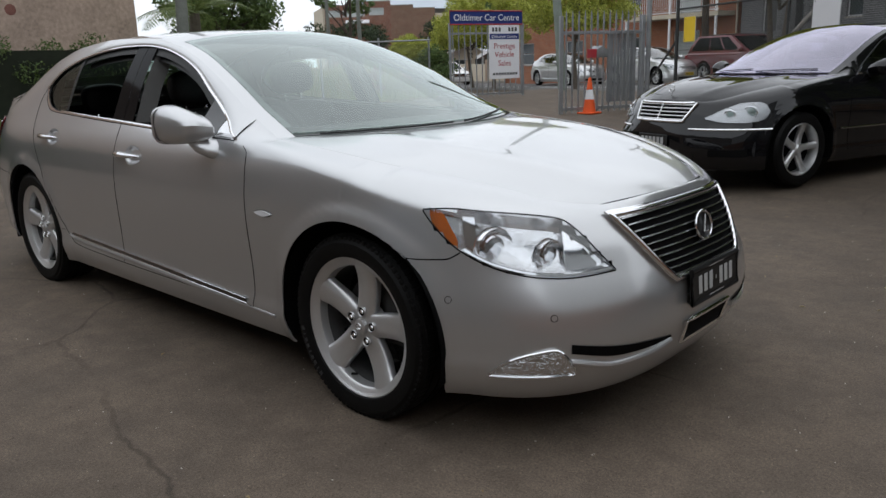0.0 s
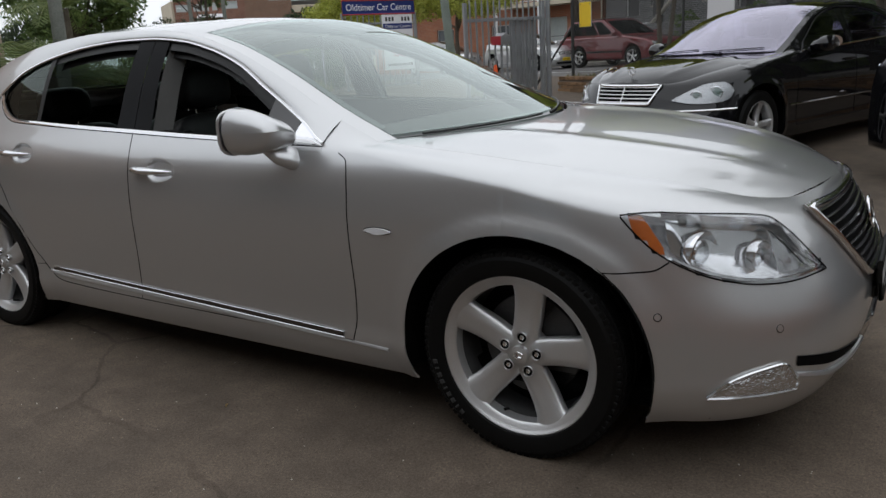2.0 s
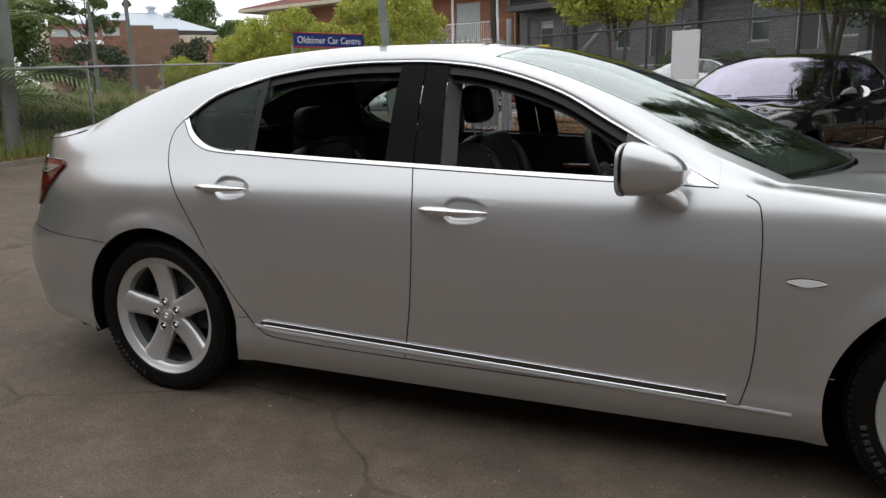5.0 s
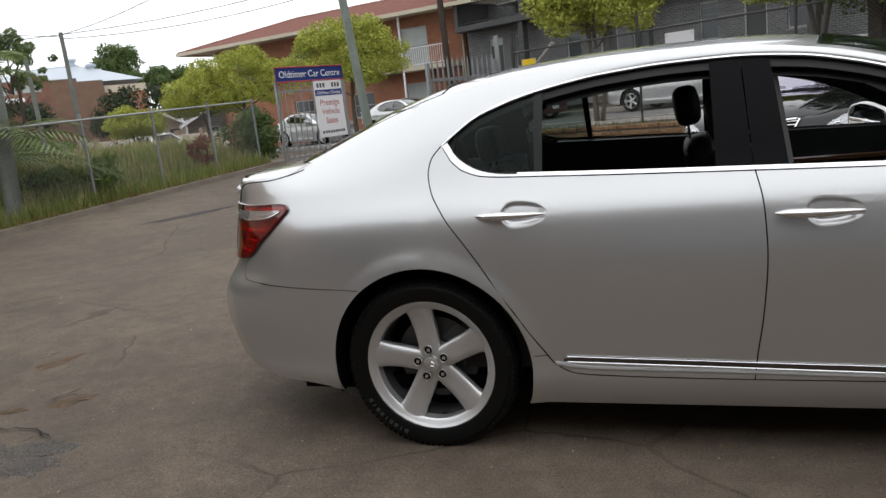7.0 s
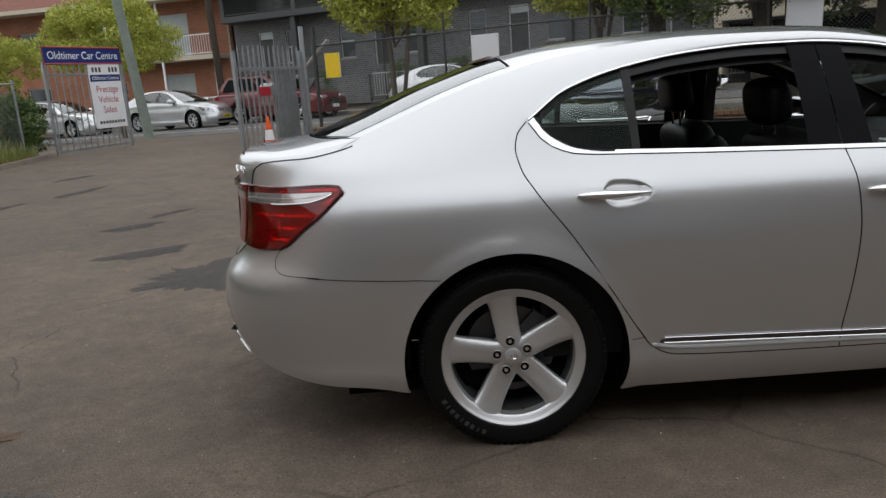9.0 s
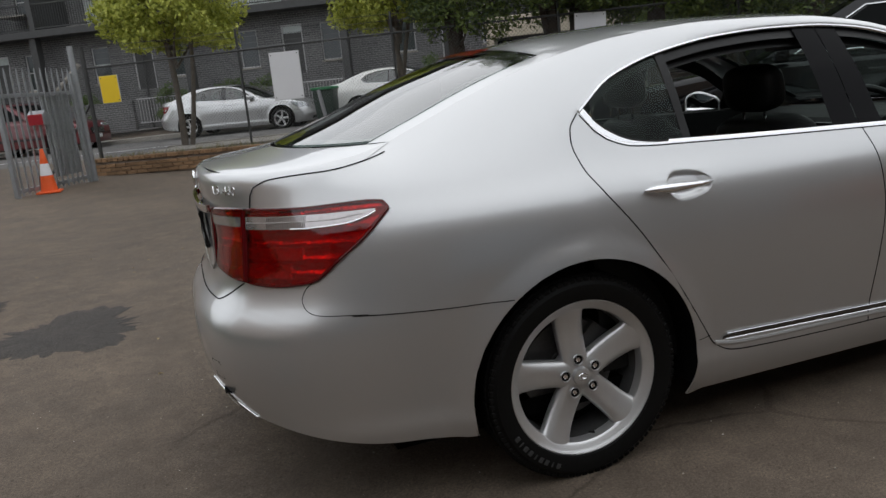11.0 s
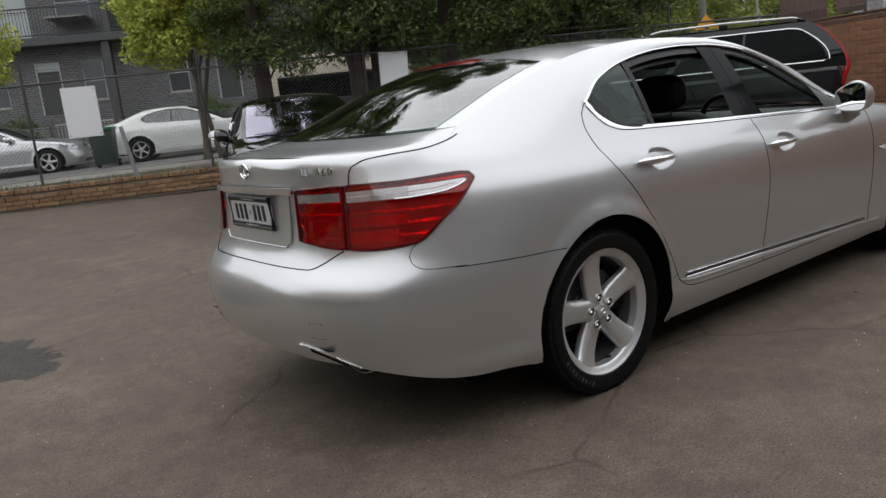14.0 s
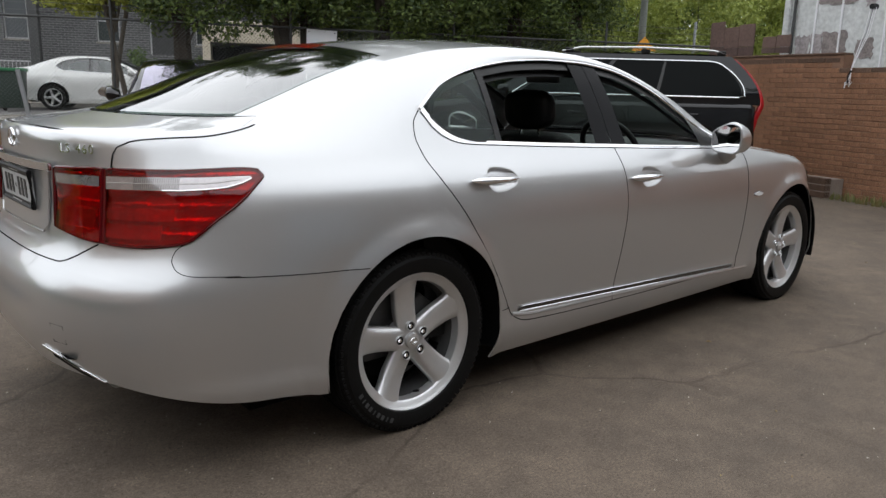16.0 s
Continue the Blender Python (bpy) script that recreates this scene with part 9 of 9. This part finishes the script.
def shop():
    """A long two-storey brick building with a stepped parapet and a hipped metal roof, far beyond the street."""
    m = Matrix.Translation((-68.1, 65.0, 0)) @ Matrix.Rotation(radians(45.75), 4, "Z")
    g = thing("brick_shop", "old red brick commercial building with pale metal roof", "building", m)
    ops = [(-6.28, -4.60, 7.16, 7.94), (-4.28, -2.50, 7.16, 7.94), (-2.10, -1.15, 7.2, 8.1), (-1.0, 0.87, 7.3, 8.15)]
    for k, (u0, u1, top) in enumerate(((-6.5, -1.5, 8.5), (-1.5, 1.75, 8.9), (1.75, 4.6, 8.35), (4.6, 7.3, 7.95))):
        wall_slab("wall", u0, u1, -3.0, top, 0.3, [(a, min(b, u1 - 0.05), c, d) for a, b, c, d in ops if u0 <= a < u1], REDB if k < 2 else OLDB, g)
        put("coping", box(u0, u1, -0.06, 0.36, top, top + 0.10, 0.01), CONC, g)
    for a, b, c, d in ops:
        window_set(g, a, min(b, -1.55) if a < -1.5 else b, c, d, pane=PALEWIN)
    wall_slab("side_wall", 0, 9.2, -3.0, 8.4, 0.3, [], CREAM, g).matrix_basis = Matrix.Translation((-6.5, 0.3, 0)) @ Matrix.Rotation(radians(103), 4, "Z")
    put("awning", prism([(-1.4, 6.25), (0.0, 6.6), (0.0, 6.75), (-1.4, 6.4)], "x", -3.9, -0.95, 0.02), SIGNW, g)
    rv = [(-6.3, 1.0, 8.1), (12.0, 1.0, 7.9), (12.0, 17.0, 7.9), (-6.3, 17.0, 8.1), (-1.0, 9.0, 10.3), (5.6, 9.0, 10.6)]
    put("roof", (rv, [(0, 1, 5, 4), (1, 2, 5), (2, 3, 4, 5), (3, 0, 4)]), ROOFM, g, smooth=0)
    put("ridge_capping", tube([rv[4], rv[5]], 0.12, 6), ROOFM, g)
    for u, y, z in ((4.9, 9.0, 10.3), (6.9, 7.2, 9.4)):
        put("roof_vent", lathe([(0.4, 0), (0.4, 0.7), (0.65, 0.8), (0.65, 1.05), (0.0, 1.2)], 14, "z"), ROOFM, g).matrix_basis = Matrix.Translation((u, y, z))
    h = thing("low_shop", "low cream and orange brick shop beside the large brick building", "building", m)
    put("parapet", box(7.36, 12.0, 0.4, 8.0, 6.5, 7.35, 0.03), CREAM, h)
    wall_slab("wall", 7.36, 12.0, -3.0, 6.5, 0.3, [(7.8, 9.6, 4.6, 5.6)], ORANGEB, h).matrix_basis = Matrix.Translation((0, 0.5, 0))
    window_set(h, 7.8, 9.6, 4.6, 5.6, depth=0.62)
    # black sheet for the shade inside the shop
    put("shade_back", box(7.4, 11.9, 2.0, 2.1, -3.0, 6.4), LINER_SHADE, h)
    put("porch_roof", prism([(-3.0, 4.2), (0.5, 5.3), (0.5, 5.5), (-3.0, 4.4)], "x", 7.6, 10.6, 0.02), ROOFT, h)
    return g


zone()
shop()


def bungalow(x, y, z, turn, w, h, material, label):
    """A small street house: front gable with barge boards, porch posts, a window and a door."""
    b = thing("low_house", label, "house", Matrix.Translation((x, y, z)) @ Matrix.Rotation(radians(turn), 4, "Z"))
    wall_slab("wall", -w / 2, w / 2, -1.5, h, 0.2, [(-w * 0.32, w * 0.02, 0.7, h - 0.35), (w * 0.16, w * 0.36, 0.0, h - 0.3)], material, b)
    put("rear_wall", box(-w / 2, w / 2, 5.8, 6.0, -1.5, h), material, b)
    # black sheet: the room's shade as plain colour
    put("room_shade", box(-w / 2 + 0.1, w / 2 - 0.1, 1.0, 1.1, 0, h), LINER_SHADE, b)
    window_set(b, -w * 0.32, w * 0.02, 0.7, h - 0.35)
    put("door", box(w * 0.16, w * 0.36, 0.08, 0.13, 0, h - 0.3, 0.01), DARKGREY, b)
    put("gable", prism([(-w / 2, h), (w / 2, h), (0, h + w * 0.26)], "y", 0.05, 0.2), material, b, smooth=0)
    for sg in (-1, 1):
        put("roof_side", prism([(sg * (w / 2 + 0.45), h - 0.22), (0, h + w * 0.26 + 0.02), (0, h + w * 0.26 + 0.16), (sg * (w / 2 + 0.45), h - 0.08)], "y", -1.3, 6.4), ROOFT, b, smooth=0)
        put("barge_board", prism([(sg * (w / 2 + 0.45), h - 0.30), (0, h + w * 0.26 - 0.06), (0, h + w * 0.26 + 0.17), (sg * (w / 2 + 0.45), h - 0.05)], "y", -1.38, -1.30), SIGNW, b, smooth=0)
        put("porch_post", box(sg * (w / 2) - 0.07, sg * (w / 2) + 0.07, -1.25, -1.1, -1.5, h - 0.1, 0.01), SIGNW, b)
    put("porch_wall", box(-w / 2, w / 2, -1.25, -1.12, -1.5, 0.55, 0.02), material, b)
    return b


bungalow(-42.0, 52.0, -0.1, 40, 4.2, 1.9, CREAM, "small cream house with a white-edged gable far along the street")
bungalow(-32.6, 46.4, 0.0, 34, 4.4, 1.7, PALEB, "small dull brick house with a porch far along the street")
tree("distant_tree", "dark rounded tree beyond the metal roof", (-74.3, 86.6, -1), (-74.3, 86.6, 10.8), (3.3, 3.3, 3.0), 203, LEAFG, 9000, 0.36, 60, (0.7, 1.3), 0.25)
tree("distant_tree", "dark low tree beyond the metal roof", (-66.3, 85.3, -1), (-66.3, 85.3, 8.1), (4.6, 4.6, 1.7), 204, LEAFG, 8000, 0.36, 44, (0.6, 1.1), 0.25)

zone()
gw = thing("garden_wall", "long pale rendered garden wall with brick piers", "wall", STREET @ Matrix.Translation((0, 20.9, 0)))
for k in range(8):
    u = -62 + k * 3.4
    put("panel", box(u + 0.22, u + 3.18, 0.0, 0.18, -1.0, 1.15 - 0.02 * k, 0.01), CREAM, gw)
    put("pier", box(u - 0.2, u + 0.22, -0.06, 0.26, -1.0, 1.45 - 0.02 * k, 0.01), ORANGEB, gw)
zone(0.72, (-0.5, -3.67, 1.37))
# rendered wall behind the hedge, at the yard's left end; unseen height and length added to darken reflections
tagged(put("rendered_wall", box(-13.6, -13.2, -14.0, 7.9, -0.6, 7.0, 0.02), RENDERP), "stained pinkish rendered wall above the hedge", "wall", kind="structure")
for y in (1.6, 2.5, 3.3):
    tagged(put("wall_stain", moved(lathe([(0.0, 0.012), (0.10, 0.010), (0.13, 0.0)], 20, "x"), Matrix.Translation((-13.2, y + 1.5, 2.75))), ROOFT), "round rusty wall plate", "wall plate")
tagged(put("wall_crack", tube([(-13.2, 3.05, 3.6), (-13.2, 3.0, 3.2), (-13.2, 3.12, 2.8), (-13.2, 3.05, 2.2)], 0.012, 5), DARKGREY), "thin crack in the rendered wall", "crack", kind="structure")

zone()
# unseen workshop and trees, added behind the camera to darken the car's reflections
back = thing("unseen_workshop", "unseen brick workshop added behind the camera to darken reflections", "building", Matrix.Translation((14, -8.6, 0)) @ Matrix.Rotation(math.pi, 4, "Z"))
wall_slab("wall", -2, 30, -0.1, 6.0, 0.3, [(3, 7, 0, 3.2), (10, 14, 0, 3.2), (18, 20, 1.0, 2.4), (22, 24, 1.0, 2.4)], PALEB, back)
# black sheet for the shade within the added workshop
put("interior_shade", box(-2, 30, 2.8, 2.9, 0, 6.0), LINER_SHADE, back)
for u in (18, 22):
    window_set(back, u, u + 2, 1.0, 2.4)
for u in (3, 10):
    put("roller_door", join(*[box(u, u + 4, 0.12, 0.16, k * 0.2, k * 0.2 + 0.185, 0.006) for k in range(16)]), GALV, back)
for i, (x, y, z, r) in enumerate(((-15.0, -13.5, 6.2, 3.4), (-8.5, -14.5, 7.0, 3.6), (-2.0, -13.8, 6.4, 3.2), (4.5, -14.6, 6.9, 3.5), (11.5, -13.8, 6.0, 3.2))):
    tree("unseen_tree", "unseen leafy tree added behind the camera for the car's reflections", (x, y, 0), (x, y, z), (r, r, r * 0.95), 300 + i, LEAFG, 9000, 0.22, 70, (0.5, 1.0), 0.2)
put("roof_edge", box(-2.2, 30.2, -0.3, 4, 6.0, 6.2, 0.02), DARKGREY, back)


# ---------------------------------------------------------------- brick edging and the brick wall, laid brick by brick
brick_a = mesh_of("brick", *box(-0.115, 0.115, -0.055, 0.055, -0.038, 0.038, 0.005), BRICKY, 0)
brick_d = mesh_of("brick", *box(-0.115, 0.115, -0.055, 0.055, -0.038, 0.038, 0.005), CAPB, 0)
rb = random.Random(5)

zone(0.855, (0.2, -3.3, 1.3))
edge = tagged(put("brick_edging", STREET and (lambda: moved(box(-9.85, 12.1, 12.28, 12.38, -0.05, 0.30), STREET))(), MORTAR), "low yellow-brown brick edging of the bed", "edging", kind="structure")
for c in range(4):
    k = 0
    a = -9.85 + (0.12 if c % 2 else 0.0)
    while a < 7.6:
        if c < 3:
            m = STREET @ Matrix.Translation((a + 0.12, 12.292 + rb.uniform(-0.006, 0.006), 0.045 + c * 0.086)) @ Matrix.Rotation(rb.uniform(-0.015, 0.015), 4, "Z")
            a += 0.24
        else:
            m = STREET @ Matrix.Translation((a, 12.345 + rb.uniform(-0.008, 0.008), 0.345)) @ Matrix.Rotation(radians(90) + rb.uniform(-0.03, 0.03), 4, "Z")
            a += 0.125
        o = new("brick", brick_a)
        o.parent = edge
        o.matrix_basis = m

zone()
WALLM = Matrix.Translation((8.6, 0.8, 0)) @ Matrix.Rotation(math.atan2(0.95, 0.3), 4, "Z")
wall = tagged(put("brick_wall", moved(join(box(0.3, 3.6, -0.17, 0.0, -0.1, 1.80), box(-8.0, 0.3, -0.17, 0.0, -0.1, 1.635)), WALLM), MORTARR), "weathered red brick boundary wall", "wall", kind="structure")
brick_s = mesh_of("brick", *box(-0.1065, 0.1065, -0.055, 0.055, -0.0295, 0.0295, 0.006), BRICKR, 0)
brick_c = mesh_of("brick", *box(-0.1065, 0.1065, -0.055, 0.055, -0.0295, 0.0295, 0.006), CAPB, 0)
COURSE, PITCH = 0.0655, 0.220


def course_bricks(c):
    """Middles of the bricks of one course along the wall; the courses above 1.6 m stop at the step."""
    a = -7.9 + (0.5 * PITCH if c % 2 else 0.0)
    while a < 3.5:
        if (c + 1) * COURSE < 1.66 or a > 0.40:
            yield a
        a += PITCH


# the bricks of the stretch beside the step one by one, the rest of the wall's joined
rest, dark_rest = [], []
base_brick = box(-0.1065, 0.1065, -0.055, 0.055, -0.0295, 0.0295)
for c in range(27):
    for a in course_bricks(c):
        m = Matrix.Translation((a, -0.0485 + rb.uniform(-0.003, 0.003), 0.034 + c * COURSE + rb.uniform(-0.003, 0.003))) @ Matrix.Rotation(rb.uniform(-0.012, 0.012), 4, "Y")
        sooty = c == 26 or (c == 24 and a < 0.4)
        if -0.95 < a < 1.35:
            o = new("brick", brick_c if sooty else brick_s)
            o.parent = wall
            o.matrix_basis = WALLM @ m
        else:
            (dark_rest if sooty else rest).append(moved(base_brick, m))
for vfs, material in ((rest, BRICKR), (dark_rest, CAPB)):
    o = put("brick_courses", moved(join(*vfs), WALLM), material, wall, smooth=0)
    o["kind"] = "stuff"
tagged(put("wall_capping", moved(box(0.30, 3.6, -0.165, 0.022, 1.80, 1.828, 0.008), WALLM), CAPB), "worn mortar capping on the brick wall", "wall cap", kind="structure")
lowb = thing("brick_step", "low dark brick plinth against the wall", "plinth", WALLM)
put("core", box(0.05, 0.95, 0.03, 0.36, 0.0, 0.24), MORTAR, lowb)
for c in range(3):
    for k in range(4):
        for y in (0.36,):
            o = new("brick", brick_d)
            o.parent = lowb
            o.matrix_basis = Matrix.Translation((0.165 + k * 0.225, y - 0.05, 0.043 + c * 0.086))
blades("wall_weeds", [(*(WALLM @ Vector((random.uniform(-2.5, 0.0), random.uniform(0.05, 0.35), 0)))[:2], 0.0, random.uniform(0.03, 0.12)) for _ in range(500)], "dry weeds along the foot of the brick wall", leaf_mat("weed_blade", (0.22, 0.17, 0.07), (0.14, 0.16, 0.05)), 0.1)

# brown board panels above the wall and the white shed behind it
for u0, u1, z0, tops, t in ((1.87, 2.76, 1.86, (2.34, 2.32, 2.42), 1.5), (1.30, 1.80, 1.83, (2.08, 2.06), -1)):
    pb = thing("board_screen", "brown board screen standing on the brick wall", "screen", WALLM @ Matrix.Rotation(radians(t), 4, "Y"))
    k = len(tops)
    for i, z1 in enumerate(tops):
        ua, ub = u0 + (u1 - u0) * i / k + 0.003, u0 + (u1 - u0) * (i + 1) / k - 0.003
        put("board", box(ua, ub, -0.12, -0.10, z0 + 0.34 * (z1 - z0), z1, 0.003), TIMBERB, pb)
        put("lower_board", box(ua, ub, -0.117, -0.097, z0, z0 + 0.34 * (z1 - z0) - 0.004, 0.003), TIMBERD, pb, "darker lower board")
    if k == 3:
        put("bottom_rail", box(u0 + 0.30, u1 + 0.02, -0.10, -0.06, z0 - 0.03, z0 + 0.025, 0.004), CONC, pb, "pale bottom rail")
shed = thing("white_shed", "weathered white shed with peeling paint behind the brick wall", "shed", WALLM @ Matrix.Translation((0.62, -0.9, 0)))
SHEDW = mat("peeling_white_paint", (0.58, 0.595, 0.585), 0.7, var=0.30, scale=2.6, fine=18, bump=0.3)
SHEDB = mat("bare_weathered_board", (0.24, 0.21, 0.20), 0.85, var=0.55, scale=7, fine=40, bump=0.3)
SHEDG = mat("stained_grey_sheet", (0.33, 0.30, 0.30), 0.85, var=0.5, scale=5, fine=30, bump=0.3)
put("front_sheet", sheet(lambda u, w: (-5 + 6.45 * u, 0.004 * math.sin(u * 6.45 * 2 * math.pi / 0.15), 4.2 * w), 240, 1), SHEDW, shed, smooth=60)
put("side_sheet", box(1.40, 1.46, -4, 0.0, 0, 4.2), SHEDW, shed)
put("corner_post", box(1.40, 1.50, -0.02, 0.06, 0, 4.2, 0.01), SHEDW, shed)
put("downpipe", tube([(1.30, 0.05, 1.6), (1.30, 0.05, 4.1)], 0.022, 8), FENCED, shed, "slim dark downpipe")
# patched sheets along the foot and flaked areas, with uneven outlines
for u0, u1, z0, z1, material in ((1.02, 1.26, 1.8, 2.14, SHEDG), (0.80, 1.00, 1.8, 2.16, SHEDG), (0.40, 0.80, 1.8, 2.18, SHEDB), (-0.02, 0.24, 1.8, 2.06, SHEDB), (0.30, 0.92, 2.56, 2.66, SHEDB), (0.02, 0.16, 2.48, 2.70, SHEDG)):
    n = 26
    ring = []
    for i in range(n):
        side, f = divmod(4 * i / n, 1)
        x = (u0 + (u1 - u0) * f, u1, u1 - (u1 - u0) * f, u0)[int(side)]
        z = (z0, z0 + (z1 - z0) * f, z1, z1 - (z1 - z0) * f)[int(side)]
        ring.append((x + rb.uniform(-0.02, 0.02), z + rb.uniform(-0.02, 0.02)))
    put("bare_patch", prism(ring, "y", 0.005, 0.010), material, shed)
for u in (0.95, 0.52, -0.16, -0.60):
    put("batten", box(u - 0.014, u + 0.014, 0.004, 0.024, 0, 4.2, 0.003), SIGNW, shed)
put("pipe", tube([(-0.34, 0.10, 1.7), (-0.34, 0.10, 2.9), (-0.40, 0.10, 3.0)], 0.022, 8), SIGNW, shed)
put("roof", box(-5.1, 1.6, -4, 0.2, 4.2, 4.3, 0.01), ROOFM, shed)
cable = thing("loose_cable", "grey-white cables with frayed ends hanging over the wall", "cable", WALLM)
put("insulator", lathe([(0.0, -0.04), (0.035, -0.04), (0.028, -0.015), (0.040, 0.0), (0.028, 0.015), (0.035, 0.04), (0.0, 0.04)], 14, "y"), BLACK, cable, "dark insulator").matrix_basis = Matrix.Translation((-0.02, 0.0, 2.36))
put("strap", tube([(-0.01, 0.0, 2.34), (0.03, 0.01, 2.05), (0.09, 0.03, 1.80)], 0.016, 6, flat=0.4), GALV, cable, "grey strap")
for k, (da, db) in enumerate(((0.0, 0.0), (0.03, -0.02), (-0.045, 0.02))):
    put("wire", tube([(-0.03 - da, 0.01, 2.35), (0.01 - da, 0.02, 2.05), (0.10 - 0.4 * da, 0.045, 1.75), (0.14, 0.05, 1.62), (0.155 + db, 0.055, 1.50), (0.17 + 1.6 * db, 0.06, 1.42 - 0.02 * k), (0.15 + 2.4 * db, 0.06, 1.46)], 0.0055, 6), SIGNW, cable)
put("frayed_end", tube([(0.135, 0.055, 1.60), (0.17, 0.06, 1.52), (0.16, 0.06, 1.44)], 0.012, 6), BLACK, cable, "dark frayed end")
zone(0.855, (0.2, -3.3, 1.3))
b = sp(9.45, 14.5, 0.3)
utility_pole("timber_pole", "slim grey pole with a yellow diamond sign beyond the wall", b, b + Vector((0.1, 0, 7.5)), 0.10, 0.08, WOODP)
dm = thing("warning_sign", "small yellow diamond warning sign on the pole", "road sign", Matrix.Translation(b + Vector((-0.10, -0.18, 2.0))) @ STREET)
put("plate", moved(box(-0.24, 0.24, -0.01, 0.01, -0.24, 0.24, 0.005), Matrix.Rotation(radians(45), 4, "Y")), mat("amber_sign", (0.75, 0.33, 0.02), 0.5, var=0.08), dm)
put("mark", box(-0.05, 0.05, -0.016, -0.010, -0.10, 0.08, 0.002), BLACK, dm)
b = sp(10.8, 14.2, 0.3)
tagged(put("slim_post", tube([b, b + Vector((0, 0, 2.75))], 0.035, 8), GALV), "slim grey steel post beyond the wall", "post")
zone()
bin1 = thing("wheelie_bin", "dark green wheelie bin standing beside the street cars", "bin", in_street(-5.5, 17.5))
put("body", prism([(-0.24, 0.08), (0.24, 0.08), (0.29, 0.95), (-0.29, 0.95)], "y", -0.28, 0.28, 0.03), mat("bin_dark_green", (0.015, 0.03, 0.022), 0.5, var=0.15), bin1)
put("lid", box(-0.32, 0.32, -0.33, 0.32, 0.95, 1.03, 0.03, 2), mat("bin_lid_green", (0.02, 0.16, 0.06), 0.5, var=0.1), bin1)
for s in (-1, 1):
    put("bin_wheel", moved(lathe([(0, -0.03), (0.10, -0.03), (0.10, 0.03), (0, 0.03)], 18, "x"), Matrix.Translation((s * 0.26, 0.24, 0.10))), RUBBER, bin1)
